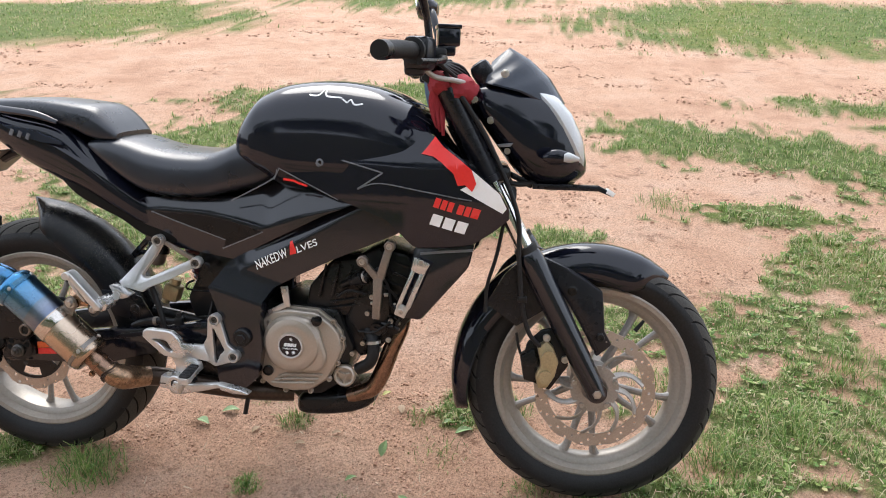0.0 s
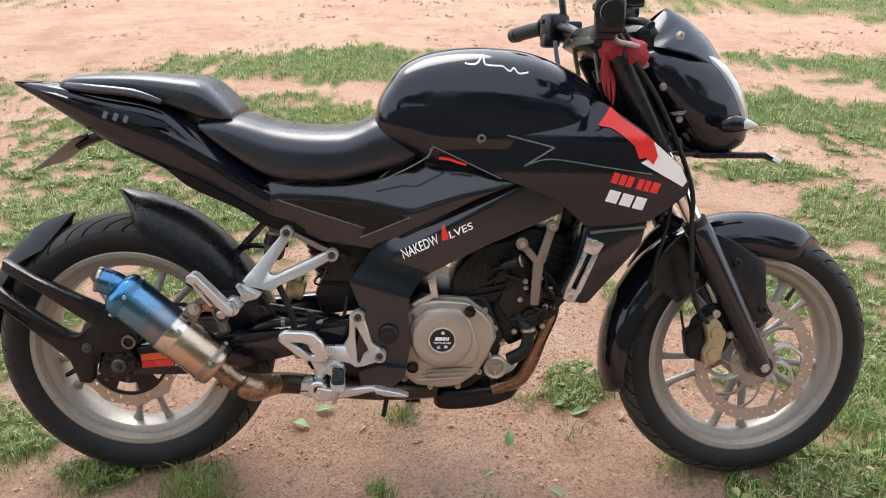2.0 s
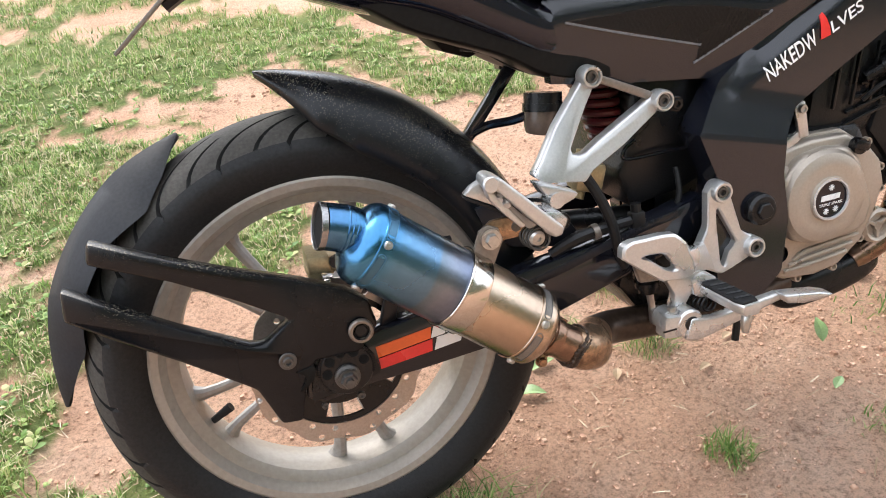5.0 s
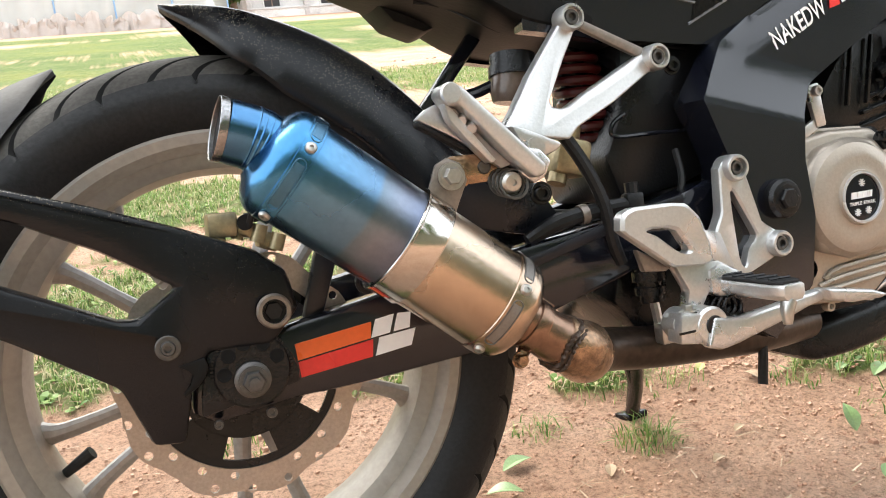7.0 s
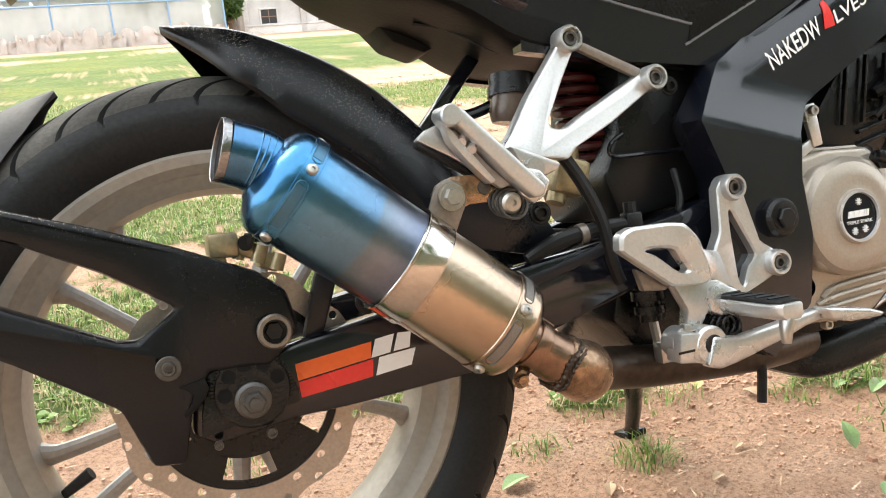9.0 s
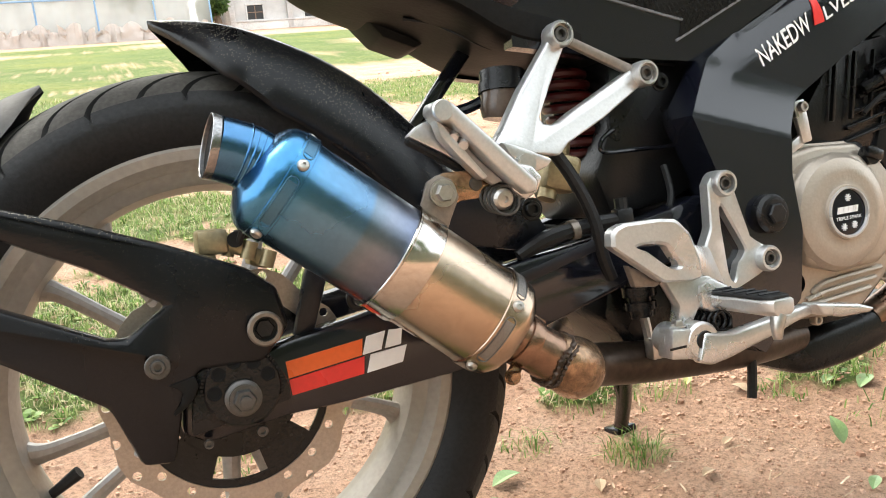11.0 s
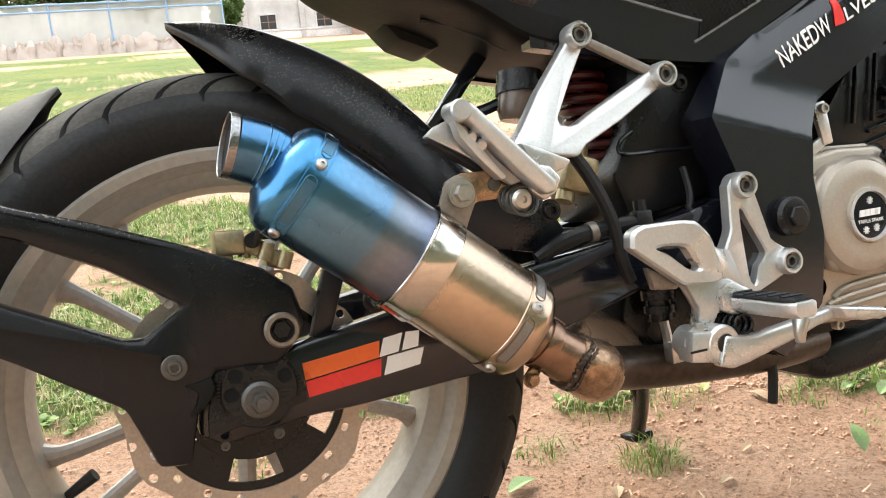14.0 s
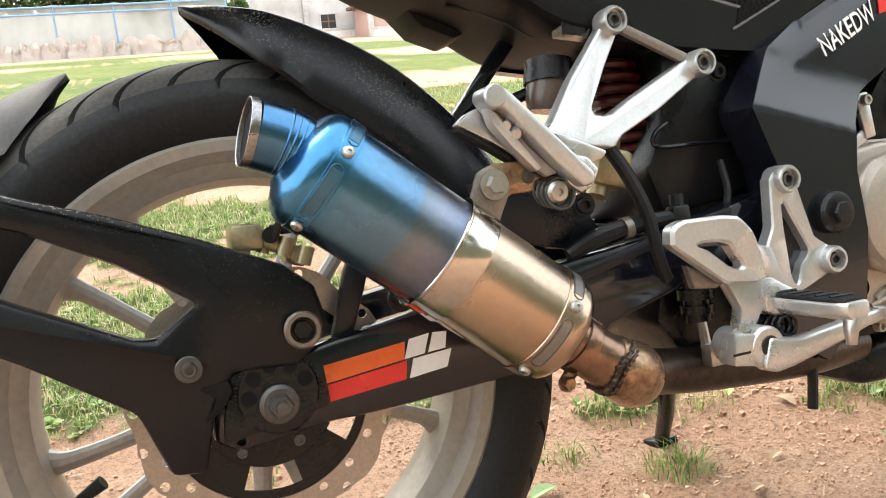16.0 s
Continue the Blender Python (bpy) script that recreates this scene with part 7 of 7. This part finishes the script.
CLOD = leafy("soil_clods", [(0.0, (0.34, 0.19, 0.125)), (0.5, (0.46, 0.28, 0.19)), (1.0, (0.54, 0.35, 0.25))], 0.95)


def level(x, y, g=None):
    g = grass_at(x, y) if g is None else g
    near = min(1.0, 6.0 / (1.0 + abs(x) + abs(y)))
    return rise(x, y) + relief(x, y) * near + 0.012 * g - 0.004


def blades_mesh(name, roots, rng, hmin, hmax, width, lean, mat_):
    """Bent, tapered blades; roots: x, y, z, size, breadth."""
    v, f = [], []
    for x, y, z, s, k in roots:
        a, h = rng.uniform(0, 6.283), rng.uniform(hmin, hmax) * s
        w, b = width * rng.uniform(0.6, 1.3) * k, lean * h * rng.uniform(0.2, 1.0)
        a2 = a + rng.uniform(-0.9, 0.9) + 1.57
        dx, dy, lx, ly = math.cos(a) * w, math.sin(a) * w, math.cos(a2), math.sin(a2)
        i = len(v)
        v += [(x - dx, y - dy, z - 0.004), (x + dx, y + dy, z - 0.004), (x - dx * 0.8 + lx * b * 0.35, y - dy * 0.8 + ly * b * 0.35, z + h * 0.6), (x + dx * 0.8 + lx * b * 0.35, y + dy * 0.8 + ly * b * 0.35, z + h * 0.6),
              (x + lx * b, y + ly * b, z + h * (1 - 0.25 * b / max(h, 1e-4)))]
        f += [(i, i + 1, i + 3, i + 2), (i + 2, i + 3, i + 4)]
    me = bpy.data.meshes.new(name)
    me.from_pydata(v, [], f)
    me.materials.append(mat_)
    return me


rng = random.Random(11)
roots = []
for x0, x1, y0, y1, count, size, broad in ((-1.3, 2.8, -0.4, 1.9, 330000, 1.05, 1.1), (-2.2, 4.2, 1.5, 4.6, 220000, 1.25, 1.8), (-6, 8, 4.3, 11, 130000, 1.35, 3.5)):
    spots = [(rng.uniform(x0, x1), rng.uniform(y0, y1)) for _ in range(count)]
    for (x, y), deep in zip(spots, patches(*zip(*spots))):
        if deep < -0.5:
            continue
        c = noise.noise((x * 26 / broad, y * 26 / broad, 4.0)) + 0.6 * noise.noise((x * 60 / broad, y * 60 / broad, 8.0))
        if c < -0.02:
            continue
        g = grass_at(x, y, deep)
        if g < 0.12 or rng.random() > 0.04 + 0.72 * g * g:
            continue
        roots.append((x, y, level(x, y, g), size * (0.45 + 0.45 * g + 0.7 * max(0.0, c)), broad))
tagged(new("grass", blades_mesh("grass", roots, rng, 0.006, 0.030, 0.0012, 1.4, BLADE)), "short worn green and straw-coloured grass", "grass", kind="stuff")

v, f = [], []
spots = [(rng.uniform(-1.4, 3.0), rng.uniform(-0.4, 2.8)) for _ in range(5200)]
for (x, y), deep in zip(spots, patches(*zip(*spots))):  # low broad-leaved weeds among the grass
    g = grass_at(x, y, deep)
    if g < 0.25 or rng.random() > 0.25 + 0.6 * g:
        continue
    z, big = level(x, y, g) + 0.002, rng.uniform(0.6, 1.5)
    for k in range(rng.randint(4, 8)):
        a, l_, lift = rng.uniform(0, 6.283), rng.uniform(0.008, 0.020) * big, rng.uniform(0.15, 0.9)
        w, c, s_ = l_ * rng.uniform(0.22, 0.38), math.cos(a), math.sin(a)
        i = len(v)
        for u, b in ((0.1, 0), (0.45, 1), (0.8, 0.75), (1.0, 0), (0.8, -0.75), (0.45, -1)):
            v.append((x + c * l_ * u - s_ * w * b, y + s_ * l_ * u + c * w * b, z + l_ * lift * u * (1.25 - 0.6 * u) + 0.15 * w * abs(b)))
        f += [(i, i + 1, i + 5), (i + 1, i + 2, i + 4, i + 5), (i + 2, i + 3, i + 4)]
me = bpy.data.meshes.new("weeds")
me.from_pydata(v, [], f)
me.materials.append(LUSH)
tagged(new("weeds", me), "low broad-leaved green weeds among the grass", "weeds", kind="stuff")

v, f = [], []
spots = [(rng.uniform(-1.5, 2.8), rng.uniform(-0.4, 2.2)) for _ in range(14000)]
for (x, y), deep in zip(spots, patches(*zip(*spots))):
    g = grass_at(x, y, deep)
    if rng.random() > 0.22 + 0.75 * g:
        continue
    a, l_, w = rng.uniform(0, 6.283), rng.uniform(0.006, 0.032), rng.uniform(0.0005, 0.0012)
    z = level(x, y, g) + 0.002
    c, s = math.cos(a), math.sin(a)
    i, k = len(v), rng.uniform(0.0, 0.008)
    v += [(x - s * w, y + c * w, z), (x + s * w, y - c * w, z), (x + c * l_ + s * w, y + s * l_ - c * w, z + k), (x + c * l_ - s * w, y + s * l_ + c * w, z + k)]
    f.append((i, i + 1, i + 2, i + 3))
me = bpy.data.meshes.new("straw_litter")
me.from_pydata(v, [], f)
me.materials.append(STRAWS)
tagged(new("straw_litter", me), "dry straw and stalks strewn over the soil", "straw", kind="stuff")

crumbs = [(rng.uniform(-1.4, 2.6), rng.uniform(-0.6, 1.6), 0.0009 + 0.0036 * rng.random() ** 4) for _ in range(24000)]
crumbs += [(rng.uniform(0.2, 1.3), rng.uniform(-0.15, 0.7), 0.0007 + 0.0022 * rng.random() ** 3) for _ in range(9000)]
for _ in range(300):  # trodden, broken-up spots
    cy = -0.35 + 11.5 * rng.random() ** 1.7
    cx, far = rng.uniform(-0.9 - 0.55 * cy, 1.6 + 0.6 * cy), 0.55 + 0.14 * cy
    if grass_at(cx, cy) > 0.75:
        continue
    for _ in range(rng.randint(15, 60)):
        crumbs.append((cx + rng.gauss(0, 0.10 * far), cy + rng.gauss(0, 0.045 * far), (0.002 + 0.009 * rng.random() ** 3) * far))
v, f = [], []
for (x, y, s), deep in zip(crumbs, patches([c[0] for c in crumbs], [c[1] for c in crumbs])):
    z = level(x, y, grass_at(x, y, deep)) + s * 0.15
    i = len(v)
    for dz in (-1, 1):
        for dx, dy in ((-1, -1), (1, -1), (1, 1), (-1, 1)):
            k = s * rng.uniform(0.55, 1.15) * (0.75 if dz > 0 else 1)
            v.append((x + dx * k, y + dy * k, z + dz * s * rng.uniform(0.4, 0.8)))
    f += [(i, i + 1, i + 5, i + 4), (i + 1, i + 2, i + 6, i + 5), (i + 2, i + 3, i + 7, i + 6), (i + 3, i, i + 4, i + 7), (i + 4, i + 5, i + 6, i + 7)]
me = bpy.data.meshes.new("soil_clods")
me.from_pydata(v, [], f)
me.materials.append(CLOD)
tagged(new("soil_clods", me), "small crumbs and clods of red soil", "soil", kind="stuff")


def tuft(x, y, n, h, spread, mat_=LUSH, dense=1.0):
    r = random.Random(int((x + 7) * 1000 + (y + 3) * 77))
    rt = []
    for _ in range(n):
        d, a = spread * r.random() ** 0.8, r.uniform(0, 6.283)
        px, py = x + math.cos(a) * d, y + math.sin(a) * d
        rt.append((px, py, level(px, py), 1.15 - 0.55 * d / spread, 1.0))
    return tagged(new("grass_tuft", blades_mesh("grass_tuft", rt, r, h * 0.3, h, 0.0012, 1.5, mat_)), "fresh green tuft of grass growing from the soil", "grass tuft", "grass tufts", "stuff")


for x, y, n, h, s in ((0.13, -0.07, 420, 0.085, 0.10), (0.545, -0.065, 170, 0.045, 0.038), (0.585, 0.225, 150, 0.05, 0.05), (0.62, 0.42, 60, 0.05, 0.07), (0.74, 0.38, 50, 0.045, 0.07), (0.47, 0.34, 60, 0.035, 0.05),
                      (-0.12, -0.02, 200, 0.06, 0.09), (-0.33, 0.06, 160, 0.055, 0.08), (-0.60, 0.31, 380, 0.085, 0.12), (-0.45, 0.12, 160, 0.05, 0.09), (1.05, 0.33, 110, 0.05, 0.09), (1.0, 0.12, 60, 0.04, 0.09), (0.93, 0.28, 60, 0.04, 0.05),
                      (1.24, 0.0, 160, 0.04, 0.08), (1.7, 0.15, 420, 0.09, 0.16), (1.95, 0.35, 420, 0.09, 0.18), (1.65, 0.5, 300, 0.08, 0.15), (2.2, 0.7, 300, 0.09, 0.2), (-0.95, 0.75, 300, 0.09, 0.15), (-1.2, 1.2, 300, 0.10, 0.2),
                      (0.36, 0.42, 80, 0.04, 0.06), (1.3, 1.7, 200, 0.07, 0.12), (1.85, 2.2, 200, 0.08, 0.15), (0.0, 0.55, 120, 0.05, 0.1), (1.19, 0.35, 120, 0.055, 0.06), (0.78, -0.12, 60, 0.03, 0.05), (1.05, -0.22, 120, 0.035, 0.1)):
    tuft(x, y, n, h, s)


LEAF = [pbr("green_leaf", (0.22, 0.33, 0.13), 0.4, var=0.25, scale=60), pbr("yellowed_leaf", (0.42, 0.40, 0.12), 0.55, var=0.25, scale=60), pbr("dry_leaf", (0.36, 0.25, 0.15), 0.7, var=0.3, scale=60)]


def leaf(x, y, length, turn, tilt, kind_):
    rings = []
    for k in range(9):
        f = k / 8
        w = length * 0.24 * math.sin(math.pi * f ** 0.85) + 0.0008
        lift = 0.10 * length * math.sin(math.pi * f)
        rings.append([Vector((f * length, s * w, lift + abs(s) * w * 0.35)) for s in (-1, -0.5, 0, 0.5, 1)])
    bm = loft(rings, cap=False, closed=False)
    g = bmesh.ops.extrude_face_region(bm, geom=bm.faces[:])
    for q in [q for q in g["geom"] if isinstance(q, bmesh.types.BMVert)]:
        q.co.z -= 0.0006
    ob = part("fallen_leaf", bm, LEAF[kind_], None)
    ob.matrix_world = Matrix.Translation((x, y, level(x, y) + 0.004)) @ pose(0, 0, 0, 0, -tilt, turn)
    return tagged(ob, ("fresh green", "yellowing", "dry brown")[kind_] + " fallen leaf lying on the soil", "leaf", "fallen leaves")


for q in ((0.36, 0.255, 0.05, 10, 5, 0), (0.85, 0.09, 0.045, 75, 40, 0), (1.03, 0.22, 0.05, 20, 8, 0), (0.78, -0.02, 0.03, 30, 10, 0), (0.95, -0.10, 0.035, 140, 10, 0), (1.0, -0.22, 0.04, 15, 6, 1), (0.92, -0.26, 0.03, 170, 5, 1),
          (0.80, 0.38, 0.03, 40, 8, 1), (0.87, 0.30, 0.04, 100, 6, 2), (0.99, 0.26, 0.035, 10, 5, 0), (0.48, 0.16, 0.03, 60, 5, 2), (0.64, 0.12, 0.03, 200, 5, 2), (0.70, 0.17, 0.025, 20, 3, 2), (1.15, 0.2, 0.04, 70, 10, 2), (0.31, 0.2, 0.05, -30, 4, 0), (1.1, 0.4, 0.04, 40, 10, 2)):
    leaf(*q)

# ---- far edge of the field: net fence, sheds, trees ----
FY = 40.0
FZ = rise(0, FY)
BLUE = pbr("blue_painted_pipe", (0.22, 0.36, 0.56), 0.5, var=0.15, scale=2)
CONC = pbr("weathered_plaster", (0.58, 0.57, 0.555), 0.9, var=0.5, bump=0.2, scale=5)
PINK = pbr("faded_pink_plaster", (0.58, 0.42, 0.36), 0.9, var=0.2, scale=2)
SHEET = pbr("pale_crumpled_tarpaulin", (0.50, 0.44, 0.40), 0.8, var=0.35, scale=6)
WHITEWASH = pbr("dirty_whitewash", (0.70, 0.69, 0.66), 0.9, var=0.5, scale=4)
# near-black colour stands in for the unlit rooms behind the windows
VOID = pbr("unlit_room_black", (0.05, 0.05, 0.05), 0.9)
ROOFT = pbr("brown_roof", (0.22, 0.15, 0.11), 0.85, var=0.3, scale=3)
NET = bpy.data.materials.new("pale_shade_net")
NET.use_nodes = True
nn, nl = NET.node_tree.nodes, NET.node_tree.links
nb = nn["Principled BSDF"]
nb.inputs["Base Color"].default_value = (0.52, 0.53, 0.50, 1)
nb.inputs["Roughness"].default_value = 0.9
ntc, nnz = nn.new("ShaderNodeTexCoord"), nn.new("ShaderNodeTexNoise")
nnz.inputs["Scale"].default_value = 0.7
nl.new(ntc.outputs["Object"], nnz.inputs["Vector"])
nmr = nn.new("ShaderNodeMapRange")
nmr.inputs["To Min"].default_value, nmr.inputs["To Max"].default_value = 0.35, 0.85
nl.new(nnz.outputs["Fac"], nmr.inputs["Value"])
nl.new(nmr.outputs[0], nb.inputs["Alpha"])

fence = tagged(new("net_fence"), "blue pipe fence hung with pale shade netting", "fence")
fence.location = (0, FY, FZ)
for k in range(14):
    x = 5.55 - 2.46 * (13 - k)
    part("post", tube([(x, 0, -0.1), (x - 0.02, 0, 2.55 if k % 3 == 0 else 2.25)], 0.04, 10, 1), BLUE, fence)
    if k < 13:
        bm = bmesh.new()
        n_, m_ = 12, 8
        vs = [[bm.verts.new((x + 2.46 * i / n_, 0.05 + 0.06 * math.sin(i * 1.3 + k), 0.35 + (1.95 - 0.10 * math.sin(math.pi * i / n_)) * j / m_)) for i in range(n_ + 1)] for j in range(m_ + 1)]
        for j in range(m_):
            for i in range(n_):
                bm.faces.new((vs[j][i], vs[j][i + 1], vs[j + 1][i + 1], vs[j + 1][i]))
        part("net_panel", bm, NET, fence)
for z in (2.25, 1.95):
    part("rail", tube([(-26.5, -0.03, z), (5.55, -0.03, z - 0.06)], 0.04, 8, 1), BLUE, fence)
r9 = random.Random(9)
for k in range(30):
    x = -12.5 + 0.60 * k + r9.uniform(-0.1, 0.1)
    h, w, seed = r9.uniform(0.55, 1.0), r9.uniform(0.34, 0.48), r9.uniform(0, 50)
    bm = bmesh.new()
    grid = []
    for j in range(7):
        row = []
        for i in range(11):
            u, q = i / 10, j / 6
            top_ = h * (0.70 + 0.30 * abs(math.sin(3.6 * u + seed)))
            fold = noise.noise((u * 4.5 + seed, q * 2.5, 1.0)) * 0.16 * (0.3 + q)
            row.append(bm.verts.new((w * (2 * u - 1) + 0.04 * noise.noise((u * 5, q * 5, seed)), fold - 0.10 * (1 - q), top_ * q)))
        grid.append(row)
    for ra, rb in zip(grid, grid[1:]):
        for i in range(10):
            bm.faces.new((ra[i], ra[i + 1], rb[i + 1], rb[i]))
    g = bmesh.ops.extrude_face_region(bm, geom=bm.faces[:])
    for q in [q for q in g["geom"] if isinstance(q, bmesh.types.BMVert)]:
        q.co.y += 0.012
    ob = part("tarpaulin", bm, SHEET, None)
    ob.matrix_world = Matrix.Translation((x, FY - 0.35 + r9.uniform(-0.08, 0.08), rise(0, FY - 0.45) - 0.03)) @ pose(0, 0, 0, 0, 0, r9.uniform(-12, 12))
    tagged(ob, "crumpled pale tarpaulin bunched along the fence", "tarpaulin", "tarpaulins along the fence")


def house(name, x0, x1, y, h, depth, mat_, openings, label, roof=None):
    """A plain building with walls, framed openings, pillars and a roof slab."""
    z0 = rise(0, y) - 0.2
    hs = tagged(new(name), label, "building")
    hs.location = (x0, y, z0)
    w = x1 - x0
    part("wall", box(w / 2, depth / 2, h / 2, w, depth, h, 0.02), mat_, hs)
    part("roof", box(w / 2, depth / 2 - 0.2, h + 0.09, w + 0.8, depth + 0.8, 0.18, 0.03), roof or CONC, hs)
    for ox, oz, ow, oh in openings:
        part("shutter_bar", merge(box(ox, -0.045, oz, 0.05, 0.02, oh), box(ox, -0.045, oz, ow, 0.02, 0.05)), ROOFT, hs)
        wd = part("window", box(ox, -0.01, oz, ow, 0.05, oh, 0.005), VOID, hs, "window panel coloured near-black for its unlit room")
        part("frame", merge(box(ox, -0.05, oz + oh / 2 + 0.05, ow + 0.2, 0.10, 0.09, 0.01), box(ox, -0.05, oz - oh / 2 - 0.05, ow + 0.2, 0.12, 0.09, 0.01), box(ox - ow / 2 - 0.05, -0.04, oz, 0.09, 0.08, oh, 0.01), box(ox + ow / 2 + 0.05, -0.04, oz, 0.09, 0.08, oh, 0.01)), CONC, wd)
    part("plinth", box(w / 2, -0.08, 0.30, w + 0.1, 0.30, 0.60, 0.03), WHITEWASH, hs)
    part("ledge", box(w / 2, -0.10, 0.64, w + 0.2, 0.36, 0.10, 0.02), CONC, hs)
    k = 0
    while k * 3.2 < w + 0.1:
        part("pillar", box(min(k * 3.2, w), -0.12, h / 2, 0.28, 0.26, h, 0.02), CONC, hs)
        k += 1
    return hs


house("weathered_building", 7.6, 22.0, 47, 4.2, 6, CONC, [(1.3, 1.12, 0.85, 0.75), (4.5, 1.12, 0.85, 0.75), (7.7, 1.12, 0.85, 0.75), (10.9, 1.12, 0.85, 0.75)], "weathered grey plaster building with dark windows")
house("pink_building", -3.0, 5.4, 52, 5.2, 6, PINK, [(2.0, 2.6, 1.2, 1.2), (5.2, 2.6, 1.2, 1.2)], "faded pink plaster building behind the net fence")
house("small_shed", 13.5, 19.0, 43.5, 1.9, 3, PINK, [(1.5, 1.0, 0.9, 0.9)], "low plaster shed with a brown roof", ROOFT)
wallm = prism([(-60, 0), (5.3, 0), (5.3, 2.3), (-60, 2.3)], 0, 0.25, 0.02)
bw = part("boundary_wall", wallm, CONC, None)
bw.location = (0, 46, rise(0, 46) - 0.2)
tagged(bw, "weathered grey boundary wall", "wall", kind="structure")

BARK = pbr("tree_bark", (0.14, 0.10, 0.07), 0.9, var=0.3, bump=0.4, scale=6)
CROWN = leafy("tree_leaves", [(0.0, (0.03, 0.06, 0.015)), (0.5, (0.06, 0.11, 0.025)), (1.0, (0.11, 0.17, 0.04))], 0.55, 0.25)


def tree(x, y, h, r, seed, n=2600):
    rr = random.Random(seed)
    t = tagged(new("tree"), "leafy broad-crowned tree at the edge of the field", "tree", "trees round the field")
    t.location = (x, y, rise(0, y) - 0.1)
    part("trunk", tube([(0, 0, 0), (0.1, 0.05, h * 0.25), (0.0, 0.1, h * 0.5), (0.15, 0, h * 0.8)], [0.26, 0.2, 0.16, 0.05], 10, 4), BARK, t)
    cs = []
    for k in range(11):
        a, d = rr.uniform(0, 6.283), r * rr.uniform(0.25, 0.75)
        c = Vector((math.cos(a) * d, math.sin(a) * d, h * rr.uniform(0.42, 0.9)))
        cs.append((c, r * rr.uniform(0.28, 0.48)))
        if k < 6:
            part("limb", tube([(0.05, 0.05, h * 0.35), (c.x * 0.5, c.y * 0.5, h * 0.35 + (c.z - h * 0.35) * 0.6), tuple(c)], [0.11, 0.07, 0.03], 8, 3), BARK, t)
    v, f = [], []
    for _ in range(n):
        c, q = rr.choice(cs)
        d = Vector((rr.gauss(0, 1), rr.gauss(0, 1), rr.gauss(0, 1))).normalized() * q * rr.uniform(0.55, 1.1)
        p, s = c + d, rr.uniform(0.10, 0.24)
        u = Vector((rr.gauss(0, 1), rr.gauss(0, 1), rr.gauss(0, 1))).normalized()
        w = u.orthogonal().normalized()
        i = len(v)
        v += [tuple(p - u * s), tuple(p + w * s * 0.45), tuple(p + u * s), tuple(p - w * s * 0.45)]
        f.append((i, i + 1, i + 2, i + 3))
    me = bpy.data.meshes.new("crown")
    me.from_pydata(v, [], f)
    me.materials.append(CROWN)
    cr = new("crown", me)
    cr.parent = t


for q in ((-12, -15.5, 12, 6, 11), (-3, -16.5, 12.5, 6.5, 12), (6, -15.5, 12.5, 6.5, 13), (15, -16, 12, 6, 14)):
    tree(*q, n=9000)
for q in ((-10.5, 47, 6, 3.6, 21), (-4.2, 48, 6.5, 3.6, 22), (0.6, 49, 6, 3.4, 23), (-17.5, 47, 6, 3.8, 24), (-7, 50, 7, 4.2, 1), (-1.5, 58, 8, 4.5, 2), (3.2, 47, 6, 3.0, 3), (-14, 52, 8, 4.6, 4), (24, 52, 8, 4.5, 5), (-24, 50, 8, 5, 6), (34, 50, 8, 5, 7), (6.5, 60, 9, 4.5, 8), (6.4, 44.5, 2.4, 1.0, 9), (6.7, 53, 6, 2.4, 10)):
    tree(*q, n=4600)

# ---- unseen plain walls that close the place behind the camera ----
# the south wall is added to darken low sky in the black paint's reflections
SHADEWALL = pbr("dark_unseen_wall", (0.085, 0.095, 0.065), 0.9, var=0.5, scale=3.0, bump=0.3)
for nm, bx in (("unseen_wall_south", (0, -13, 2.3, 60, 0.25, 5.0)), ("unseen_wall_west", (-30, 13, 1.2, 0.25, 52, 2.4))):
    ob = part(nm, box(*bx, 0.02), SHADEWALL)
    tagged(ob, "unseen dark wall added round the field", "wall", kind="structure")
